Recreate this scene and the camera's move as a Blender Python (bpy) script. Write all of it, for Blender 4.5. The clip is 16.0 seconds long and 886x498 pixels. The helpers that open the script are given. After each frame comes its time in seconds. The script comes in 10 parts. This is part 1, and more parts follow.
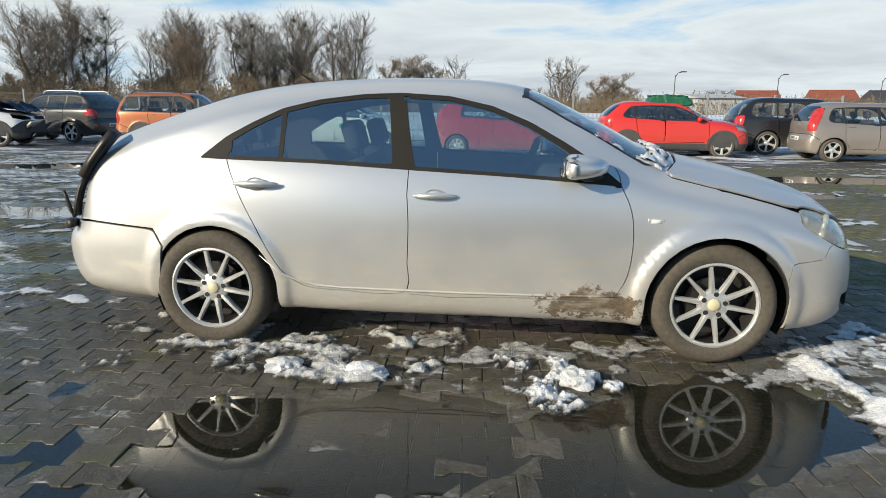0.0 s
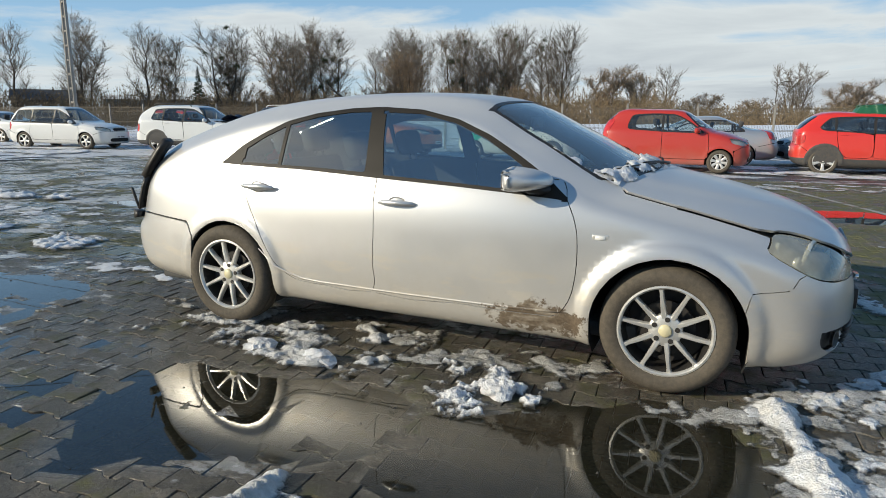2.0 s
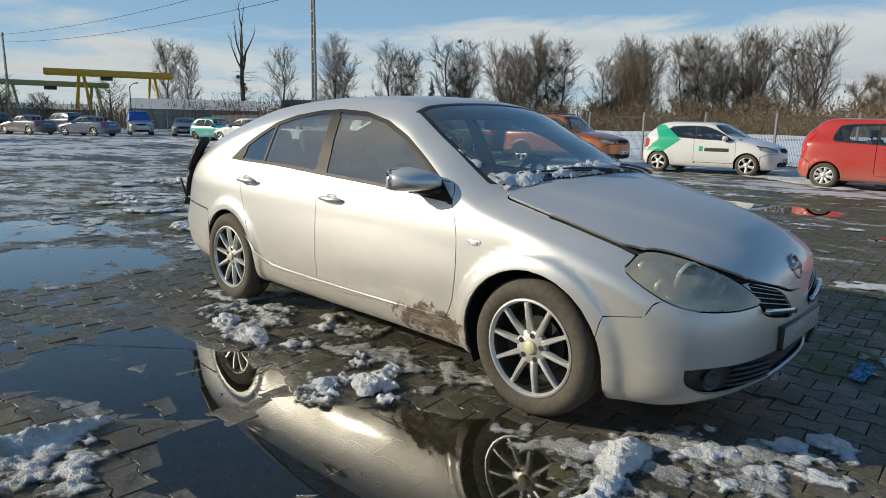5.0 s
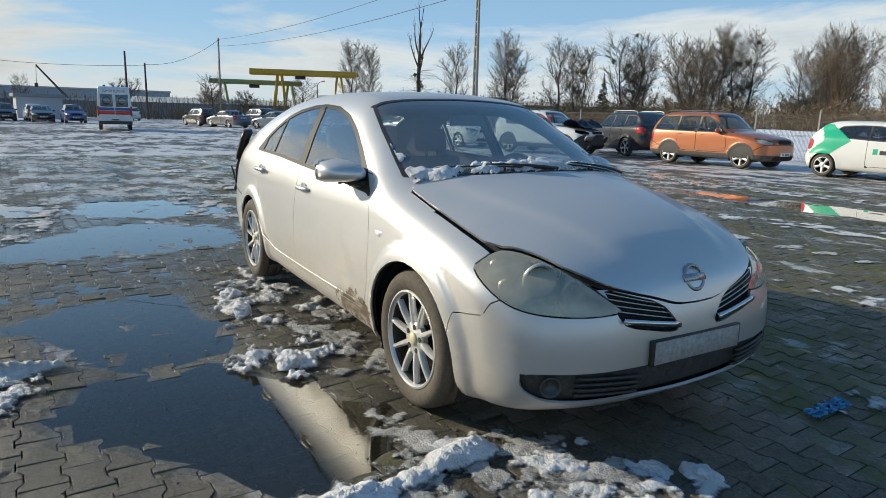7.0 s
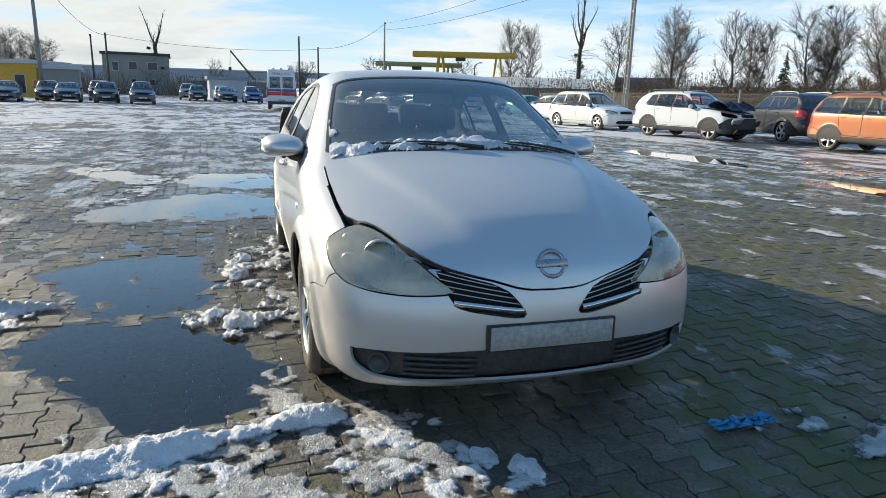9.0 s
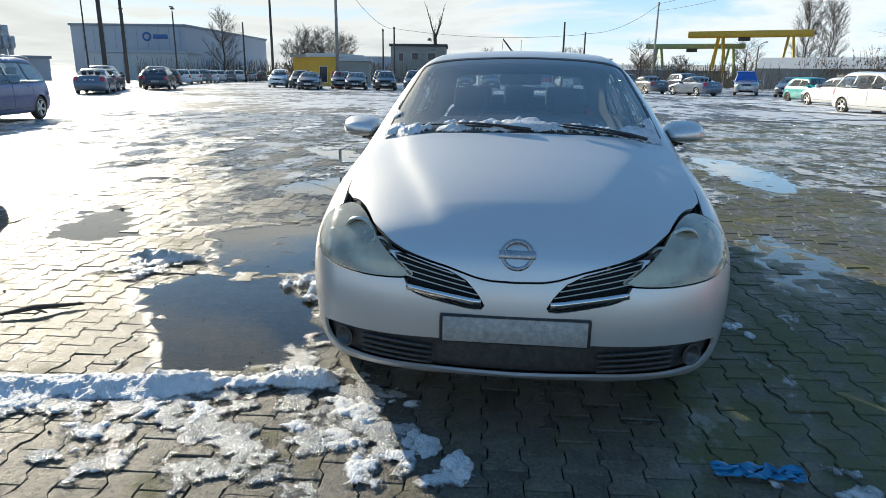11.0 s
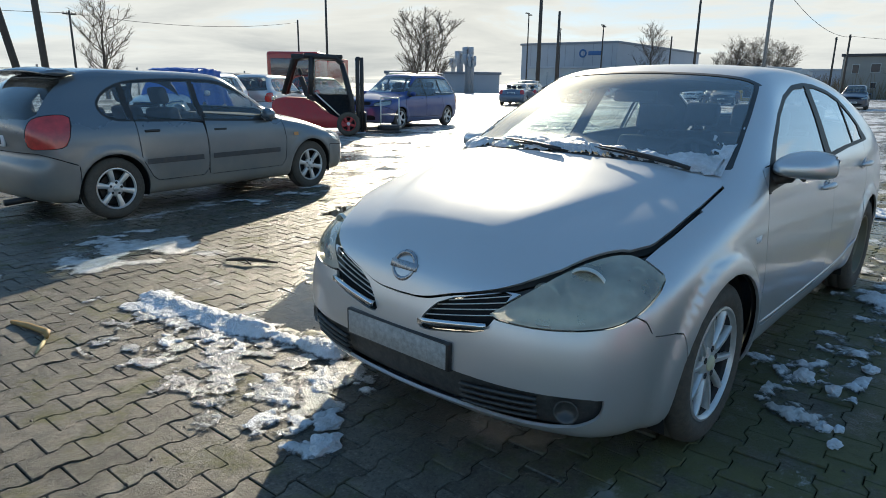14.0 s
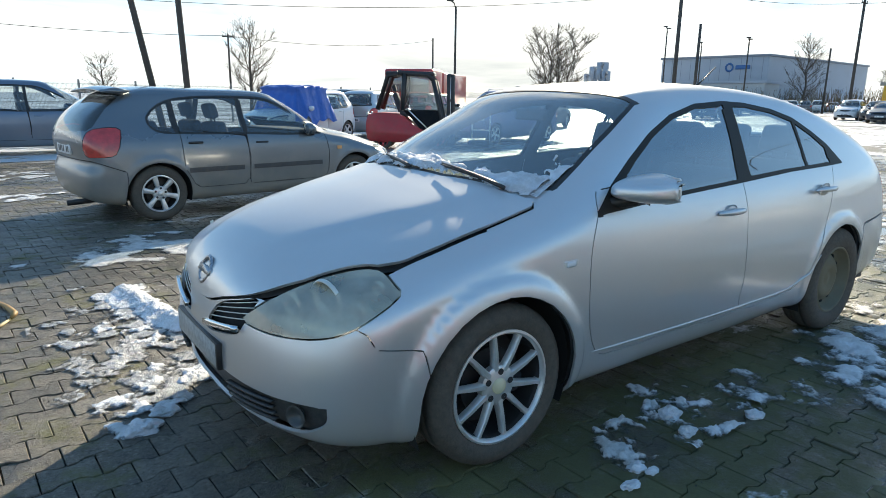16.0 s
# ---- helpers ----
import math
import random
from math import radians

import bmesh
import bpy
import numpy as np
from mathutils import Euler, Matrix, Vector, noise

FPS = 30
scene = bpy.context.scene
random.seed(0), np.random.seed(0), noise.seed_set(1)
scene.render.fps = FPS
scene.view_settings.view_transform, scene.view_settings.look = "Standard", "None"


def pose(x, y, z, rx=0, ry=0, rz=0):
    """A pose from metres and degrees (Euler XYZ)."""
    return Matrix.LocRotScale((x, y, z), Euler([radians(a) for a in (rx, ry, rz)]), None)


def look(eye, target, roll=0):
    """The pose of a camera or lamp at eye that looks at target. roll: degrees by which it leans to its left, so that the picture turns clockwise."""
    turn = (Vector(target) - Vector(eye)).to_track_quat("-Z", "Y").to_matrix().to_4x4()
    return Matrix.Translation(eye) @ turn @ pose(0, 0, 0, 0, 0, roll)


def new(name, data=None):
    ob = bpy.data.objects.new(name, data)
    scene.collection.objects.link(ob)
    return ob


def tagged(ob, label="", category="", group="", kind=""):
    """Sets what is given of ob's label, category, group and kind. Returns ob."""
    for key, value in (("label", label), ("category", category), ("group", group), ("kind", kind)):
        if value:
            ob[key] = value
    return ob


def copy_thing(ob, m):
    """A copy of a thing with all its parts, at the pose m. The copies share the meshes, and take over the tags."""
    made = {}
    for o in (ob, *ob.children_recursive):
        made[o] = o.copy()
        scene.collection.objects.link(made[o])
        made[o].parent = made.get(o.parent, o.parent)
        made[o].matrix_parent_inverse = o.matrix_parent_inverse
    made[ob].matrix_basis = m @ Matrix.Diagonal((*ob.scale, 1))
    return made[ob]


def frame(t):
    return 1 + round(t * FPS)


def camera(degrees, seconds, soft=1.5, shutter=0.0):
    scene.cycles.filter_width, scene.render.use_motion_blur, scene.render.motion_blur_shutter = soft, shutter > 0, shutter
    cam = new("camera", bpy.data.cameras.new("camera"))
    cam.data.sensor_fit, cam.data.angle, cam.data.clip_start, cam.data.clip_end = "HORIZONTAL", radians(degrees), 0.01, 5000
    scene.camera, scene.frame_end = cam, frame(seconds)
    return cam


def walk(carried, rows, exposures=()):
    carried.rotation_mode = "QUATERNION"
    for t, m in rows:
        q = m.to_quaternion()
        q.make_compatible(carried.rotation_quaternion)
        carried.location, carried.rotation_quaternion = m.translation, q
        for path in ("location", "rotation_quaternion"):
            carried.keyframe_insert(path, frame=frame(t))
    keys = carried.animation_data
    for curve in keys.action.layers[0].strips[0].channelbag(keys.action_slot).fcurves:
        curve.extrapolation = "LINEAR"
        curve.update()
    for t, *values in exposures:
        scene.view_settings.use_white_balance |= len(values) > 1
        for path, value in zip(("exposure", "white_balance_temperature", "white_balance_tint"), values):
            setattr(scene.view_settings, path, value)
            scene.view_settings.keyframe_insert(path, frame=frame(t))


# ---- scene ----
cam = camera(69.0, 16.0, soft=0.85)
PATH = [
    (0, (0.21, -4.153, 1.306), (0.045, -2.207, 0.878), 0.6),
    (0.5, (0.579, -4.189, 1.314), (0.248, -2.262, 0.896), 0.5),
    (1, (0.887, -4.099, 1.304), (0.395, -2.205, 0.889), 0.4),
    (1.5, (1.176, -4.024, 1.308), (0.551, -2.168, 0.899), 0.5),
    (2, (1.531, -4.006, 1.325), (0.754, -2.207, 0.925), 0.5),
    (2.5, (1.78, -3.911, 1.305), (0.887, -2.166, 0.91), 0.5),
    (3, (2.062, -3.751, 1.316), (1.054, -2.068, 0.929), 0.5),
    (3.5, (2.33, -3.656, 1.307), (1.226, -2.034, 0.922), 0.5),
    (4, (2.574, -3.528, 1.316), (1.361, -1.984, 0.933), 0.5),
    (4.5, (2.791, -3.273, 1.304), (1.494, -1.799, 0.926), 0.3),
    (4.7, (2.851, -3.22, 1.303), (1.535, -1.762, 0.924), 0.6),
    (6.8, (3.727, -2.278, 1.309), (2.08, -1.215, 0.911), 1.5),
    (7, (3.802, -2.199, 1.319), (2.129, -1.18, 0.918), 1.5),
    (7.5, (3.94, -1.939, 1.312), (2.195, -1.051, 0.901), 1.4),
    (8, (4.048, -1.696, 1.329), (2.264, -0.893, 0.912), 1.3),
    (8.2, (4.113, -1.581, 1.318), (2.312, -0.822, 0.895), 1.3),
    (10.3, (4.441, -0.421, 1.349), (2.513, -0.266, 0.839), 1.2),
    (10.5, (4.435, -0.327, 1.335), (2.5, -0.265, 0.83), 0.9),
    (11, (4.372, -0.03, 1.322), (2.452, -0.234, 0.8), 0.7),
    (11.5, (4.294, 0.265, 1.319), (2.444, -0.265, 0.777), 0.9),
    (12, (4.291, 0.58, 1.35), (2.55, -0.239, 0.801), 0.8),
    (12.5, (4.17, 0.826, 1.33), (2.534, -0.183, 0.779), 0.9),
    (13, (3.994, 1.095, 1.345), (2.435, -0.031, 0.797), 0.9),
    (13.5, (3.868, 1.396, 1.353), (2.373, 0.174, 0.831), 0.8),
    (14, (3.742, 1.625, 1.353), (2.307, 0.324, 0.855), 0.8),
    (14.5, (3.498, 1.855, 1.375), (2.133, 0.48, 0.883), 0.7),
    (15, (3.322, 2.121, 1.349), (2.019, 0.681, 0.871), 0.7),
    (15.5, (3.136, 2.363, 1.384), (1.906, 0.855, 0.922), 0.9),
    (16, (2.836, 2.547, 1.383), (1.698, 0.968, 0.924), 0.8),
]
walk(cam, [(t, look(eye, target, roll)) for t, eye, target, roll in PATH],
     exposures=[(t, e, k, 4) for t, e, k in ((0, 0.34, 6650), (2, 0.16, 6650), (4, -0.08, 6750), (7, 0.20, 6650), (8, 0.36, 6650), (10.5, 0.78, 6600), (11.25, 0.46, 6550), (12, 0.02, 6500), (12.75, 0.06, 6600), (14, 0.54, 6800), (15, 0.86, 6850), (16, 1.08, 6900))])

# ---- light ----
SUN_DIR = Vector((-math.cos(radians(41)), -math.sin(radians(41)), 0))
SUN_EL = radians(21.0)
world = bpy.data.worlds.new("world")
scene.world = world
world.use_nodes = True


def nd(nt, kind, **inputs):
    n = nt.nodes.new(kind)
    for k, v in inputs.items():
        key = int(k[1:]) if k[0] == "i" and k[1:].isdigit() else k.replace("_", " ")
        if isinstance(v, bpy.types.NodeSocket):
            nt.links.new(v, n.inputs[key])
        else:
            n.inputs[key].default_value = v
    return n


def ramp(nt, fac, stops):
    r = nt.nodes.new("ShaderNodeValToRGB")
    nt.links.new(fac, r.inputs[0])
    el = r.color_ramp.elements
    while len(el) < len(stops):
        el.new(0.5)
    for e, (p, c) in zip(el, stops):
        e.position = p
        e.color = (*c, 1) if len(c) == 3 else c
    return r.outputs[0]


def math_node(nt, op, a, b=0.0):
    n = nt.nodes.new("ShaderNodeMath")
    n.operation = op
    for i, v in enumerate((a, b)):
        if isinstance(v, bpy.types.NodeSocket):
            nt.links.new(v, n.inputs[i])
        else:
            n.inputs[i].default_value = v
    return n.outputs[0]


def mixc(nt, fac, a, b):
    n = nt.nodes.new("ShaderNodeMix")
    n.data_type = "RGBA"
    for i, v in ((0, fac), (6, a), (7, b)):
        if isinstance(v, bpy.types.NodeSocket):
            nt.links.new(v, n.inputs[i])
        else:
            n.inputs[i].default_value = (*v, 1) if isinstance(v, tuple) and len(v) == 3 else v
    return n.outputs[2]


def build_sky():
    nt = world.node_tree
    nt.nodes.clear()
    sky = nt.nodes.new("ShaderNodeTexSky")
    sky.sky_type = "NISHITA"
    sky.sun_disc = False
    sky.sun_elevation = SUN_EL
    sky.sun_rotation = math.atan2(SUN_DIR.x, SUN_DIR.y)
    sky.air_density, sky.dust_density, sky.ozone_density = 1.0, 0.6, 2.0
    tc = nt.nodes.new("ShaderNodeTexCoord")
    sep = nd(nt, "ShaderNodeSeparateXYZ", Vector=tc.outputs["Generated"])
    # clouds lie on a flat layer high above: direction / height
    zz = math_node(nt, "MAXIMUM", sep.outputs[2], 0.0)
    zz = math_node(nt, "ADD", zz, 0.09)
    px = math_node(nt, "DIVIDE", sep.outputs[0], zz)
    py = math_node(nt, "DIVIDE", sep.outputs[1], zz)
    comb = nd(nt, "ShaderNodeCombineXYZ", X=px, Y=py, Z=3.7)
    n1 = nd(nt, "ShaderNodeTexNoise", Vector=comb.outputs[0], Scale=0.55, Detail=9.0, Roughness=0.58, Distortion=0.35)
    n2 = nd(nt, "ShaderNodeTexNoise", Vector=comb.outputs[0], Scale=0.16, Detail=3.0)
    cov = math_node(nt, "ADD", math_node(nt, "MULTIPLY", n1.outputs[0], 0.7), math_node(nt, "MULTIPLY", n2.outputs[0], 0.5))
    dot = nd(nt, "ShaderNodeVectorMath", i0=tc.outputs["Generated"])
    dot.operation = "DOT_PRODUCT"
    s = SUN_DIR * math.cos(SUN_EL) + Vector((0, 0, math.sin(SUN_EL)))
    dot.inputs[1].default_value = s
    toward = dot.outputs["Value"]
    # more cloud on the sun's side
    cov = math_node(nt, "ADD", cov, math_node(nt, "MULTIPLY", toward, 0.05))
    cov = math_node(nt, "ADD", cov, ramp(nt, toward, [(0.93, (0, 0, 0)), (0.985, (0.04, 0.04, 0.04))]))
    # thinner overhead and away from the sun
    lift = ramp(nt, sep.outputs[2], [(0.12, (0, 0, 0)), (0.20, (0.22, 0.22, 0.22)), (0.45, (0.34, 0.34, 0.34))])
    away = ramp(nt, toward, [(0.80, (1, 1, 1)), (0.95, (0.45, 0.45, 0.45))])
    cov = math_node(nt, "SUBTRACT", cov, math_node(nt, "MULTIPLY", lift, away))
    fac = ramp(nt, cov, [(0.50, (0, 0, 0)), (0.60, (1, 1, 1))])
    dense = ramp(nt, cov, [(0.60, (0, 0, 0)), (0.86, (1, 1, 1))])
    glow = ramp(nt, toward, [(0.35, (0, 0, 0)), (0.98, (1, 1, 1))])
    lit = mixc(nt, glow, (5.4, 5.75, 6.2), (5.0, 5.0, 5.0))
    shade = mixc(nt, glow, (3.0, 3.35, 4.0), (3.0, 3.15, 3.35))
    cloud = mixc(nt, dense, lit, shade)
    # clear sky between the clouds deepens quickly above the haze
    clear = ramp(nt, sep.outputs[2], [(0.0, (0.62, 0.74, 0.84)), (0.12, (0.34, 0.56, 0.84)), (0.40, (0.115, 0.265, 0.53)), (0.9, (0.08, 0.19, 0.40))])
    vm = nd(nt, "ShaderNodeVectorMath", i0=clear)
    vm.operation = "SCALE"
    vm.inputs["Scale"].default_value = 7.4
    blue = mixc(nt, 0.9, sky.outputs[0], vm.outputs[0])
    col = mixc(nt, fac, blue, cloud)
    bg = nd(nt, "ShaderNodeBackground", Color=col, Strength=0.115)
    out = nt.nodes.new("ShaderNodeOutputWorld")
    nt.links.new(bg.outputs[0], out.inputs[0])


build_sky()
sun = new("sun", bpy.data.lights.new("sun", "SUN"))
sun.data.energy, sun.data.angle, sun.data.color = 4.4, radians(0.6), (1.0, 0.89, 0.74)
sun.matrix_world = look(SUN_DIR * 30 + Vector((0, 0, 30 * math.tan(SUN_EL))), (0, 0, 0))

# ---- materials ----
def base_mat(name):
    m = bpy.data.materials.new(name)
    m.use_nodes = True
    nt = m.node_tree
    return m, nt, nt.nodes["Principled BSDF"]


def obj_coord(nt):
    return nt.nodes.new("ShaderNodeTexCoord").outputs["Object"]


def pbr(name, col, rough=0.5, metal=0.0, var=0.25, scale=6.0, bump=0.0, bscale=80.0, coat=0.0, dirt=0.0, dirt_col=(0.16, 0.12, 0.08), spec=0.5):
    m, nt, b = base_mat(name)
    oc = obj_coord(nt)
    n = nd(nt, "ShaderNodeTexNoise", Vector=oc, Scale=scale, Detail=6.0, Roughness=0.6)
    c = mixc(nt, math_node(nt, "MULTIPLY", n.outputs[0], 1.0), tuple(x * (1 - var) for x in col), tuple(min(x * (1 + var), 1) for x in col))
    if dirt:
        n2 = nd(nt, "ShaderNodeTexNoise", Vector=oc, Scale=scale * 3.1, Detail=8.0, Roughness=0.7)
        c = mixc(nt, ramp(nt, n2.outputs[0], [(0.5 - dirt * 0.25, (0, 0, 0)), (0.75, (dirt, dirt, dirt))]), c, dirt_col)
    nt.links.new(c, b.inputs["Base Color"])
    r = math_node(nt, "ADD", math_node(nt, "MULTIPLY", n.outputs[0], rough * 0.3), rough * 0.85)
    nt.links.new(r, b.inputs["Roughness"])
    b.inputs["Metallic"].default_value = metal
    b.inputs["Coat Weight"].default_value = coat
    b.inputs["Coat Roughness"].default_value = 0.03
    b.inputs["Specular IOR Level"].default_value = spec
    if bump:
        n3 = nd(nt, "ShaderNodeTexNoise", Vector=oc, Scale=bscale, Detail=4.0)
        bp = nd(nt, "ShaderNodeBump", Strength=1.0, Distance=bump, Height=n3.outputs[0])
        nt.links.new(bp.outputs[0], b.inputs["Normal"])
    return m


def pane_gloss(nt, least):
    """How much a pane mirrors, alike from both of its sides."""
    lw = nd(nt, "ShaderNodeLayerWeight", Blend=0.5)
    p = math_node(nt, "POWER", lw.outputs["Facing"], 4.0)
    return math_node(nt, "ADD", math_node(nt, "MULTIPLY", p, 0.9), least)


def glass_mat(name, tint=(0.72, 0.78, 0.76), dust=0.0, gloss=0.13, haze=0.0):
    m, nt, b = base_mat(name)
    nt.nodes.remove(b)
    tr = nd(nt, "ShaderNodeBsdfTransparent", Color=(*tint, 1))
    gl = nd(nt, "ShaderNodeBsdfGlossy", Color=(1, 1, 1, 1), Roughness=0.015)
    fac = pane_gloss(nt, gloss)
    mx = nd(nt, "ShaderNodeMixShader", Fac=fac, i1=tr.outputs[0], i2=gl.outputs[0])
    last = mx.outputs[0]
    if dust:
        oc = obj_coord(nt)
        n = nd(nt, "ShaderNodeTexNoise", Vector=oc, Scale=5.0, Detail=9.0, Roughness=0.7)
        df = nd(nt, "ShaderNodeBsdfDiffuse", Color=(0.42, 0.42, 0.38, 1))
        f = ramp(nt, n.outputs[0], [(0.42, (dust * 0.25,) * 3), (0.72, (dust, dust, dust))])
        last = nd(nt, "ShaderNodeMixShader", Fac=f, i1=last, i2=df.outputs[0]).outputs[0]
    if haze:
        # dried film that glares towards the sun
        tl = nd(nt, "ShaderNodeBsdfGlossy", Color=(0.85, 0.87, 0.84, 1), Roughness=0.55)
        last = nd(nt, "ShaderNodeMixShader", Fac=haze, i1=last, i2=tl.outputs[0]).outputs[0]
    nt.links.new(last, nt.nodes["Material Output"].inputs[0])
    return m


def paint_mat(name, col, metal=0.0, rough=0.3, dust=0.25, mud=False, coat=0.8):
    """Car paint with road film low on the panels and, if asked, thrown mud behind the front wheel."""
    m, nt, b = base_mat(name)
    oc = obj_coord(nt)
    sep = nd(nt, "ShaderNodeSeparateXYZ", Vector=oc)
    fl = nd(nt, "ShaderNodeTexNoise", Vector=oc, Scale=900.0, Detail=1.0)
    big = nd(nt, "ShaderNodeTexNoise", Vector=oc, Scale=2.3, Detail=8.0, Roughness=0.65)
    c = mixc(nt, fl.outputs[0], tuple(x * 0.9 for x in col), tuple(min(1, x * 1.1) for x in col))
    # road film: thick towards the sills with a ragged upper edge
    h = math_node(nt, "ADD", sep.outputs[2], math_node(nt, "MULTIPLY", math_node(nt, "SUBTRACT", big.outputs[0], 0.5), 0.55))
    film = ramp(nt, h, [(0.22, (1, 1, 1)), (0.45, (0.45, 0.45, 0.45)), (0.70, (0.10, 0.10, 0.10)), (0.95, (0.03, 0.03, 0.03))])
    film = math_node(nt, "MULTIPLY", film, dust)
    if mud:
        # the weather side is far dirtier than the other
        film = math_node(nt, "MULTIPLY", film, ramp(nt, math_node(nt, "ADD", math_node(nt, "MULTIPLY", sep.outputs[1], 0.5), 0.5), [(0.10, (1, 1, 1)), (0.30, (0.35, 0.35, 0.35))]))
    c = mixc(nt, film, c, (0.38, 0.33, 0.255))
    rough_out = math_node(nt, "ADD", rough, math_node(nt, "MULTIPLY", film, 0.5))
    metal_out = math_node(nt, "MULTIPLY", math_node(nt, "SUBTRACT", 1.0, film), metal)
    coat_out = math_node(nt, "MULTIPLY", math_node(nt, "SUBTRACT", 1.0, film), coat)
    if mud:
        mp = nd(nt, "ShaderNodeMapping", Vector=oc, Location=(-0.72 * 2.6, 0, -0.30 * 9.0), Scale=(2.6, 0.0, 9.0))
        ln = nd(nt, "ShaderNodeVectorMath", i0=mp.outputs[0])
        ln.operation = "LENGTH"
        mn = nd(nt, "ShaderNodeTexNoise", Vector=oc, Scale=14.0, Detail=8.0, Roughness=0.72)
        k = math_node(nt, "ADD", math_node(nt, "MULTIPLY", ln.outputs["Value"], 0.34), mn.outputs[0])
        mudf = ramp(nt, k, [(0.70, (1, 1, 1)), (0.76, (0, 0, 0))])
        side = math_node(nt, "LESS_THAN", sep.outputs[1], 0.0)
        mudf = math_node(nt, "MULTIPLY", mudf, side)
        n9 = nd(nt, "ShaderNodeTexNoise", Vector=oc, Scale=70.0, Detail=5.0)
        c = mixc(nt, mudf, c, mixc(nt, n9.outputs[0], (0.05, 0.035, 0.022), (0.20, 0.15, 0.10)))
        inv = math_node(nt, "SUBTRACT", 1.0, mudf)
        rough_out = math_node(nt, "MAXIMUM", rough_out, math_node(nt, "MULTIPLY", mudf, 0.85))
        metal_out = math_node(nt, "MULTIPLY", metal_out, inv)
        coat_out = math_node(nt, "MULTIPLY", coat_out, inv)
        # panels that face up turn greyer, rougher and less metallic, in uneven patches
        geo = nt.nodes.new("ShaderNodeNewGeometry")
        up = nd(nt, "ShaderNodeSeparateXYZ", Vector=geo.outputs["Normal"])
        n4 = nd(nt, "ShaderNodeTexNoise", Vector=oc, Scale=3.5, Detail=9.0, Roughness=0.7)
        st = ramp(nt, up.outputs[2], [(0.55, (0, 0, 0)), (0.9, (1, 1, 1))])
        st = math_node(nt, "MULTIPLY", st, ramp(nt, n4.outputs[0], [(0.30, (0.46, 0.46, 0.46)), (0.75, (0.72, 0.72, 0.72))]))
        c = mixc(nt, st, c, (0.48, 0.487, 0.49))
        keep = math_node(nt, "SUBTRACT", 1.0, st)
        rough_out = math_node(nt, "ADD", rough_out, math_node(nt, "MULTIPLY", st, 0.40))
        metal_out = math_node(nt, "MULTIPLY", metal_out, keep)
        coat_out = math_node(nt, "MULTIPLY", coat_out, keep)
        # dried splashes wiped across the doors
        mp2 = nd(nt, "ShaderNodeMapping", Vector=oc, Rotation=(0, 0.25, 0), Scale=(1.6, 1.0, 5.0))
        n5 = nd(nt, "ShaderNodeTexNoise", Vector=mp2.outputs[0], Scale=2.4, Detail=8.0, Roughness=0.6)
        band = ramp(nt, sep.outputs[2], [(0.30, (0.5, 0.5, 0.5)), (0.50, (1, 1, 1)), (0.62, (0, 0, 0))])
        spl = math_node(nt, "MULTIPLY", math_node(nt, "MULTIPLY", ramp(nt, n5.outputs[0], [(0.52, (0, 0, 0)), (0.62, (0.55, 0.55, 0.55))]), band), side)
        c = mixc(nt, spl, c, (0.66, 0.60, 0.50))
    nt.links.new(c, b.inputs["Base Color"])
    nt.links.new(rough_out, b.inputs["Roughness"])
    nt.links.new(metal_out, b.inputs["Metallic"])
    nt.links.new(coat_out, b.inputs["Coat Weight"])
    b.inputs["Coat Roughness"].default_value = 0.11
    return m


M_SILVER = paint_mat("silver_paint", (0.64, 0.64, 0.635), metal=0.70, rough=0.31, dust=0.7, mud=True, coat=1.0)
M_GLASS = glass_mat("window_glass", (0.86, 0.91, 0.90), dust=0.05, gloss=0.10)
M_GLASS_SIDE = glass_mat("side_glass", (0.76, 0.89, 0.87), dust=0.02, gloss=0.30)
M_GLASS_FRONT = glass_mat("windscreen_glass", (0.86, 0.91, 0.90), dust=0.06, gloss=0.10, haze=0.16)
M_GLASS_DARK = glass_mat("tinted_glass", (0.35, 0.39, 0.40), dust=0.06)
M_TRIM = pbr("black_trim", (0.022, 0.021, 0.020), 0.42, var=0.3, dirt=0.25)
M_WARM_TRIM = pbr("pillar_film", (0.026, 0.023, 0.019), 0.45, var=0.2, spec=0.18)
M_LINING = pbr("interior_lining", (0.06, 0.06, 0.06), 0.85, var=0.3, scale=20)
M_SEAT = pbr("seat_cloth", (0.06, 0.06, 0.065), 0.9, var=0.35, scale=40, bump=0.002, bscale=300)
M_RUBBER = pbr("tyre_rubber", (0.066, 0.057, 0.045), 0.82, var=0.4, scale=14, bump=0.002, bscale=120, dirt=0.75, dirt_col=(0.14, 0.115, 0.085))
M_ALLOY = pbr("alloy_rim", (0.70, 0.69, 0.66), 0.36, metal=0.6, var=0.15, dirt=0.25, dirt_col=(0.25, 0.21, 0.16))
M_RIM_DARK = pbr("rim_barrel", (0.045, 0.042, 0.04), 0.55, metal=0.5, var=0.3)
M_STEEL = pbr("steel_wheel", (0.17, 0.155, 0.10), 0.6, metal=0.3, var=0.3, dirt=0.5)
M_WORN_CHROME = pbr("worn_chrome", (0.42, 0.42, 0.43), 0.28, metal=0.9, var=0.4, scale=60, dirt=0.5, dirt_col=(0.10, 0.10, 0.10))
M_CHROME = pbr("chrome", (0.70, 0.70, 0.70), 0.14, metal=1.0, var=0.08)
M_LAMP_IN = pbr("lamp_reflector", (0.62, 0.62, 0.56), 0.36, metal=0.5, var=0.2, scale=10)
M_LAMP_YEL = pbr("cap_yellowed", (0.62, 0.56, 0.36), 0.4, var=0.2)
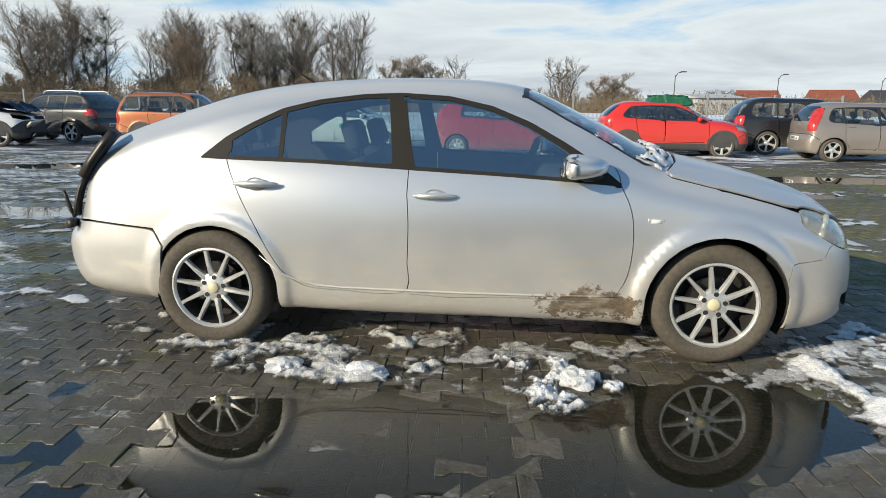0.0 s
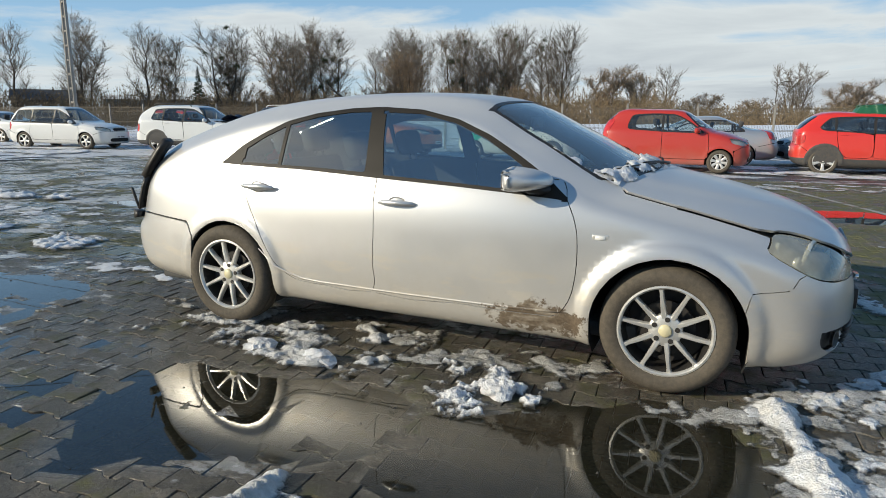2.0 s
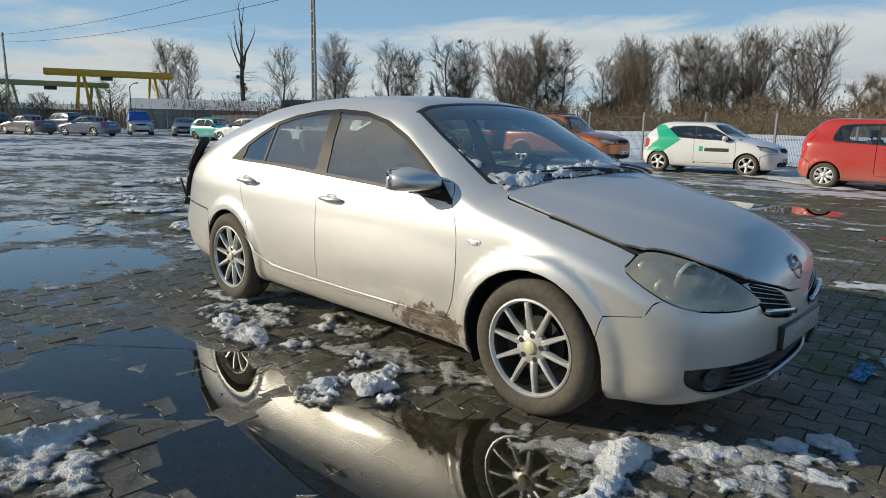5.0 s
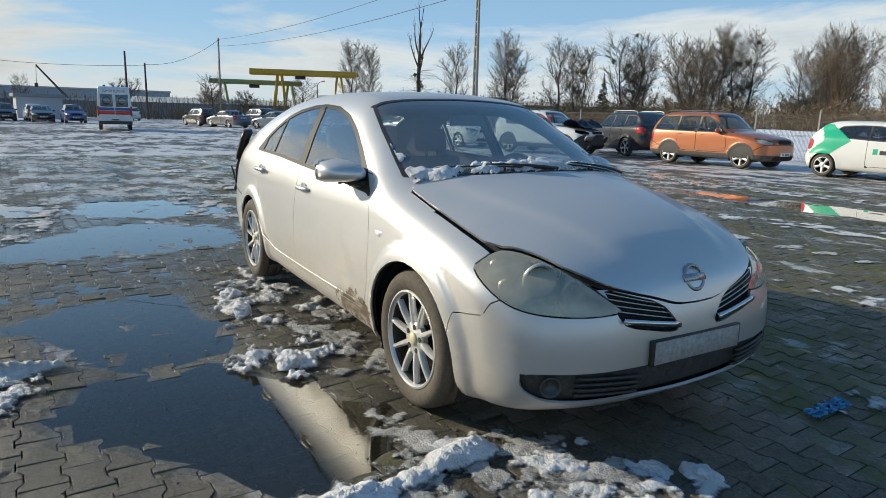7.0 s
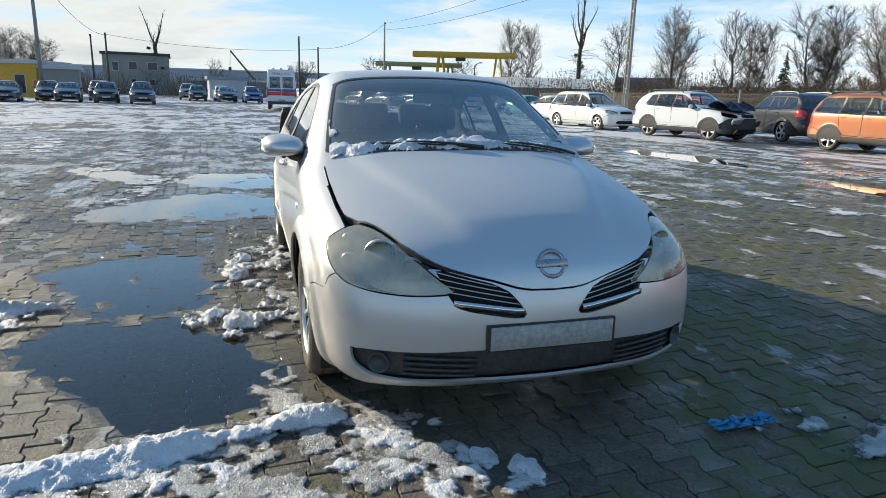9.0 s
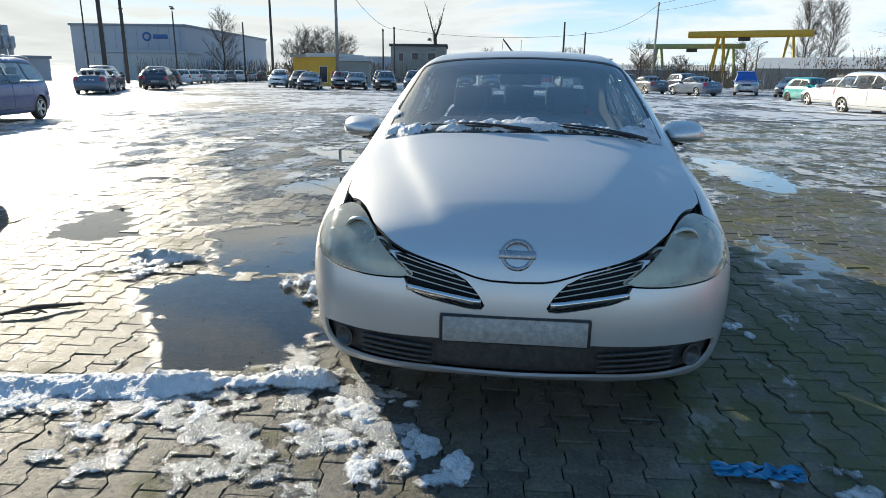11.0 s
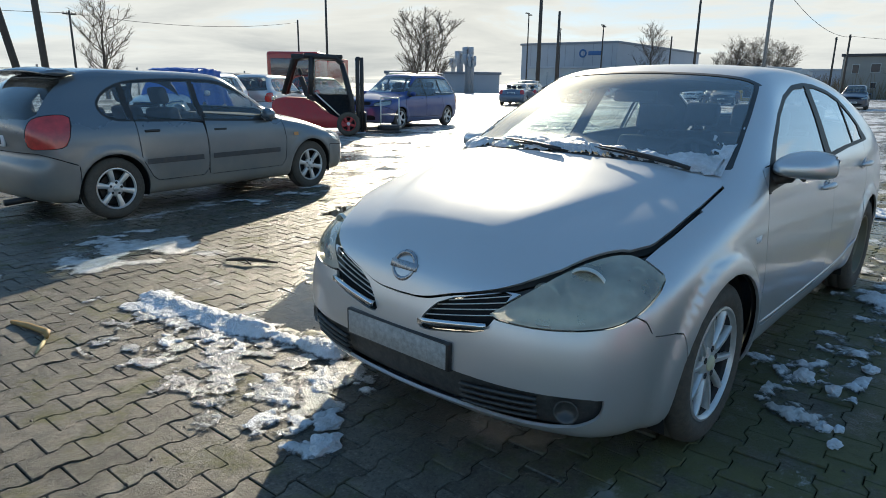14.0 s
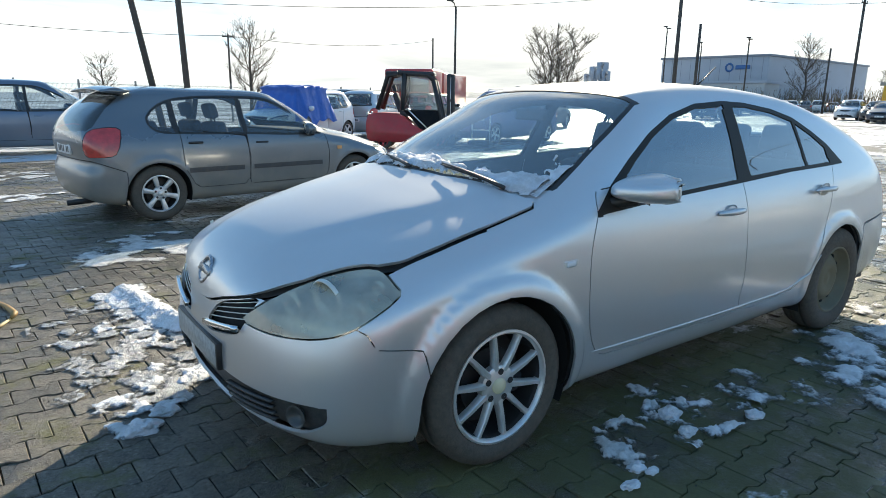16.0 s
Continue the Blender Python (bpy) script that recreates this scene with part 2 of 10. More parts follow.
M_PLATE = pbr("worn_plate", (0.50, 0.49, 0.46), 0.55, var=0.35, scale=14, dirt=0.8, dirt_col=(0.16, 0.15, 0.13))
M_PLATE_W = pbr("plate_white", (0.72, 0.72, 0.70), 0.4, var=0.1)
M_BAR = pbr("dark_bars", (0.03, 0.03, 0.035), 0.5, var=0.2)
M_INTAKE = pbr("dusty_plastic", (0.042, 0.042, 0.040), 0.6, var=0.35, scale=12, dirt=0.4, dirt_col=(0.17, 0.16, 0.14))
M_WELL = pbr("wheel_well", (0.012, 0.012, 0.012), 0.9, var=0.4)


def lens_mat(name, tint, haze):
    m, nt, b = base_mat(name)
    nt.nodes.remove(b)
    oc = obj_coord(nt)
    n = nd(nt, "ShaderNodeTexNoise", Vector=oc, Scale=9.0, Detail=6.0)
    tr = nd(nt, "ShaderNodeBsdfTransparent", Color=(*tint, 1))
    df = nd(nt, "ShaderNodeBsdfDiffuse", Color=(0.68, 0.65, 0.52, 1))
    f = ramp(nt, n.outputs[0], [(0.3, (haze * 0.6,) * 3), (0.7, (haze,) * 3)])
    a = nd(nt, "ShaderNodeMixShader", Fac=f, i1=tr.outputs[0], i2=df.outputs[0])
    gl = nd(nt, "ShaderNodeBsdfGlossy", Color=(1, 1, 1, 1), Roughness=0.06)
    mx = nd(nt, "ShaderNodeMixShader", Fac=pane_gloss(nt, 0.08), i1=a.outputs[0], i2=gl.outputs[0])
    nt.links.new(mx.outputs[0], nt.nodes["Material Output"].inputs[0])
    return m


M_LENS = lens_mat("yellowed_lens", (0.93, 0.91, 0.78), 0.52)
M_LAMP_EYE = pbr("lamp_eye", (0.10, 0.105, 0.10), 0.12, metal=0.3, var=0.2, coat=1.0)
M_LENS_CLEAR = lens_mat("clear_lens", (0.85, 0.87, 0.88), 0.12)
M_RED_LENS = pbr("red_lamp", (0.50, 0.035, 0.03), 0.15, var=0.75, scale=13, coat=1.0)
M_AMBER = pbr("amber_lamp", (0.75, 0.35, 0.12), 0.2, var=0.15)

# ---- building tools ----
def link_mesh(name, me, material, parent, label=""):
    if material is not None and not me.materials:
        me.materials.append(material)
    ob = new(name, me)
    ob.parent = parent
    if label:
        tagged(ob, label)
    return ob


def part(name, bm, material, parent, label="", smooth=True):
    me = bpy.data.meshes.new(name)
    bm.normal_update()
    bm.to_mesh(me)
    bm.free()
    if smooth:
        me.shade_smooth()
    return link_mesh(name, me, material, parent, label)


def thing(name, m, label, category, group="", kind=""):
    ob = new(name)
    ob.empty_display_size = 0.1
    ob.matrix_basis = m
    return tagged(ob, label, category, group, kind)


def mesh_from(name, verts, faces):
    me = bpy.data.meshes.new(name)
    me.from_pydata([tuple(v) for v in verts], [], [tuple(f) for f in faces])
    me.update()
    return me


def box(bm, lo, hi, bevel=0.0, seg=2, m=None):
    r = bmesh.ops.create_cube(bm, size=1.0)
    vs = r["verts"]
    c = [(a + b) / 2 for a, b in zip(lo, hi)]
    s = [b - a for a, b in zip(lo, hi)]
    for v in vs:
        v.co = Vector((v.co.x * s[0] + c[0], v.co.y * s[1] + c[1], v.co.z * s[2] + c[2]))
    if bevel:
        es = list({e for v in vs for e in v.link_edges})
        vs = bmesh.ops.bevel(bm, geom=es, offset=bevel, segments=seg, profile=0.6, affect="EDGES")["verts"]
    if m is not None:
        bmesh.ops.transform(bm, matrix=m, verts=[v for v in vs if v.is_valid])
    return vs


def rbox(lo, hi, bevel=0.02, seg=2, m=None):
    bm = bmesh.new()
    box(bm, lo, hi, bevel, seg, m)
    return bm


def tube(bm, pts, radii, sides=8, cap=True):
    """A tapered tube through the points."""
    rings = []
    n = len(pts)
    for i, p in enumerate(pts):
        a = Vector(pts[max(i - 1, 0)])
        b = Vector(pts[min(i + 1, n - 1)])
        d = (b - a).normalized()
        u = d.orthogonal().normalized() if abs(d.z) < 0.95 else Vector((1, 0, 0))
        u = (u - d * u.dot(d)).normalized()
        w = d.cross(u)
        r = radii[i] if hasattr(radii, "__len__") else radii
        rings.append([bm.verts.new(Vector(p) + (u * math.cos(2 * math.pi * k / sides) + w * math.sin(2 * math.pi * k / sides)) * r) for k in range(sides)])
    for a, b in zip(rings, rings[1:]):
        for k in range(sides):
            bm.faces.new((a[k], a[(k + 1) % sides], b[(k + 1) % sides], b[k]))
    if cap:
        bm.faces.new(rings[0][::-1])
        bm.faces.new(rings[-1])


def lathe(bm, prof, n=32, axis="y", closed=False):
    """Spins (radius, height) pairs about an axis."""
    rings = []
    for r, h in prof:
        ring = []
        for k in range(n):
            a = 2 * math.pi * k / n
            x, z = r * math.cos(a), r * math.sin(a)
            ring.append(bm.verts.new((x, h, z) if axis == "y" else (x, z, h)))
        rings.append(ring)
    pairs = list(zip(rings, rings[1:])) + ([(rings[-1], rings[0])] if closed else [])
    for a, b in pairs:
        for k in range(n):
            bm.faces.new((a[k], a[(k + 1) % n], b[(k + 1) % n], b[k]))
    bmesh.ops.recalc_face_normals(bm, faces=bm.faces[:])
    return rings


def crom(pts, per=8, closed=True):
    """Points along a smooth curve through pts (centripetal enough for even spacing)."""
    p = np.array(pts, float)
    n = len(p)
    out = []
    rng = range(n if closed else n - 1)
    for i in rng:
        if closed:
            a, b, c, d = p[i - 1], p[i], p[(i + 1) % n], p[(i + 2) % n]
        else:
            a, b, c, d = p[max(i - 1, 0)], p[i], p[i + 1], p[min(i + 2, n - 1)]
        l = max(np.linalg.norm(c - b), 1e-6)
        t1 = (c - a) * l / max(np.linalg.norm(c - b) + np.linalg.norm(b - a), 1e-6)
        t2 = (d - b) * l / max(np.linalg.norm(d - c) + np.linalg.norm(c - b), 1e-6)
        for k in range(per):
            t = k / per
            out.append((2 * t**3 - 3 * t**2 + 1) * b + (t**3 - 2 * t**2 + t) * t1 + (-2 * t**3 + 3 * t**2) * c + (t**3 - t**2) * t2)
    if not closed:
        out.append(p[-1])
    return np.array(out)


def poly_sd(q, poly):
    """Signed distance of the 2D points q to a closed polygon, negative inside."""
    poly = np.asarray(poly, float)
    q = np.asarray(q, float)
    best = np.full(len(q), 1e9)
    inside = np.zeros(len(q), bool)
    for a, b in zip(poly, np.roll(poly, -1, 0)):
        ab = b - a
        t = np.clip(((q - a) @ ab) / max(ab @ ab, 1e-12), 0, 1)
        d = np.hypot(*(q - a - t[:, None] * ab).T)
        best = np.minimum(best, d)
        cond = (a[1] > q[:, 1]) != (b[1] > q[:, 1])
        with np.errstate(divide="ignore", invalid="ignore"):
            xi = a[0] + (q[:, 1] - a[1]) / (b[1] - a[1] if b[1] != a[1] else 1e-12) * ab[0]
        inside ^= cond & (q[:, 0] < xi)
    return np.where(inside, -best, best)


class Field:
    """A car's outer skin as an implicit surface: a side outline crossed with a plan and a section."""

    def __init__(self, s):
        self.s = s
        out = crom(s["outline"], 8)
        self.lo, self.hi = out.min(0) - 0.35, out.max(0) + 0.35
        self.h = s.get("cell2d", 0.02)
        n = np.ceil((self.hi - self.lo) / self.h).astype(int) + 1
        gx, gz = np.meshgrid(self.lo[0] + np.arange(n[0]) * self.h, self.lo[1] + np.arange(n[1]) * self.h, indexing="ij")
        d = poly_sd(np.stack([gx.ravel(), gz.ravel()], 1), out).reshape(n)
        for _ in range(2):
            d = (np.roll(d, 1, 0) + np.roll(d, -1, 0) + np.roll(d, 1, 1) + np.roll(d, -1, 1) + 2 * d) / 6
        self.d = d
        pl = crom(s["plan"], 8, False)
        self.px, self.py = pl[:, 0], pl[:, 1]
        se = crom(s["section"], 8, False)
        self.sz, self.sy = se[:, 0], se[:, 1]

    def side(self, x, z):
        u = np.clip((x - self.lo[0]) / self.h, 0, self.d.shape[0] - 1.001)
        v = np.clip((z - self.lo[1]) / self.h, 0, self.d.shape[1] - 1.001)
        i, j = u.astype(int), v.astype(int)
        a, b = u - i, v - j
        d = self.d
        return (d[i, j] * (1 - a) + d[i + 1, j] * a) * (1 - b) + (d[i, j + 1] * (1 - a) + d[i + 1, j + 1] * a) * b

    def __call__(self, p):
        s = self.s
        x, y, z = p[:, 0], np.abs(p[:, 1]), p[:, 2]
        sh = s.get("nose", (0.15, 0.35))
        st = s.get("tail", (0.10, 0.22))
        front = sh[0] * y**2 + sh[1] * y**4
        rear = st[0] * y**2 + st[1] * y**4
        t = np.clip((x + 0.6) / 1.2, 0, 1)
        t = t * t * (3 - 2 * t)
        xe = x + front * t - rear * (1 - t)
        crown = s.get("crown", 0.10) * np.clip((z - 0.45) / 0.3, 0, 1)
        ze = z + crown * y**2
        for f in s.get("lumps", ()):
            ze = ze - f(x, y, z)
        a = self.side(xe, ze)
        w = np.interp(x, self.px, self.py) + np.interp(z, self.sz, self.sy)
        for cx, cz, r, amt in s.get("flares", ()):
            rr = np.hypot(x - cx, z - cz)
            w = w + amt * np.exp(-(((rr - r) / 0.045) ** 2))
        for cx, cz, r, amt in s.get("lips", ()):
            w = w + amt / (1 + np.exp(np.clip((np.hypot(x - cx, z - cz) - r) / 0.007, -30, 30)))
        b = (y - w) * 0.93
        k = s.get("round", 0.10)
        hh = np.maximum(k - np.abs(a - b), 0)
        return np.maximum(a, b) + hh * hh / (4 * k)

    def grad(self, p, e=0.012):
        g = np.empty_like(p)
        for i in range(3):
            q1, q2 = p.copy(), p.copy()
            q1[:, i] += e
            q2[:, i] -= e
            g[:, i] = (self(q1) - self(q2)) / (2 * e)
        return g

    def skin(self, h):
        o = np.array([self.lo[0] + 0.25, -1.05 - h * 0.5, self.lo[1] + 0.25])
        e = np.array([self.hi[0] - 0.25, 1.05, self.hi[1] - 0.25])
        n = np.ceil((e - o) / h).astype(int) + 1
        g = np.stack(np.meshgrid(*[o[i] + np.arange(n[i]) * h for i in range(3)], indexing="ij"), -1)
        f = self(g.reshape(-1, 3)).reshape(n)
        ins = f < 0
        c = np.zeros(n - 1, int)
        for dx in (0, 1):
            for dy in (0, 1):
                for dz in (0, 1):
                    c += ins[dx : n[0] - 1 + dx, dy : n[1] - 1 + dy, dz : n[2] - 1 + dz]
        mix = (c > 0) & (c < 8)
        idx = np.full(n - 1, -1)
        idx[mix] = np.arange(mix.sum())
        v = o + (np.argwhere(mix) + 0.5) * h
        quads = []
        for ax in range(3):
            sl0 = [slice(None)] * 3
            sl1 = [slice(None)] * 3
            sl0[ax], sl1[ax] = slice(0, -1), slice(1, None)
            ch = ins[tuple(sl0)] != ins[tuple(sl1)]
            for i, j, k in np.argwhere(ch):
                a = [i, j, k]
                b1, b2 = (ax + 1) % 3, (ax + 2) % 3
                q = []
                for u, w in ((-1, -1), (0, -1), (0, 0), (-1, 0)):
                    t = a[:]
                    t[b1] += u
                    t[b2] += w
                    q.append(t)
                if min(min(t) for t in q) < 0:
                    continue
                try:
                    ids = [idx[tuple(t)] for t in q]
                except IndexError:
                    continue
                if min(ids) < 0:
                    continue
                quads.append(ids if ins[i, j, k] else ids[::-1])
        for _ in range(5):
            val = self(v)
            gr = self.grad(v)
            v = v - np.clip(val / np.maximum((gr**2).sum(1), 0.2), -h, h)[:, None] * gr
        return v, quads


def vert_array(bm):
    return np.array([v.co[:] for v in bm.verts])


def cut(bm, f, cond=None):
    """Cuts the mesh's faces along f = 0."""
    bm.verts.ensure_lookup_table()
    bm.verts.index_update()
    co = vert_array(bm)
    val = f(co)
    val[val == 0] = 1e-9
    ok = np.ones(len(co), bool) if cond is None else cond(co)
    edges = [e for e in bm.edges]
    ij = np.array([(e.verts[0].index, e.verts[1].index) for e in edges])
    hit = (val[ij[:, 0]] * val[ij[:, 1]] < 0) & ok[ij[:, 0]] & ok[ij[:, 1]]
    ids = np.nonzero(hit)[0]
    if not len(ids):
        return
    a, b = co[ij[ids, 0]], co[ij[ids, 1]]
    fa, fb = val[ij[ids, 0]], val[ij[ids, 1]]
    ta, tb = np.zeros(len(ids)), np.ones(len(ids))
    for _ in range(4):
        t = ta + (tb - ta) * fa / (fa - fb)
        ft = f(a + (b - a) * t[:, None])
        same = ft * fa > 0
        ta, fa = np.where(same, t, ta), np.where(same, ft, fa)
        tb, fb = np.where(same, tb, t), np.where(same, fb, ft)
        fa = np.where(np.abs(fa) < 1e-12, 1e-12, fa)
        fb = np.where(np.abs(fa - fb) < 1e-12, fa - 1e-9, fb)
    t = np.clip(t, 0.01, 0.99)
    fresh = set()
    faces = set()
    for n, k in enumerate(ids):
        e = edges[k]
        faces.update(e.link_faces)
        v0 = e.verts[0]
        _, nv = bmesh.utils.edge_split(e, v0, float(t[n]))
        nv.co = Vector(a[n] + (b[n] - a[n]) * t[n])
        fresh.add(nv)
    for fc in faces:
        vs = [v for v in fc.verts if v in fresh]
        if len(vs) == 2:
            try:
                bmesh.utils.face_split(fc, vs[0], vs[1])
            except ValueError:
                pass
        elif len(vs) == 4:
            try:
                nf, _ = bmesh.utils.face_split(fc, vs[0], vs[1])
                for f2 in (fc, nf):
                    if vs[2] in f2.verts and vs[3] in f2.verts:
                        bmesh.utils.face_split(f2, vs[2], vs[3])
                        break
            except (ValueError, TypeError):
                pass


SIDE = lambda p: p[:, (0, 2)]
FRONT = lambda p: np.stack([np.abs(p[:, 1]), p[:, 2]], 1)
TOP = lambda p: np.stack([p[:, 0], np.abs(p[:, 1])], 1)
CORNER = lambda p: np.stack([(np.abs(p[:, 1]) - p[:, 0]) / 1.41421, p[:, 2]], 1)
REAR_CORNER = lambda p: np.stack([(np.abs(p[:, 1]) + p[:, 0]) / 1.41421, p[:, 2]], 1)


def smooth_poly(pts, per=4):
    return crom(pts, per)


class Skin:
    """The skin of a car, to be cut into panels."""

    def __init__(self, spec, h, gap=0.0):
        self.field = Field(spec)
        v, q = self.field.skin(h)
        self.bm = bmesh.new()
        vs = [self.bm.verts.new(c) for c in v]
        for ids in q:
            try:
                self.bm.faces.new([vs[i] for i in ids])
            except ValueError:
                pass
        self.tag = self.bm.faces.layers.int.new("tag")
        self.names = ["body"]
        self.gap = gap

    def centres(self):
        return np.array([f.calc_center_median()[:] for f in self.bm.faces])

    def panel(self, name, proj, poly, cond=None, per=4, gap=None, over=None, extra=None):
        """Makes the faces inside a projected outline a panel of that name, with a shut line of width gap round it. over: only on panels of these names."""
        poly = smooth_poly(poly, per) if per > 1 else np.array(poly, float)
        g = self.gap if gap is None else gap

        def d(p):
            r = poly_sd(proj(p), poly)
            return np.maximum(r, extra(p)) if extra else r

        lo, hi = poly.min(0) - 0.1, poly.max(0) + 0.1

        def near(p):
            q = proj(p)
            r = (q[:, 0] > lo[0]) & (q[:, 0] < hi[0]) & (q[:, 1] > lo[1]) & (q[:, 1] < hi[1])
            return r & cond(p) if cond else r

        if g:
            cut(self.bm, lambda p: d(p) - g, near)
            cut(self.bm, lambda p: d(p) + g, near)
        else:
            cut(self.bm, d, near)
        if name not in self.names:
            self.names.append(name)
        k = self.names.index(name)
        fs = self.bm.faces[:]
        c = self.centres()
        dist = np.where(near(c), d(c), 1.0)
        tag = self.tag
        allowed = None if over is None else {self.names.index(o) for o in over}
        dead = []
        for f, x in zip(fs, dist):
            if x > g or (allowed is not None and f[tag] not in allowed):
                continue
            if x > -g:
                dead.append(f)
            else:
                f[tag] = k
        if dead:
            bmesh.ops.delete(self.bm, geom=dead, context="FACES")

    def split(self, name, front, rear):
        """Gives the pieces cut off from a panel names of their own; slivers go."""
        k = self.names.index(name)
        left = {f for f in self.bm.faces if f[self.tag] == k}
        groups = []
        while left:
            todo = [left.pop()]
            grp = []
            while todo:
                f = todo.pop()
                grp.append(f)
                for e in f.edges:
                    for g in e.link_faces:
                        if g in left:
                            left.discard(g)
                            todo.append(g)
            groups.append(grp)
        groups.sort(key=len, reverse=True)
        dead = []
        for grp in groups[1:]:
            if len(grp) < 14:
                dead += grp
                continue
            x = sum(f.calc_center_median().x for f in grp) / len(grp)
            nm = front if x > 0 else rear
            if nm not in self.names:
                self.names.append(nm)
            for f in grp:
                f[self.tag] = self.names.index(nm)
        if dead:
            bmesh.ops.delete(self.bm, geom=dead, context="FACES")

    def drop(self, proj, poly, cond=None, per=4):
        self.panel("hole", proj, poly, cond, per, gap=0.0)

    def take(self, name, lip=0.012, shift=0.0, side=0):
        """The mesh of a panel with its normals, and a lip turned inwards along its edge. side: 1 or -1 for the faces on that side only."""
        if name not in self.names:
            return None
        k = self.names.index(name)
        fs = [f for f in self.bm.faces if f[self.tag] == k and (side == 0 or f.calc_center_median().y * side > 0)]
        if not fs:
            return None
        vid, co, faces = {}, [], []
        for f in fs:
            ids = []
            for v in f.verts:
                if v not in vid:
                    vid[v] = len(co)
                    co.append(v.co[:])
                ids.append(vid[v])
            faces.append(ids)
        co = np.array(co)
        g = self.field.grad(co)
        nrm = g / np.maximum(np.linalg.norm(g, axis=1), 1e-6)[:, None]
        if shift:
            co = co + nrm * shift
        co, nrm = list(co), list(nrm)
        if lip:
            inset = set(fs)
            for f in fs:
                for lp in f.loops:
                    if not any(x in inset for x in lp.edge.link_faces if x is not f):
                        a, b = vid[lp.vert], vid[lp.link_loop_next.vert]
                        pa, pb, na, nb = co[a], co[b], nrm[a], nrm[b]
                        side_n = np.cross(pb - pa, na)
                        ln = np.linalg.norm(side_n)
                        if ln < 1e-7:
                            continue
                        n0 = len(co)
                        co += [pa, pb, pb - nb * lip, pa - na * lip]
                        nrm += [side_n / ln] * 4
                        faces.append([n0 + 1, n0, n0 + 3, n0 + 2])
        me = mesh_from(name, co, faces)
        me.shade_smooth()
        me.normals_split_custom_set_from_vertices([tuple(x) for x in nrm])
        return me

    def lining(self, skip, depth=0.03):
        """A dark inner shell behind everything but the named panels."""
        sk = {self.names.index(n) for n in skip if n in self.names}
        vid, co, faces = {}, [], []
        for f in self.bm.faces:
            if f[self.tag] in sk:
                continue
            ids = []
            for v in f.verts:
                if v not in vid:
                    vid[v] = len(co)
                    co.append(v.co[:])
                ids.append(vid[v])
            faces.append(ids[::-1])
        co = np.array(co)
        g = self.field.grad(co)
        co = co - depth * g / np.maximum(np.linalg.norm(g, axis=1), 1e-6)[:, None]
        me = mesh_from("lining", co, faces)
        me.shade_smooth()
        return me

# ---- wheels ----
def tyre_mesh(r, w, rim, n=48):
    bm = bmesh.new()
    h = w / 2
    prof = [(rim, -h * 0.82), (rim + 0.012, -h * 0.92), ((r + rim) / 2, -h * 1.0), (r - 0.03, -h * 0.93), (r - 0.012, -h * 0.80), (r - 0.003, -h * 0.6),
            (r, -h * 0.36), (r - 0.007, -h * 0.33), (r - 0.007, -h * 0.27), (r, -h * 0.24), (r, h * 0.0), (r, h * 0.24), (r - 0.007, h * 0.27), (r - 0.007, h * 0.33),
            (r, h * 0.36), (r - 0.003, h * 0.6), (r - 0.012, h * 0.8), (r - 0.03, h * 0.93), ((r + rim) / 2, h), (rim, h * 0.82)]
    lathe(bm, prof, n)
    return bm


def spoke(bm, a, r0, r1, w0, w1, y0, y1, depth):
    m = Matrix.Rotation(a, 4, "Y")
    rows = []
    for t in (0.0, 0.25, 0.6, 0.9, 1.0):
        r = r0 + (r1 - r0) * t
        w = w0 + (w1 - w0) * t + (0.012 if t == 1.0 else 0) + (0.006 if t == 0.0 else 0)
        y = y0 + (y1 - y0) * t - 0.006 * math.sin(math.pi * t)
        rows.append([bm.verts.new(m @ Vector(p)) for p in ((r, y + depth, -w * 0.6), (r, y + 0.005, -w / 2), (r, y, -w * 0.32), (r, y, w * 0.32), (r, y + 0.005, w / 2), (r, y + depth, w * 0.6))])
    for a1, b1 in zip(rows, rows[1:]):
        for k in range(5):
            bm.faces.new((a1[k], a1[k + 1], b1[k + 1], b1[k]))


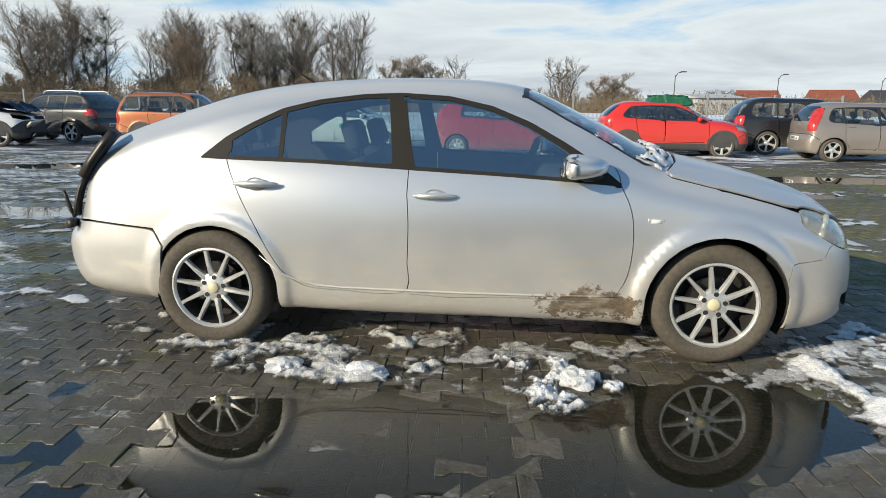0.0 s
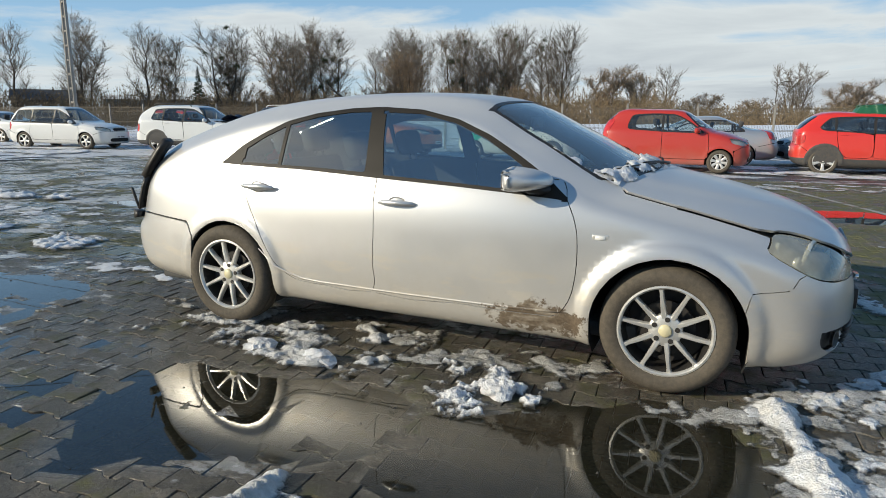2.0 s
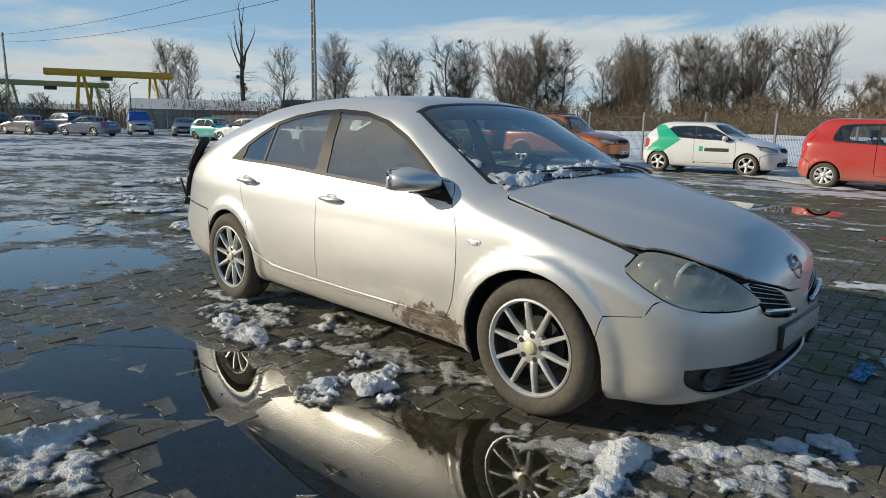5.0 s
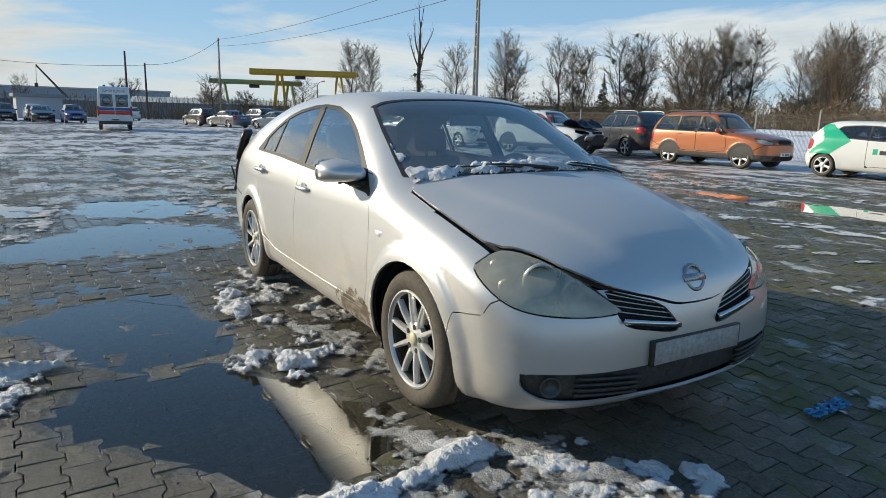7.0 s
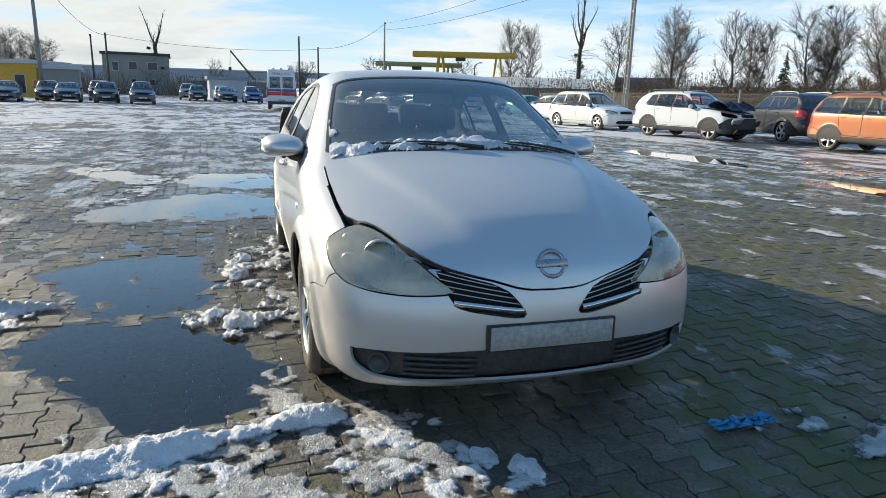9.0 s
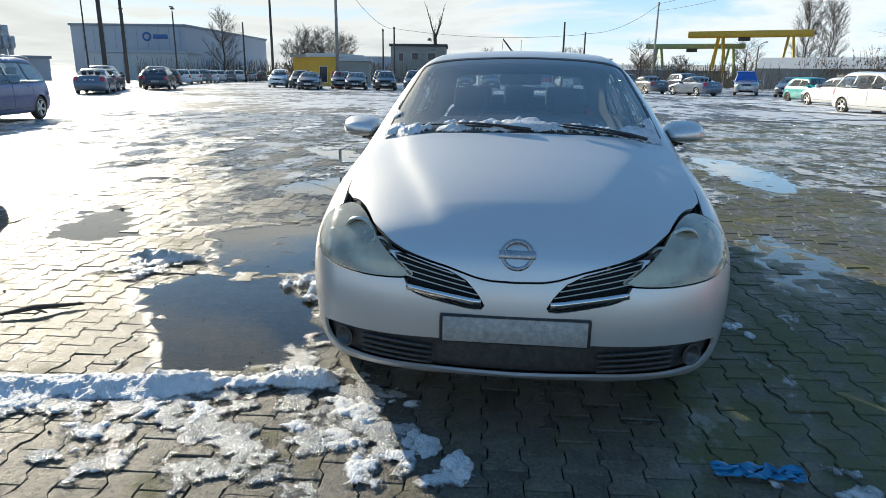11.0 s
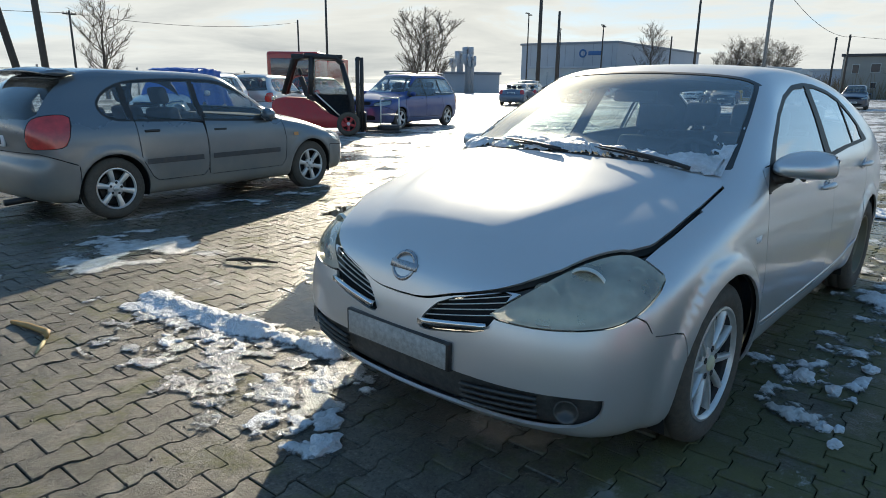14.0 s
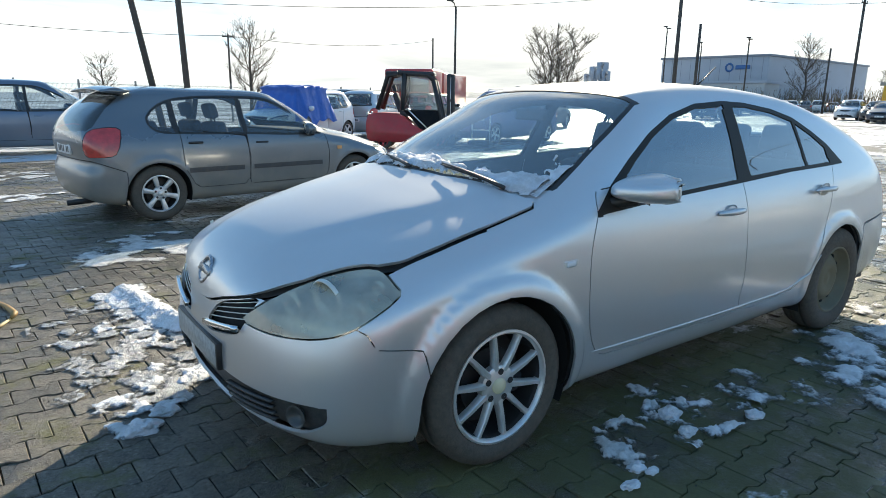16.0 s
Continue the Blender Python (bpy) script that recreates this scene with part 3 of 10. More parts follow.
def wheel_meshes(r=0.322, rim=0.224, w=0.205, spokes=10, w0=0.027, w1=0.016, cap=0.032, material=None, cap_mat=None, detail=True):
    """Meshes of a wheel, its outer face towards -y."""
    n = 48 if detail else 28
    h = w / 2
    out = []
    me = bpy.data.meshes.new("tyre")
    bm = tyre_mesh(r, w, rim, n)
    bm.to_mesh(me)
    bm.free()
    me.shade_smooth()
    out.append(("tyre", me, M_RUBBER))
    bm = bmesh.new()
    lathe(bm, [(rim + 0.004, -h * 0.80), (rim + 0.003, -h * 0.9), (rim - 0.006, -h * 0.92), (rim - 0.014, -h * 0.84), (rim - 0.016, -h * 0.74)], n)
    yh = -h * 0.80
    for k in range(spokes):
        spoke(bm, 2 * math.pi * (k + 0.25) / spokes, 0.045, rim - 0.012, w0, w1, yh + 0.012, yh + 0.0, 0.028)
    lathe(bm, [(0.0005, yh + 0.010), (0.070, yh + 0.009), (0.079, yh + 0.015), (0.081, yh + 0.04)], n)
    me = bpy.data.meshes.new("rim")
    bmesh.ops.recalc_face_normals(bm, faces=bm.faces[:])
    bm.to_mesh(me)
    bm.free()
    me.shade_smooth()
    me.set_sharp_from_angle(angle=0.7)
    out.append(("rim", me, material or M_ALLOY))
    bm = bmesh.new()
    lathe(bm, [(0.0005, -0.006), (cap * 0.85, -0.005), (cap, 0.001), (cap, 0.012)], 24)
    bmesh.ops.translate(bm, verts=bm.verts[:], vec=(0, yh + 0.004, 0))
    me = bpy.data.meshes.new("centre_cap")
    bm.to_mesh(me)
    bm.free()
    me.shade_smooth()
    out.append(("centre_cap", me, cap_mat or M_ALLOY))
    bm = bmesh.new()
    lathe(bm, [(rim - 0.016, -h * 0.74 + 0.01), (rim - 0.02, -h * 0.5), (rim - 0.03, h * 0.7)], 32)
    lathe(bm, [(0.0005, 0.0), (0.135, 0.0), (0.135, 0.014), (0.0005, 0.014)], 32)
    lathe(bm, [(rim - 0.032, h * 0.55), (0.0005, h * 0.55)], 32)
    bmesh.ops.translate(bm, verts=bm.verts[:], vec=(0, -0.01, 0))
    me = bpy.data.meshes.new("brake_disc")
    bm.to_mesh(me)
    bm.free()
    out.append(("brake_disc", me, M_RIM_DARK))
    if detail:
        for k in range(5):
            a = 2 * math.pi * (k + 0.15) / 5
            bm = bmesh.new()
            lathe(bm, [(0.0005, yh + 0.006), (0.0125, yh + 0.006), (0.0135, yh + 0.014)], 10)
            bmesh.ops.translate(bm, verts=bm.verts[:], vec=(0.057 * math.cos(a), 0, 0.057 * math.sin(a)))
            me = bpy.data.meshes.new("wheel_nut")
            bm.to_mesh(me)
            bm.free()
            out.append(("wheel_nut", me, M_RIM_DARK))
    return out


def steel_wheel_meshes(r=0.322, rim=0.205, w=0.195):
    h = w / 2
    me = bpy.data.meshes.new("tyre")
    bm = tyre_mesh(r, w, rim, 48)
    bm.to_mesh(me)
    bm.free()
    me.shade_smooth()
    out = [("tyre", me, M_RUBBER)]
    bm = bmesh.new()
    lathe(bm, [(rim + 0.003, -h * 0.82), (rim - 0.006, -h * 0.9), (rim - 0.014, -h * 0.8), (rim - 0.022, -h * 0.3), (rim - 0.05, -h * 0.18), (rim - 0.075, -h * 0.42), (0.075, -h * 0.62), (0.055, -h * 0.45), (0.032, -h * 0.45), (0.0005, -h * 0.5)], 48)
    me = bpy.data.meshes.new("rim")
    bm.to_mesh(me)
    bm.free()
    me.shade_smooth()
    out.append(("rim", me, M_STEEL))
    for k in range(12):
        a = 2 * math.pi * k / 12
        bm = bmesh.new()
        lathe(bm, [(0.0005, -h * 0.325), (0.013, -h * 0.325), (0.014, -h * 0.2)], 10)
        bmesh.ops.translate(bm, verts=bm.verts[:], vec=((rim - 0.06) * math.cos(a), 0, (rim - 0.06) * math.sin(a)))
        me = bpy.data.meshes.new("vent_hole")
        bm.to_mesh(me)
        bm.free()
        out.append(("vent_hole", me, M_WELL))
    return out


def put_wheel(meshes, parent, x, y, z, steer=0.0, label=""):
    """A wheel as a part with its own pieces; on the +y side it is turned round."""
    side = 0 if y < 0 else 180
    tyre = None
    for name, me, material in meshes:
        if tyre is None:
            wheel = link_mesh("wheel", me, material, parent, label)
            wheel.matrix_basis = pose(x, y, z, 0, 0, side + steer)
            tyre = wheel
        else:
            link_mesh(name, me, material, tyre)
    return tyre

# ---- the silver hatchback ----
def hood_crease(x, y, z):
    """Two raised lines that run from the screen towards the badge."""
    yc = np.interp(x, [1.0, 1.5, 2.1], [0.62, 0.50, 0.28])
    on = np.clip((x - 1.0) / 0.2, 0, 1) * np.clip((2.16 - x) / 0.2, 0, 1)
    return 0.016 * on / (1 + np.exp((y - yc) / 0.02))


HERO = dict(
    outline=[(2.10, 0.20), (2.17, 0.25), (2.20, 0.33), (2.205, 0.45), (2.195, 0.55), (2.175, 0.63), (2.15, 0.70), (2.09, 0.765), (1.98, 0.825), (1.82, 0.885), (1.6, 0.945),
             (1.4, 0.99), (1.22, 1.035), (1.05, 1.11), (0.85, 1.215), (0.65, 1.31), (0.46, 1.40), (0.28, 1.45), (0.05, 1.474), (-0.3, 1.482), (-0.6, 1.474), (-0.9, 1.452),
             (-1.15, 1.42), (-1.4, 1.365), (-1.7, 1.275), (-1.98, 1.175), (-2.12, 1.10), (-2.20, 1.0), (-2.25, 0.85), (-2.275, 0.72), (-2.30, 0.655), (-2.34, 0.60), (-2.352, 0.5),
             (-2.335, 0.38), (-2.27, 0.28), (-2.1, 0.24), (-1.6, 0.215), (-0.6, 0.19), (0.6, 0.185), (1.6, 0.165), (1.98, 0.17)],
    plan=[(-2.5, 0.66), (-2.3, 0.74), (-2.1, 0.795), (-1.8, 0.842), (-1.34, 0.868), (-0.6, 0.876), (0.2, 0.878), (0.9, 0.878), (1.34, 0.876), (1.6, 0.862), (1.8, 0.843), (1.98, 0.81), (2.12, 0.775), (2.3, 0.70)],
    section=[(0.0, -0.07), (0.2, -0.045), (0.34, -0.016), (0.5, 0.0), (0.66, -0.001), (0.82, -0.018), (0.93, -0.045), (1.0, -0.072), (1.06, -0.10), (1.2, -0.165), (1.36, -0.25), (1.5, -0.34)],
    nose=(0.14, 0.32), tail=(0.10, 0.22), crown=0.10, round=0.10, lumps=[hood_crease],
    flares=[(1.335, 0.31, 0.37, 0.010), (-1.315, 0.33, 0.375, 0.007)], lips=[(1.343, 0.318, 0.432, 0.019), (-1.315, 0.33, 0.408, 0.012)],
)


def arc(cx, cz, r, a0, a1, n=14):
    return [(cx + r * math.cos(radians(a0 + (a1 - a0) * k / n)), cz + r * math.sin(radians(a0 + (a1 - a0) * k / n))) for k in range(n + 1)]


def front_x(field, y, z, x0=2.6):
    x = np.full(len(y), x0)
    for _ in range(60):
        f = field(np.stack([x, y, z], 1))
        x = x - np.clip(f, -0.02, 0.05) * 0.9
    return x


def on_front(field, pts, off=0.0):
    """Places on the nose over (y, z) pairs."""
    y = np.array([p[0] for p in pts], float)
    z = np.array([p[1] for p in pts], float)
    x = front_x(field, y, z)
    return [Vector((a + off, b, c)) for a, b, c in zip(x, y, z)]


def top_of(field, x, y, z0=1.7):
    """Height of the skin over a place in plan."""
    z = np.array([z0])
    for _ in range(60):
        f = field(np.array([[x, y, z[0]]]))
        z = z - np.clip(f, -0.02, 0.06) * 0.85
    return float(z[0])


def ribbon(bm, pts, up, thick, high):
    """A flat bar that follows the points; up: its height's direction."""
    rows = []
    for i, p in enumerate(pts):
        d = (pts[min(i + 1, len(pts) - 1)] - pts[max(i - 1, 0)]).normalized()
        o = d.cross(up).normalized()
        rows.append([bm.verts.new(p + o * a + up * b) for a, b in ((0, -high / 2), (0, high / 2), (-thick, high / 2), (-thick, -high / 2))])
    for a, b in zip(rows, rows[1:]):
        for k in range(4):
            bm.faces.new((a[k], a[(k + 1) % 4], b[(k + 1) % 4], b[k]))
    bm.faces.new(rows[0][::-1])
    bm.faces.new(rows[-1])


def seat(parent, x, y, w=0.48, z=0.32, back=True, headrest=True):
    bm = bmesh.new()
    box(bm, (x - 0.24, y - w / 2, z), (x + 0.26, y + w / 2, z + 0.17), 0.05, 3)
    part("seat_cushion", bm, M_SEAT, parent)
    bm = bmesh.new()
    m = Matrix.Translation((x - 0.22, y, z + 0.14)) @ Matrix.Rotation(radians(-18), 4, "Y")
    box(bm, (-0.07, -w / 2, 0), (0.07, w / 2, 0.58), 0.055, 3, m)
    part("seat_back", bm, M_SEAT, parent)
    if headrest:
        for yy in ([y] if w < 0.7 else [y - 0.36, y, y + 0.36]):
            bm = bmesh.new()
            m2 = Matrix.Translation((x - 0.22, yy, z + 0.14)) @ Matrix.Rotation(radians(-16), 4, "Y")
            box(bm, (-0.05, -0.13, 0.62), (0.05, 0.13, 0.80), 0.045, 3, m2)
            for s in (-0.05, 0.05):
                box(bm, (-0.008, s - 0.008, 0.55), (0.008, s + 0.008, 0.64), 0, 1, m2)
            part("headrest", bm, M_SEAT, parent)


def snow_lump(bm, c, r, seed, squash=0.6):
    """A rough clod of snow."""
    res = bmesh.ops.create_icosphere(bm, subdivisions=3, radius=1.0)
    off = Vector((seed * 7.13, seed * 3.7, seed * 1.9))
    for v in res["verts"]:
        n = v.co.normalized()
        k = 1 + 0.42 * noise.fractal(n * 1.6 + off, 0.8, 2.2, 4) + 0.10 * noise.noise(n * 7 + off)
        v.co = Vector(c) + Vector((n.x * r[0] * k, n.y * r[1] * k, max(n.z, -0.5) * r[2] * k * squash))


M_FOG = pbr("fog_glass", (0.07, 0.07, 0.065), 0.3, var=0.4, scale=30)


def build_hero():
    car = thing("car", pose(0, 0, 0), "silver hatchback with raised dented hood, mud on doors and no plate", "car")
    sk = Skin(HERO, 0.03, gap=0.0022)
    ahead = lambda p: p[:, 0] > 1.0
    mid = lambda p: (p[:, 2] > 0.2)
    # wheel openings
    sk.drop(SIDE, [(0.975, 0.10)] + arc(1.343, 0.318, 0.368, 172, 8) + [(1.706, 0.10)], per=1)
    sk.drop(SIDE, [(-0.965, 0.10)] + arc(-1.315, 0.33, 0.348, 8, 172) + [(-1.66, 0.10)], per=1)
    # hood, bumper, lamps and grilles
    zed_y = [0, 0.10, 0.15, 0.24, 0.31, 0.40, 0.46, 0.52, 0.60, 0.70, 0.8]
    zed_z = [0.612, 0.615, 0.625, 0.652, 0.668, 0.69, 0.712, 0.742, 0.778, 0.812, 0.84]
    zed = lambda p: np.interp(np.abs(p[:, 1]), zed_y, zed_z)
    low = lambda p: zed(p) - np.interp(np.abs(p[:, 1]), [0.36, 0.44, 0.52, 0.75], [0.0, 0.010, 0.05, 0.05])
    top_edge = [(1.24, -0.2), (1.23, 0.2), (1.17, 0.5), (1.075, 0.705), (1.10, 0.735), (1.33, 0.742), (1.56, 0.738), (1.75, 0.722), (1.80, 0.75), (1.95, 0.80), (2.4, 0.80), (2.4, -0.2)]
    on_hood = lambda p: (p[:, 2] > 0.5) & (p[:, 0] > 0.9)
    sk.panel("headlight", CORNER, [(-0.668, 0.742), (-0.700, 0.775), (-0.745, 0.803), (-0.80, 0.808), (-0.88, 0.796), (-0.97, 0.771), (-1.06, 0.735), (-1.135, 0.695), (-1.195, 0.655), (-1.248, 0.612), (-1.14, 0.598), (-1.03, 0.600), (-0.92, 0.611), (-0.83, 0.632), (-0.74, 0.68)],
             cond=ahead, gap=0.003, per=3)
    sk.panel("grille", FRONT, [(0.452, 0.698), (0.40, 0.682), (0.31, 0.658), (0.24, 0.640), (0.178, 0.61), (0.135, 0.565), (0.105, 0.515), (0.16, 0.512), (0.34, 0.545), (0.38, 0.560), (0.405, 0.597)], cond=ahead, per=1, over=("body",))
    sk.panel("hood", TOP, top_edge, cond=on_hood, per=1, gap=0.004, extra=lambda p: zed(p) - p[:, 2], over=("body",))
    sk.panel("slot", TOP, [(x + 0.01, y + (0.012 if y > 0 else 0)) for x, y in top_edge[5:]] + [(1.5, -0.2)], cond=on_hood, per=1, gap=0.0, extra=lambda p: low(p) - p[:, 2], over=("body",))
    sk.panel("bumper", SIDE, [(1.60, 0.0), (1.655, 0.30), (1.675, 0.44), (1.70, 0.552), (1.80, 0.567), (1.86, 0.578), (1.885, 0.63), (2.0, 0.70), (2.25, 0.735), (2.6, 0.76), (2.6, 0.0)], per=1, over=("body",))
    sk.panel("rear_bumper", SIDE, [(-2.7, 0.64), (-2.05, 0.675), (-1.66, 0.645), (-1.6, 0.56), (-1.66, 0.2), (-2.7, 0.1)], per=1, gap=0.006)
    sk.panel("lower_grille", FRONT, [(-0.3, 0.392), (0.27, 0.392), (0.45, 0.386), (0.60, 0.384), (0.70, 0.384), (0.748, 0.375), (0.752, 0.345), (0.735, 0.305), (0.67, 0.268), (0.52, 0.250), (0.30, 0.254), (-0.3, 0.262)], cond=ahead, per=2, gap=0.0)
    # side windows
    sk.panel("window_surround", SIDE, [(-1.40, 1.030), (-1.26, 1.145), (-1.12, 1.222), (-0.96, 1.297), (-0.76, 1.345), (-0.52, 1.375), (-0.32, 1.383), (-0.06, 1.368), (0.17, 1.318), (0.37, 1.238), (0.55, 1.138), (0.71, 1.038), (0.86, 0.915), (0.78, 0.928), (0.53, 0.945), (0.24, 0.963), (-0.23, 0.985), (-0.76, 1.012), (-1.25, 1.024)], cond=mid, per=1, gap=0.0)
    sk.panel("front_window", SIDE, [(-0.225, 1.005), (-0.268, 1.20), (-0.292, 1.355), (-0.06, 1.345), (0.16, 1.296), (0.35, 1.218), (0.52, 1.120), (0.655, 1.028), (0.70, 0.978), (0.66, 0.958), (0.53, 0.964), (0.24, 0.982)], cond=mid, per=1, gap=0.0)
    sk.panel("rear_window", SIDE, [(-0.345, 1.014), (-0.365, 1.20), (-0.385, 1.355), (-0.52, 1.352), (-0.75, 1.322), (-0.938, 1.275), (-0.938, 1.036), (-0.70, 1.030)], cond=mid, per=1, gap=0.0)
    sk.panel("quarter_window", SIDE, [(-0.962, 1.037), (-0.962, 1.265), (-1.10, 1.200), (-1.225, 1.125), (-1.225, 1.044)], cond=mid, per=1, gap=0.0)
    # doors
    sk.panel("rear_door", SIDE, [(-1.245, 1.06), (-1.235, 1.0), (-1.205, 0.93), (-1.13, 0.775), (-1.03, 0.60), (-0.945, 0.455), (-0.86, 0.375), (-0.76, 0.345), (-0.60, 0.338), (-0.265, 0.336), (-0.258, 0.50), (-0.252, 0.70), (-0.262, 0.86), (-0.29, 1.06)], cond=mid, per=2, over=("body",))
    sk.panel("front_door", SIDE, [(-0.296, 1.06), (-0.268, 0.86), (-0.258, 0.70), (-0.264, 0.50), (-0.271, 0.332), (0.26, 0.33), (0.78, 0.325), (0.84, 0.37), (0.885, 0.47), (0.902, 0.62), (0.895, 0.76), (0.87, 0.85), (0.83, 0.93), (0.80, 1.02)], cond=mid, per=2, over=("body",))
    # screens
    sk.panel("screen_seal", TOP, [(1.215, -0.2), (1.20, 0.25), (1.13, 0.5), (1.03, 0.665), (0.965, 0.715), (0.80, 0.688), (0.60, 0.650), (0.40, 0.606), (0.33, 0.585), (0.34, 0.4), (0.365, 0.2), (0.375, -0.2)], cond=lambda p: (p[:, 0] > 0) & (p[:, 2] > 0.9), per=1, gap=0.0)
    sk.panel("windscreen", TOP, [(1.195, -0.2), (1.18, 0.25), (1.11, 0.49), (1.015, 0.65), (0.955, 0.692), (0.80, 0.668), (0.60, 0.630), (0.40, 0.586), (0.36, 0.572), (0.37, 0.4), (0.392, 0.2), (0.40, -0.2)], cond=lambda p: (p[:, 0] > 0) & (p[:, 2] > 0.9), per=1, gap=0.0)
    sk.panel("rear_screen", TOP, [(-1.42, -0.2), (-1.40, 0.3), (-1.36, 0.50), (-1.42, 0.545), (-1.70, 0.58), (-1.93, 0.585), (-1.98, 0.53), (-2.02, 0.2), (-2.03, -0.2)], cond=lambda p: (p[:, 0] < -1.2) & (p[:, 2] > 0.9), per=1)
    # the tail lamp's place: filled on the left, torn open and narrower on the right
    for s, d in ((1, 0.0), (-1, -0.060)):
        sk.panel("tail_lamp", REAR_CORNER, [(-0.90 + d, 1.06), (-0.865 + d, 0.86), (-0.90 + d, 0.70), (-1.13, 0.70), (-1.14, 0.90), (-1.06, 1.06)], cond=lambda p: (p[:, 0] < -1.7) & (p[:, 1] * s > 0), per=2, gap=0.004)

    sk.split("body", "fender", "sill")
    body = link_mesh("body", sk.take("body"), M_SILVER, car)
    for nm in ("fender", "sill"):
        for s in (-1, 1):
            me = sk.take(nm, side=s)
            if me:
                link_mesh(nm, me, M_SILVER, car)
    for nm in ("hood", "bumper", "rear_bumper"):
        link_mesh(nm, sk.take(nm, shift=0.013 if nm == "hood" else 0.0), M_SILVER, car)
    for nm in ("front_door", "rear_door"):
        for s in (-1, 1):
            door = link_mesh(nm, sk.take(nm, side=s), M_SILVER, car)
            x0, x1, zc = (-0.225, 0.0, 0.858) if nm == "front_door" else (-1.185, -0.945, 0.902)
            yh = s * 0.868
            pts = []
            for k in range(9):
                t = k / 8
                pts.append(Vector((x0 + (x1 - x0) * t, s * (0.842 + 0.040 * math.sin(math.pi * min(max(t, 0.06), 0.94)) ** 0.5), zc + 0.004 * math.sin(math.pi * t))))
            bm = bmesh.new()
            tube(bm, pts, [0.008, 0.0135, 0.0145, 0.015, 0.015, 0.015, 0.0145, 0.0135, 0.008], 10)
            part("handle", bm, M_SILVER, door)
            bm = bmesh.new()
            lathe(bm, [(0.0005, 0.0), (0.040, 0.0), (0.050, 0.006), (0.052, 0.002)], 24)
            mm = Matrix.Translation(((x0 + x1) / 2, s * 0.850, zc - 0.006)) @ Matrix.Rotation(math.pi if s > 0 else 0, 4, "Z") @ Matrix.Rotation(radians(8), 4, "X")
            bmesh.ops.transform(bm, matrix=mm @ Matrix.Diagonal((1.15, 1, 0.8, 1)), verts=bm.verts[:])
            part("handle_cup", bm, M_SILVER, door)
    for s in (-1, 1):
        link_mesh("window_surround", sk.take("window_surround", lip=0.01, side=s), M_WARM_TRIM, car, "dark film-covered window pillars and seals")
        for nm in ("front_window", "rear_window", "quarter_window"):
            ob = link_mesh(nm, sk.take(nm, lip=0, shift=-0.004, side=s), M_GLASS_SIDE, car)
    link_mesh("screen_seal", sk.take("screen_seal", lip=0.006), M_TRIM, car)
    link_mesh("windscreen", sk.take("windscreen", lip=0, shift=-0.003), M_GLASS_FRONT, car, "dusty windscreen")
    link_mesh("rear_screen", sk.take("rear_screen", lip=0, shift=-0.003), M_GLASS, car)
    link_mesh("tail_lamp", sk.take("tail_lamp", side=1), M_RED_LENS, car, "red tail lamp")
    link_mesh("lamp_opening", sk.take("tail_lamp", lip=0, shift=-0.05, side=-1), M_WELL, car, "black empty tail lamp opening")
    link_mesh("lining", sk.lining(("front_window", "rear_window", "quarter_window", "windscreen", "rear_screen", "hole", "headlight", "grille", "lower_grille", "tail_lamp")), M_LINING, car)

    F = sk.field
    # head lamps: lens, bowl and reflectors
    for s in (-1, 1):
        lamp = link_mesh("headlight", sk.take("headlight", lip=0.03, side=s), M_LENS, car, "yellowed cloudy headlight lens")
        lamp.visible_shadow = False
        bowl = sk.take("headlight", lip=0, shift=-0.115, side=s)
        link_mesh("bowl", bowl, M_LAMP_IN, lamp)
        for yy, zz, rr, deep in ((0.620, 0.710, 0.066, 0.078), (0.520, 0.678, 0.042, 0.070), (0.727, 0.750, 0.024, 0.070), (0.738, 0.686, 0.029, 0.075)):
            p = on_front(F, [(s * yy, zz)], -deep)[0]
            turn = Matrix.Translation(p) @ Matrix.Rotation(radians(-90 + s * 16), 4, "Z") @ Matrix.Rotation(radians(-12), 4, "X")
            bm = bmesh.new()
            lathe(bm, [(rr * 1.08, -0.010), (rr * 1.05, 0.004), (rr * 0.99, 0.005), (rr * 0.94, -0.004), (rr * 0.78, -0.018)], 32)
            bmesh.ops.transform(bm, matrix=turn, verts=bm.verts[:])
            ref = part("reflector", bm, M_LAMP_IN, lamp)
            bm = bmesh.new()
            lathe(bm, [(rr * 0.80, -0.016), (rr * 0.60, -0.004), (rr * 0.30, 0.002), (0.0005, 0.003)], 28)
            bmesh.ops.transform(bm, matrix=turn, verts=bm.verts[:])
            part("bulb_glass", bm, M_LAMP_EYE, ref)
        # grille: dark back, slats and a chrome bar
        gr = link_mesh("grille", sk.take("grille", lip=0.02, shift=-0.025, side=s), M_WELL, car)
        gin = [(0.122, 0.541), (0.118, 0.540), (0.135, 0.562), (0.155, 0.585), (0.180, 0.606), (0.225, 0.630)]
        gout = [(0.392, 0.580), (0.403, 0.592), (0.415, 0.615), (0.425, 0.637), (0.436, 0.660), (0.445, 0.682)]
        for k in (0, 2, 3, 4, 5):
            a, b = gin[k], gout[k]
            pts = on_front(F, [(s * (a[0] + (b[0] - a[0]) * t / 8), a[1] + (b[1] - a[1]) * t / 8) for t in range(9)], 0.003 if k == 0 else -0.006)
            bm = bmesh.new()
            if k == 0:
                ribbon(bm, pts, Vector((0, 0, 1)), 0.02 * -s, 0.021)
                part("chrome_bar", bm, M_CHROME, gr, "chrome grille bar")
            else:
                ribbon(bm, pts, Vector((0, 0, 1)), 0.004 * -s, 0.0036)
                part("slat", bm, M_ALLOY, gr)
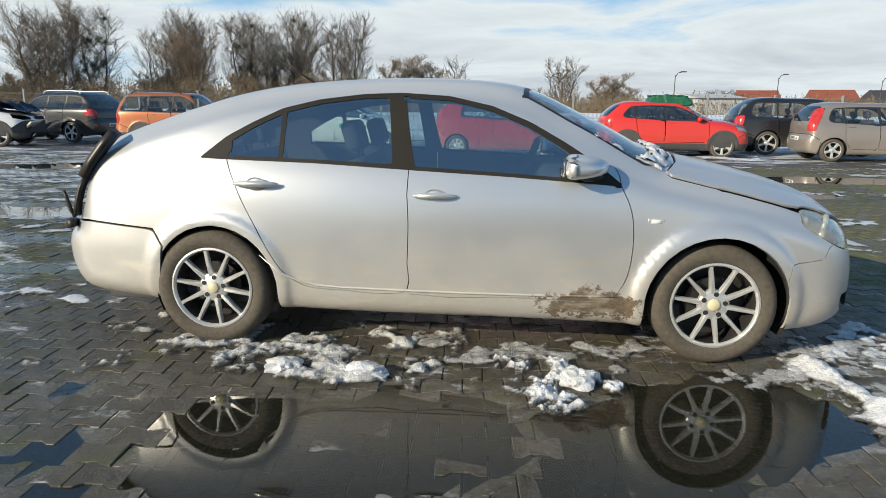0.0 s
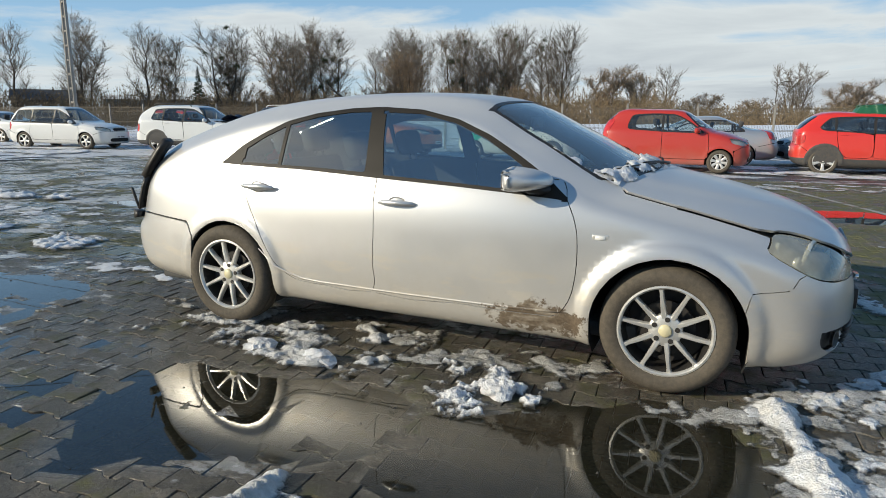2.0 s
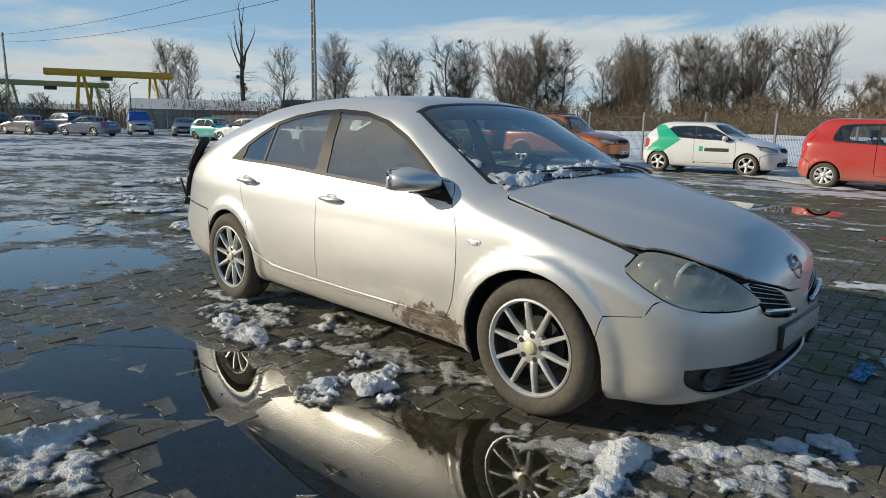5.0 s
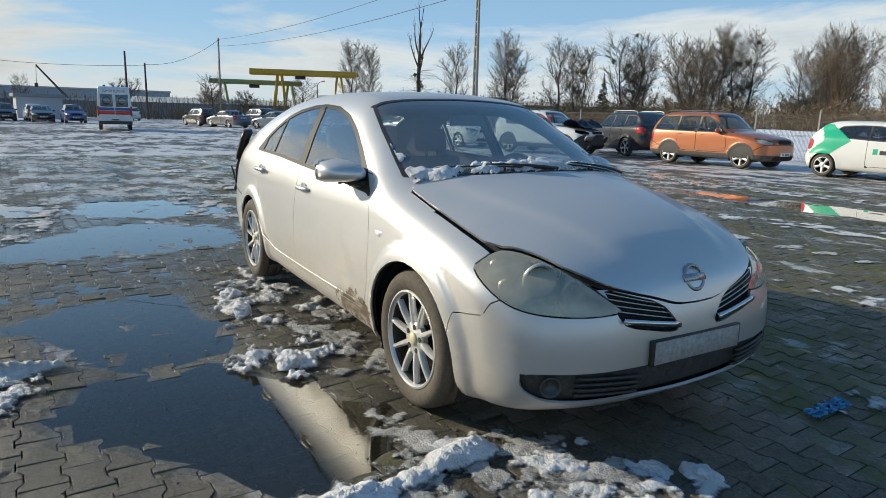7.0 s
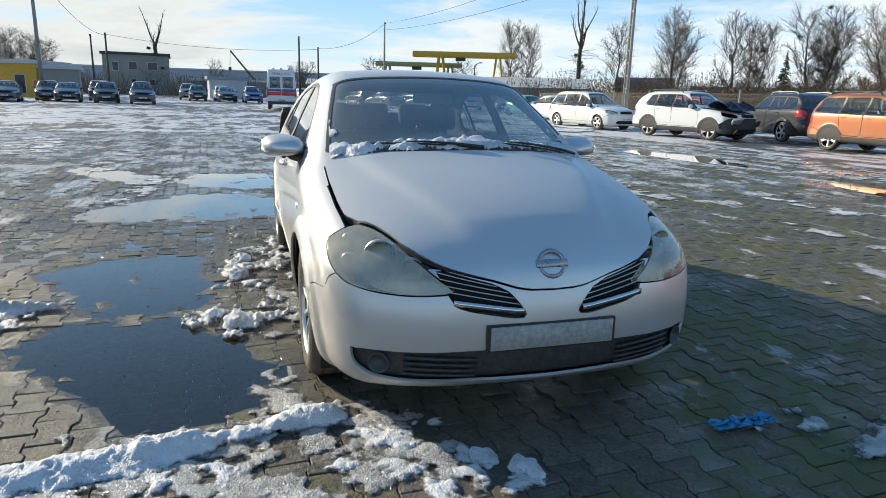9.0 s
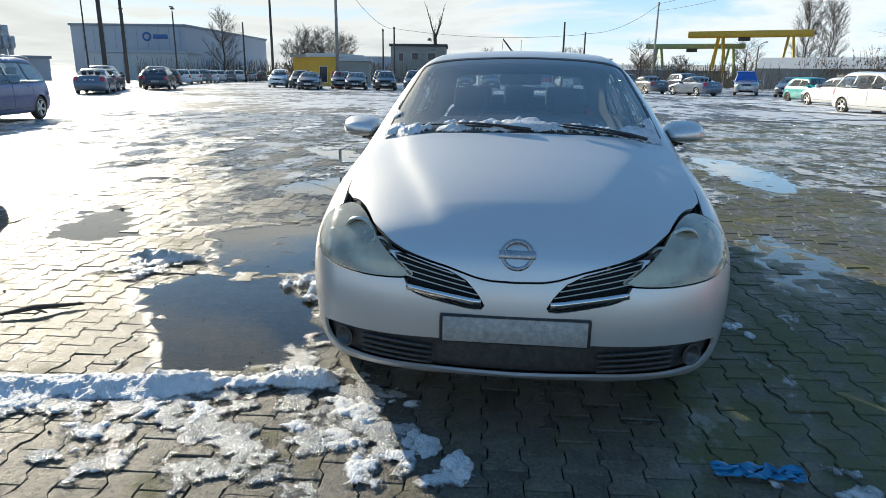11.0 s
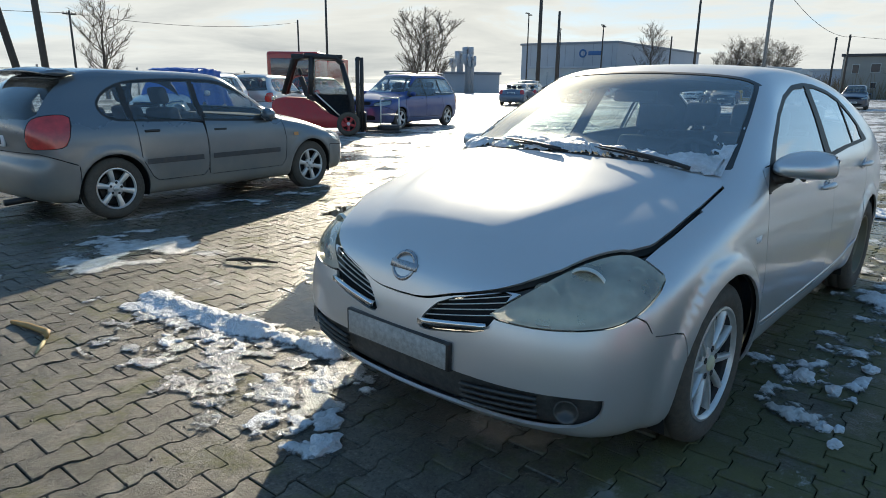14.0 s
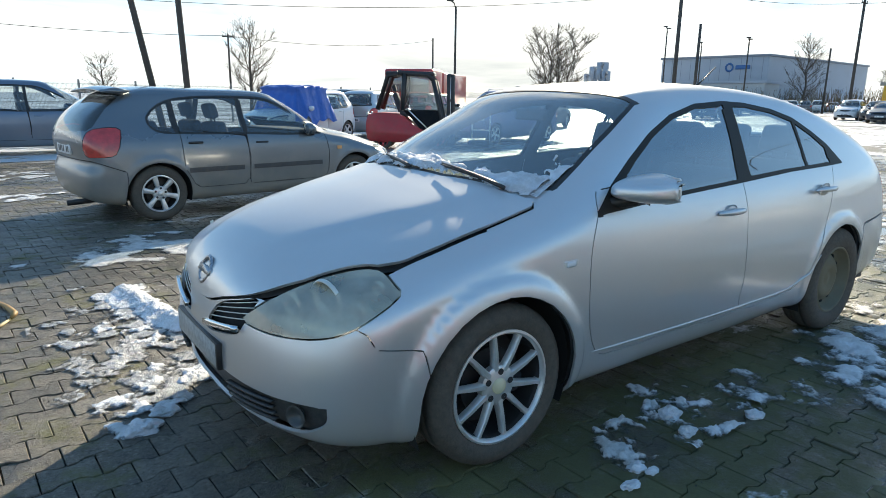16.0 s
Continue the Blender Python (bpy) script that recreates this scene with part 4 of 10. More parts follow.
        # fog lamp
        p = on_front(F, [(s * 0.655, 0.330)], -0.012)[0]
        bm = bmesh.new()
        lathe(bm, [(0.042, 0.01), (0.036, 0.012), (0.034, -0.005), (0.0005, -0.012)], 20)
        bmesh.ops.transform(bm, matrix=Matrix.Translation(p) @ Matrix.Rotation(radians(-90 + s * 25), 4, "Z"), verts=bm.verts[:])
        part("fog_lamp", bm, M_FOG, car)
        # side marker
        bm = rbox((0.968, -0.008, 0.738), (1.052, 0.008, 0.772), 0.006, 2)
        bmesh.ops.translate(bm, verts=bm.verts[:], vec=(0, s * 0.862, 0))
        mk = part("side_marker", bm, M_ALLOY, car)
        bm = rbox((0.985, -0.008, 0.744), (1.035, 0.008, 0.766), 0.004, 1)
        bmesh.ops.translate(bm, verts=bm.verts[:], vec=(0, s * 0.866, 0))
        part("marker_lens", bm, M_PLATE_W, mk)
        # door mirror: a squared shell, open behind, on a short black foot
        bm = bmesh.new()
        bmesh.ops.create_uvsphere(bm, u_segments=36, v_segments=22, radius=1.0)
        for v in bm.verts:
            q = [math.copysign(abs(c) ** 0.70, c) for c in v.co]
            # flat underside, deep at the outer end, drawn out towards the door
            x = q[0] * (0.150 if q[0] > 0 else 0.06) - 0.055 * q[1] * (q[0] > 0)
            y = q[1] * (0.112 if q[1] > 0 else 0.120)
            z = q[2] * (0.076 if q[2] > 0 else 0.048) * (1.0 - 0.22 * max(q[0], 0)) * (1.0 - 0.16 * max(-q[1], 0))
            v.co = Vector((x + 0.590, s * (0.915 + y), z + 1.015))
        mir = part("mirror", bm, M_SILVER, car)
        part("mirror_glass", rbox((0.527, min(s * 0.858, s * 0.972), 0.986), (0.532, max(s * 0.858, s * 0.972), 1.058), 0.002, 1), M_CHROME, mir)
        part("mirror_rim", rbox((0.530, min(s * 0.850, s * 0.980), 0.978), (0.545, max(s * 0.850, s * 0.980), 1.066), 0.006, 2), M_TRIM, mir)
        bm = bmesh.new()
        tube(bm, [(0.76, s * 0.775, 0.965), (0.70, s * 0.815, 0.968), (0.64, s * 0.86, 0.974), (0.60, s * 0.90, 0.980)], [0.030, 0.026, 0.024, 0.026], 8)
        part("mirror_foot", bm, M_TRIM, mir)
        # wheel well
        for xc, zc, r in ((1.343, 0.318, 0.383), (-1.315, 0.33, 0.36)):
            bm = bmesh.new()
            n = 20
            a0, a1 = radians(-25), radians(205)
            rows = []
            for yy in (0.835, 0.50):
                rows.append([bm.verts.new((xc + r * math.cos(a0 + (a1 - a0) * k / n), s * yy, zc + r * math.sin(a0 + (a1 - a0) * k / n))) for k in range(n + 1)])
            c0 = bm.verts.new((xc, s * 0.50, zc))
            for k in range(n):
                bm.faces.new((rows[0][k], rows[0][k + 1], rows[1][k + 1], rows[1][k]))
                bm.faces.new((rows[1][k], rows[1][k + 1], c0))
            part("wheel_well", bm, M_WELL, car)
    link_mesh("lower_grille", sk.take("lower_grille", lip=0.03, shift=-0.03), M_INTAKE, car, "dusty dark grey plastic intake")
    for zz in (0.285, 0.308, 0.331, 0.354):
        for s in (-1, 1):
            bm = bmesh.new()
            ribbon(bm, on_front(F, [(s * (0.30 + 0.27 * t / 6), zz + 0.012 * t / 6) for t in range(7)], -0.012), Vector((0, 0, 1)), -0.02 * s, 0.007)
            part("lower_slat", bm, M_INTAKE, car)
    # plate holder, worn plate, badge
    bm = rbox((2.190, -0.270, 0.386), (2.213, 0.270, 0.492), 0.006, 2)
    pl = part("plate_holder", bm, M_TRIM, car)
    part("plate", rbox((2.211, -0.258, 0.393), (2.2165, 0.258, 0.486), 0.003, 1), M_PLATE, pl, "worn blank grey plate")
    bm = bmesh.new()
    lathe(bm, [(0.026, 0.0), (0.026, 0.003), (0.021, 0.003), (0.021, 0.0)], 20)
    bmesh.ops.transform(bm, matrix=Matrix.Translation((2.2165, 0, 0.438)) @ Matrix.Rotation(radians(90), 4, "Z"), verts=bm.verts[:])
    part("plate_seal", bm, M_BAR, pl)
    bp = on_front(F, [(0, 0.708)], 0.012)[0]
    bm = bmesh.new()
    rings = []
    for k in range(28):
        a = 2 * math.pi * k / 28
        c = Vector((0, 0.052 * math.cos(a), 0.050 * math.sin(a)))
        o = c.normalized()
        rings.append([bm.verts.new(c + o * 0.0095 * math.cos(b) + Vector((0.008, 0, 0)) * math.sin(b)) for b in np.linspace(0, 2 * math.pi, 7)[:-1]])
    for k in range(28):
        for j in range(6):
            bm.faces.new((rings[k][j], rings[(k + 1) % 28][j], rings[(k + 1) % 28][(j + 1) % 6], rings[k][(j + 1) % 6]))
    box(bm, (-0.006, -0.066, -0.0155), (0.009, 0.066, 0.0155), 0.003, 1)
    bmesh.ops.transform(bm, matrix=Matrix.Translation(bp) @ Matrix.Rotation(radians(-24), 4, "Y"), verts=bm.verts[:])
    part("badge", bm, M_WORN_CHROME, car, "round chrome badge")
    # sharp folds pressed into the hood on both sides
    for s in (-1, 1):
        pts = []
        for k in range(13):
            x = 1.36 + 0.55 * k / 12
            y = s * float(np.interp(x, [1.36, 1.58, 1.745, 1.91], [0.622, 0.592, 0.552, 0.502]))
            pts.append((x, y, top_of(F, x, y) + 0.005))
        bm = bmesh.new()
        tube(bm, pts, [0.0008 + 0.0052 * math.sin(math.pi * k / 12) ** 0.6 for k in range(13)], 8)
        part("hood_fold", bm, M_SILVER, car)
        # moulding along the doors' foot
        pts = []
        xs = np.array([-1.055, -0.94, -0.84, -0.75, -0.62, -0.47, -0.23, 0.0, 0.22, 0.40, 0.57, 0.72, 0.86])
        zs = np.array([0.515, 0.418, 0.372, 0.352, 0.344, 0.342, 0.338, 0.336, 0.336, 0.337, 0.338, 0.340, 0.344])
        ys = np.full(len(xs), 1.0)
        for _ in range(60):
            ys = ys - np.clip(F(np.stack([xs, ys, zs], 1)), -0.05, 0.05) * 0.9
        bm = bmesh.new()
        tube(bm, [(x, s * (y - 0.001), z + 0.010) for x, y, z in zip(xs, ys, zs)], [0.003] + [0.0075] * 11 + [0.003], 8)
        part("sill_moulding", bm, M_SILVER, car)
    # torn black trim where the tail lamp is gone
    back = lambda y, z: -front_x(lambda p: F(p * np.array([-1, 1, 1])), np.array([y]), np.array([z]))[0]
    for pts, wd, thick in (
        ([(-1.878, -0.725, 1.146), (-1.940, -0.740, 1.075), (-2.008, -0.748, 0.990), (-2.062, -0.756, 0.905)], 0.070, 0.040),
        ([(-2.058, -0.756, 0.912), (-2.095, -0.760, 0.840), (-2.118, -0.764, 0.765), (-2.130, -0.766, 0.695)], 0.050, 0.018),
        ([(-2.166, -0.812, 0.840), (-2.158, -0.800, 0.790), (-2.150, -0.790, 0.735), (-2.138, -0.780, 0.688)], 0.012, 0.014),
        ([(-2.150, -0.760, 0.668), (-2.156, -0.762, 0.650), (-2.152, -0.764, 0.632)], 0.060, 0.040),
    ):
        bm = bmesh.new()
        ribbon(bm, [Vector(p) for p in pts], Vector((0, 1, 0)), thick, wd)
        part("torn_trim", bm, M_TRIM, car, "torn black plastic behind the missing tail lamp")
    # wheels
    alloy = wheel_meshes(cap_mat=M_LAMP_YEL)
    for x, z in ((1.34, 0.322), (-1.34, 0.325)):
        put_wheel(alloy, car, x, -0.772, z, label="dirty ten-spoke alloy wheel")
    put_wheel(alloy, car, 1.34, 0.772, 0.322, label="dirty ten-spoke alloy wheel")
    put_wheel(steel_wheel_meshes(), car, -1.34, 0.772, 0.325, label="black steel wheel without cover")
    # cabin
    for y in (-0.36, 0.36):
        seat(car, -0.22, y)
    seat(car, -1.05, 0, 1.2)
    bm = rbox((0.45, -0.70, 0.72), (1.05, 0.70, 0.97), 0.09, 3)
    part("dashboard", bm, M_LINING, car)
    bm = bmesh.new()
    m = Matrix.Translation((0.40, 0.36, 0.93)) @ Matrix.Rotation(radians(-65), 4, "Y")
    rg = [m @ Vector((0.18 * math.cos(a), 0.18 * math.sin(a), 0)) for a in np.linspace(0, 2 * math.pi, 25)]
    tube(bm, rg, 0.015, 8, False)
    tube(bm, [m @ Vector((-0.17, 0, 0)), m @ Vector((0.17, 0, 0))], 0.02, 6)
    part("steering_wheel", bm, M_LINING, car)
    part("inner_mirror", rbox((0.42, -0.12, 1.27), (0.45, 0.12, 1.33), 0.012, 2), M_LINING, car)
    part("cabin_floor", rbox((-2.0, -0.76, 0.22), (1.2, 0.76, 0.30), 0.01, 1), M_LINING, car)
    # wipers: an arm from the cowl and a blade lying along the screen's foot
    for y0, y1, rise in ((0.58, -0.04, 0.05), (0.02, -0.56, 0.07)):
        arm, blade = [], []
        for t in range(9):
            q = t / 8
            y = y0 + (y1 - y0) * q
            xb = 1.185 - 0.20 * y * y - 0.20 * y**4
            x = xb + 0.02 - (0.03 + rise) * q
            z = top_of(F, x, y)
            blade.append(Vector((x, y, z + 0.013 + 0.003 * math.sin(3 * q))))
            if t < 6:
                arm.append(Vector((x + 0.028 * (1 - q), y + 0.03 * (1 - q), z + 0.018 + 0.010 * math.sin(math.pi * q))))
        bm = bmesh.new()
        tube(bm, blade, 0.0048, 6)
        wp = part("wiper", bm, M_TRIM, car)
        bm = bmesh.new()
        tube(bm, arm, [0.009, 0.008, 0.007, 0.006, 0.005, 0.004], 6)
        part("wiper_arm", bm, M_TRIM, wp)
    bm = bmesh.new()
    tube(bm, [(-0.95, 0.0, 1.44), (-1.08, 0.0, 1.52), (-1.2, 0.0, 1.60)], [0.012, 0.004, 0.003], 6)
    part("aerial", bm, M_TRIM, car)
    return car, sk.field


hero, hero_field = build_hero()

# ---- other vehicles ----
def rig(wb, fo, ro, H, W, nose, cowl, top, roof_end, tail, tail2, bump=0.60, belt=(0.90, 0.96), cowl_z=None, pillars=(), dlo_end=None, dlo_tip=None, wheel=0.31, round_=0.11, crown=0.09, tumble=0.42, plan_nose=0.10, plan_tail=0.07, arch=0.045, ground=0.2, hood_mid=0.02, extra_top=0.0):
    """A car's proportions. x is 0 midway between the axles, the front towards +x.
    nose: height of the hood's front; cowl, top, roof_end: x of the screen's foot and head and of the roof's end; tail, tail2: (x, z) down the back."""
    xf, xr = wb / 2 + fo, -wb / 2 - ro
    cz = cowl_z or belt[0] + 0.10
    out = [(xf - 0.10, ground), (xf - 0.02, ground + 0.07), (xf, 0.45), (xf - 0.03, nose - 0.10), (xf - 0.10, nose - 0.02), (xf - 0.22, nose + 0.03), ((xf - 0.2 + cowl) / 2, (nose + cz) / 2 + hood_mid + 0.02), (cowl + 0.06, cz - 0.005),
           (cowl - 0.06, cz + 0.045), ((cowl + top) / 2, (cz + H) / 2 + 0.01), (top + 0.05, H - 0.055), (top - 0.15, H - 0.015), ((top + roof_end) / 2, H + extra_top), (roof_end + 0.12, H - 0.02), tail, tail2, (xr + 0.04, bump + 0.05), (xr, bump - 0.05), (xr, 0.42), (xr + 0.07, ground + 0.06), (xr + 0.25, ground),
           (-wb / 4, ground - 0.01), (wb / 4, ground - 0.01)]
    w = W / 2
    plan = [(xr - 0.2, w - plan_tail - 0.14), (xr + 0.08, w - plan_tail - 0.03), (xr + 0.35, w - 0.03), (-wb / 2 + 0.2, w), (wb / 2 - 0.1, w), (xf - 0.4, w - 0.03), (xf - 0.1, w - plan_nose - 0.02), (xf + 0.15, w - plan_nose - 0.16)]
    bz = belt[1]
    sec = [(0.0, -0.08), (0.22, -0.05), (0.38, -0.015), (0.55, 0.0), (0.72, -0.005), (bz - 0.06, -0.03), (bz + 0.04, -0.075), (bz + 0.2, -0.075 - 0.16 * tumble / 0.42 * 0.5 - 0.02), (H, -0.075 - (H - bz - 0.04) * tumble - 0.02), (H + 0.2, -0.075 - (H - bz + 0.16) * tumble - 0.02)]
    dlo_end = dlo_end if dlo_end is not None else roof_end
    tip = dlo_tip or (dlo_end - 0.08, belt[1] + 0.02)
    zt = H - 0.135
    dlo = [(cowl - 0.22, belt[0] + 0.015), (cowl - 0.30, belt[0] + 0.10), ((cowl + top) / 2 - 0.19, (belt[0] + 0.05 + zt) / 2 + 0.03), (top - 0.13, zt - 0.02), (top - 0.35, zt + 0.012), ((top + dlo_end) / 2 - 0.1, zt + 0.02), (dlo_end + 0.08, zt - 0.01), (dlo_end + 0.0, zt - 0.06), tip, (tip[0] + 0.12, belt[1])]
    return dict(outline=out, plan=plan, section=sec, round=round_, crown=crown, cell2d=0.03, nose=(0.12, 0.34), tail=(0.06, 0.16), wb=wb, xf=xf, xr=xr, H=H, W=W, noseh=nose, cowl=cowl, top=top, dlo=dlo, pillars=pillars, belt=belt, wheel=wheel, arch=arch, tailpts=(tail, tail2), bump=bump, cz=cz, roof_end=roof_end,
                flares=[(wb / 2, wheel, wheel + 0.06, 0.012), (-wb / 2, wheel, wheel + 0.06, 0.012)])


WHEELS = {}
BAR_MESH = mesh_from("bar", [(x, y, z) for x in (-0.002, 0.002) for y in (-0.019, 0.019) for z in (-0.032, 0.032)], [(0, 1, 3, 2), (4, 6, 7, 5), (0, 4, 5, 1), (2, 3, 7, 6), (1, 5, 7, 3), (0, 2, 6, 4)])


def car_wheels(kind, r):
    key = (kind, round(r, 3))
    if key not in WHEELS:
        if kind == "steel":
            WHEELS[key] = steel_wheel_meshes(r, r - 0.115, 0.19)
        elif kind == "trim":
            WHEELS[key] = wheel_meshes(r, r - 0.10, 0.19, 8, 0.045, 0.07, 0.03, detail=False)
        elif kind == "six":
            WHEELS[key] = wheel_meshes(r, r - 0.105, 0.19, 6, 0.035, 0.055, 0.03, detail=True)
        else:
            WHEELS[key] = wheel_meshes(r, r - 0.095, 0.21, 5, 0.04, 0.075, 0.03, detail=False)
    return WHEELS[key]


def build_car(s, m, label, paint, h=0.065, doors=2, glass=None, wheels="five", trim_low=None, low_z=0.36, head=None, tail=None, plate=True, group="parked cars", skip_front=False, rails=False, mirrors=None, seats=True, detail=False, handle_mat=None, name="car", category="car"):
    """A parked car from its proportions; returns the thing and its skin."""
    car = thing(name, m, label, category, group)
    sk = Skin(s, h, gap=0.004 if detail else 0.006)
    wb, r, H, xf, xr = s["wb"], s["wheel"], s["H"], s["xf"], s["xr"]
    glass = glass or M_GLASS
    ra = r + s["arch"]
    for xc in (wb / 2, -wb / 2):
        sk.drop(SIDE, [(xc - ra - 0.01, 0.05)] + arc(xc, r - 0.01, ra, 175, 5) + [(xc + ra + 0.01, 0.05)], per=1)
    if trim_low:
        sk.panel("cladding", SIDE, [(-4, low_z), (4, low_z), (4, -0.2), (-4, -0.2)], per=1, gap=0.0)
        for xc in (wb / 2, -wb / 2):
            sk.panel("cladding", SIDE, arc(xc, r, ra + 0.06, 0, 180) + [(xc - ra - 0.06, 0.0), (xc + ra + 0.06, 0.0)], per=1, gap=0.0)
    belt, dlo = s["belt"], crom(s["dlo"], 2)
    # doors by their lower outlines
    pil = s["pillars"]
    names = ("front_door", "rear_door")
    xs = [s["cowl"] - 0.12] + list(pil[:doors])
    for k in range(min(doors, len(xs) - 1)):
        x1, x0 = xs[k], xs[k + 1]
        lowx = max(x0, -wb / 2 + ra * 0.72) if k == 1 else x0
        low = 0.34 if not trim_low else low_z + 0.03
        zr = belt[1] + 0.06
        if k == 1 and x0 < -wb / 2 + ra:
            edge = [(x0 + 0.02, zr), (x0 + 0.03, belt[1] - 0.12), (-wb / 2 + ra * 0.80, r + ra * 0.75), (-wb / 2 + ra + 0.03, low + 0.05), (-wb / 2 + ra + 0.10, low)]
        else:
            edge = [(x0, zr), (x0 + 0.01, low + 0.05), (x0 + 0.02, low)]
        sk.panel(names[k], SIDE, edge + [(x1 - 0.06, low), (x1, low + 0.07), (x1 + 0.02, 0.66), (x1 - 0.02, belt[0] + 0.02)], cond=lambda p: p[:, 2] > 0.2, per=1)
    sk.panel("window_surround", SIDE, dlo, cond=lambda p: p[:, 2] > 0.6, per=1, gap=0.0)
    lim = [9.0] + list(pil) + [-9.0]
    glasses = []
    for k in range(len(lim) - 1):
        x1, x0 = lim[k] - 0.03, lim[k + 1] + 0.03
        nm = "front_window" if k == 0 else "rear_window" if k == 1 else "quarter_window"
        glasses.append(nm)
        sk.panel(nm, SIDE, dlo, cond=lambda p: p[:, 2] > 0.6, per=1, gap=0.0, over=("window_surround",),
                 extra=lambda p, a=x0, b=x1: np.maximum(poly_sd(SIDE(p), dlo) + 0.024, np.maximum(p[:, 0] - b, a - p[:, 0])))
    w = s["W"] / 2
    tw = w - 0.075 - (H - belt[1] - 0.1) * 0.42
    cz = s["cz"]
    sk.panel("windscreen", FRONT, [(-0.3, cz + 0.03), (w - 0.20, cz + 0.045), (w - 0.135, cz + 0.08), (tw - 0.035, H - 0.13), (tw - 0.10, H - 0.085), (-0.3, H - 0.065)], cond=lambda p, a=s["top"] - 0.15: p[:, 0] > a, per=1, gap=0.0)
    t1, t2 = s["tailpts"]
    zb = max(t2[1], belt[1] + 0.02)
    sk.panel("rear_screen", FRONT, [(-0.3, zb), (w - 0.24, zb + 0.02), (w - 0.20, zb + 0.06), (tw - 0.06, H - 0.13), (tw - 0.12, H - 0.10), (-0.3, H - 0.09)], cond=lambda p, a=s["roof_end"] + 0.05: p[:, 0] < a, per=1, gap=0.0)
    # lamps
    nz = s["noseh"]
    hz = head or (nz - 0.16, nz - 0.01, 0.30)
    u0 = (w - 0.02 - (xf - 0.16 - hz[2])) / 1.41421
    u1 = (w - 0.36 - (xf - 0.02)) / 1.41421
    sk.panel("headlight", CORNER, [(u0, hz[1] + 0.02), (u0 - 0.02, hz[0] + 0.05), ((u0 + u1) / 2, hz[0] - 0.01), (u1, hz[0]), (u1 + 0.02, hz[0] + 0.07), ((u0 + u1) / 2, hz[1])], cond=lambda p: p[:, 0] > 0.6, per=1, gap=0.003)
    tz = tail or (0.72, 0.98, 0.16)
    v0 = (w - 0.03 + xr + 0.10 + tz[2]) / 1.41421
    v1 = (w - 0.22 + xr + 0.04) / 1.41421
    sk.panel("tail_lamp", REAR_CORNER, [(v0, tz[1]), (v0 - 0.01, tz[0] + 0.03), ((v0 + v1) / 2, tz[0]), (v1, tz[0] + 0.02), (v1 + 0.03, tz[1] - 0.04), ((v0 + v1) / 2, tz[1] + 0.02)], cond=lambda p: p[:, 0] < -0.6, per=3, gap=0.003)
    sk.panel("grille", FRONT, [(-0.2, nz - 0.17), (0.34, nz - 0.16), (0.38, nz - 0.09), (0.30, nz - 0.055), (-0.2, nz - 0.05)], cond=lambda p: p[:, 0] > 0.6, per=1, gap=0.0)
    sk.panel("lower_grille", FRONT, [(-0.2, 0.27), (0.50, 0.28), (0.56, 0.36), (0.46, 0.42), (-0.2, 0.41)], cond=lambda p: p[:, 0] > 0.6, per=1, gap=0.0)
    sk.panel("hood", TOP, [(s["cowl"] + 0.10, -0.3), (s["cowl"] + 0.05, 0.4), (s["cowl"] - 0.04, w - 0.17), (xf - 0.55, w - 0.18), (xf - 0.28, w - 0.24), (xf - 0.10, w - 0.50), (xf - 0.055, -0.3)], cond=lambda p, a=nz - 0.12: (p[:, 2] > a) & (p[:, 0] > 0), per=1, over=("body",))
    sk.panel("bumper", SIDE, [(wb / 2 + ra - 0.02, 0.0), (wb / 2 + ra - 0.02, 0.55), (xf - 0.2, hz[0] - 0.03), (xf + 0.5, hz[0] - 0.02), (xf + 0.5, 0.0)], per=1, over=("body",))
    sk.panel("rear_bumper", SIDE, [(-wb / 2 - ra + 0.02, 0.0), (-wb / 2 - ra + 0.02, 0.56), (xr + 0.1, s["bump"] + 0.06), (xr - 0.5, s["bump"] + 0.07), (xr - 0.5, 0.0)], per=1, over=("body",))

    sk.split("body", "fender", "sill")
    link_mesh("body", sk.take("body", lip=0.01), paint, car)
    for nm in ("fender", "sill"):
        for sd in (-1, 1):
            me = sk.take(nm, lip=0.01, side=sd)
            if me:
                link_mesh(nm, me, paint, car)
    for nm in ("hood", "bumper", "rear_bumper"):
        me = sk.take(nm, lip=0.01)
        if me and not (skip_front and nm in ("hood", "bumper")):
            link_mesh(nm, me, paint, car)
    for nm in names:
        for sd in (-1, 1):
            me = sk.take(nm, lip=0.01, side=sd)
            if me:
                d = link_mesh(nm, me, paint, car)
                xa = xs[names.index(nm) + 1] + 0.10
                zh = belt[1] - 0.10 - 0.02 * (nm == "front_door")
                bm = rbox((xa, -0.02, zh - 0.014), (xa + 0.17, 0.025, zh + 0.014), 0.011, 2)
                bmesh.ops.translate(bm, verts=bm.verts[:], vec=(0, sd * (w - 0.028), 0))
                part("handle", bm, handle_mat or paint, d)
    me = sk.take("cladding", lip=0.01)
    if me:
        link_mesh("cladding", me, trim_low, car, "unpainted plastic lower cladding")
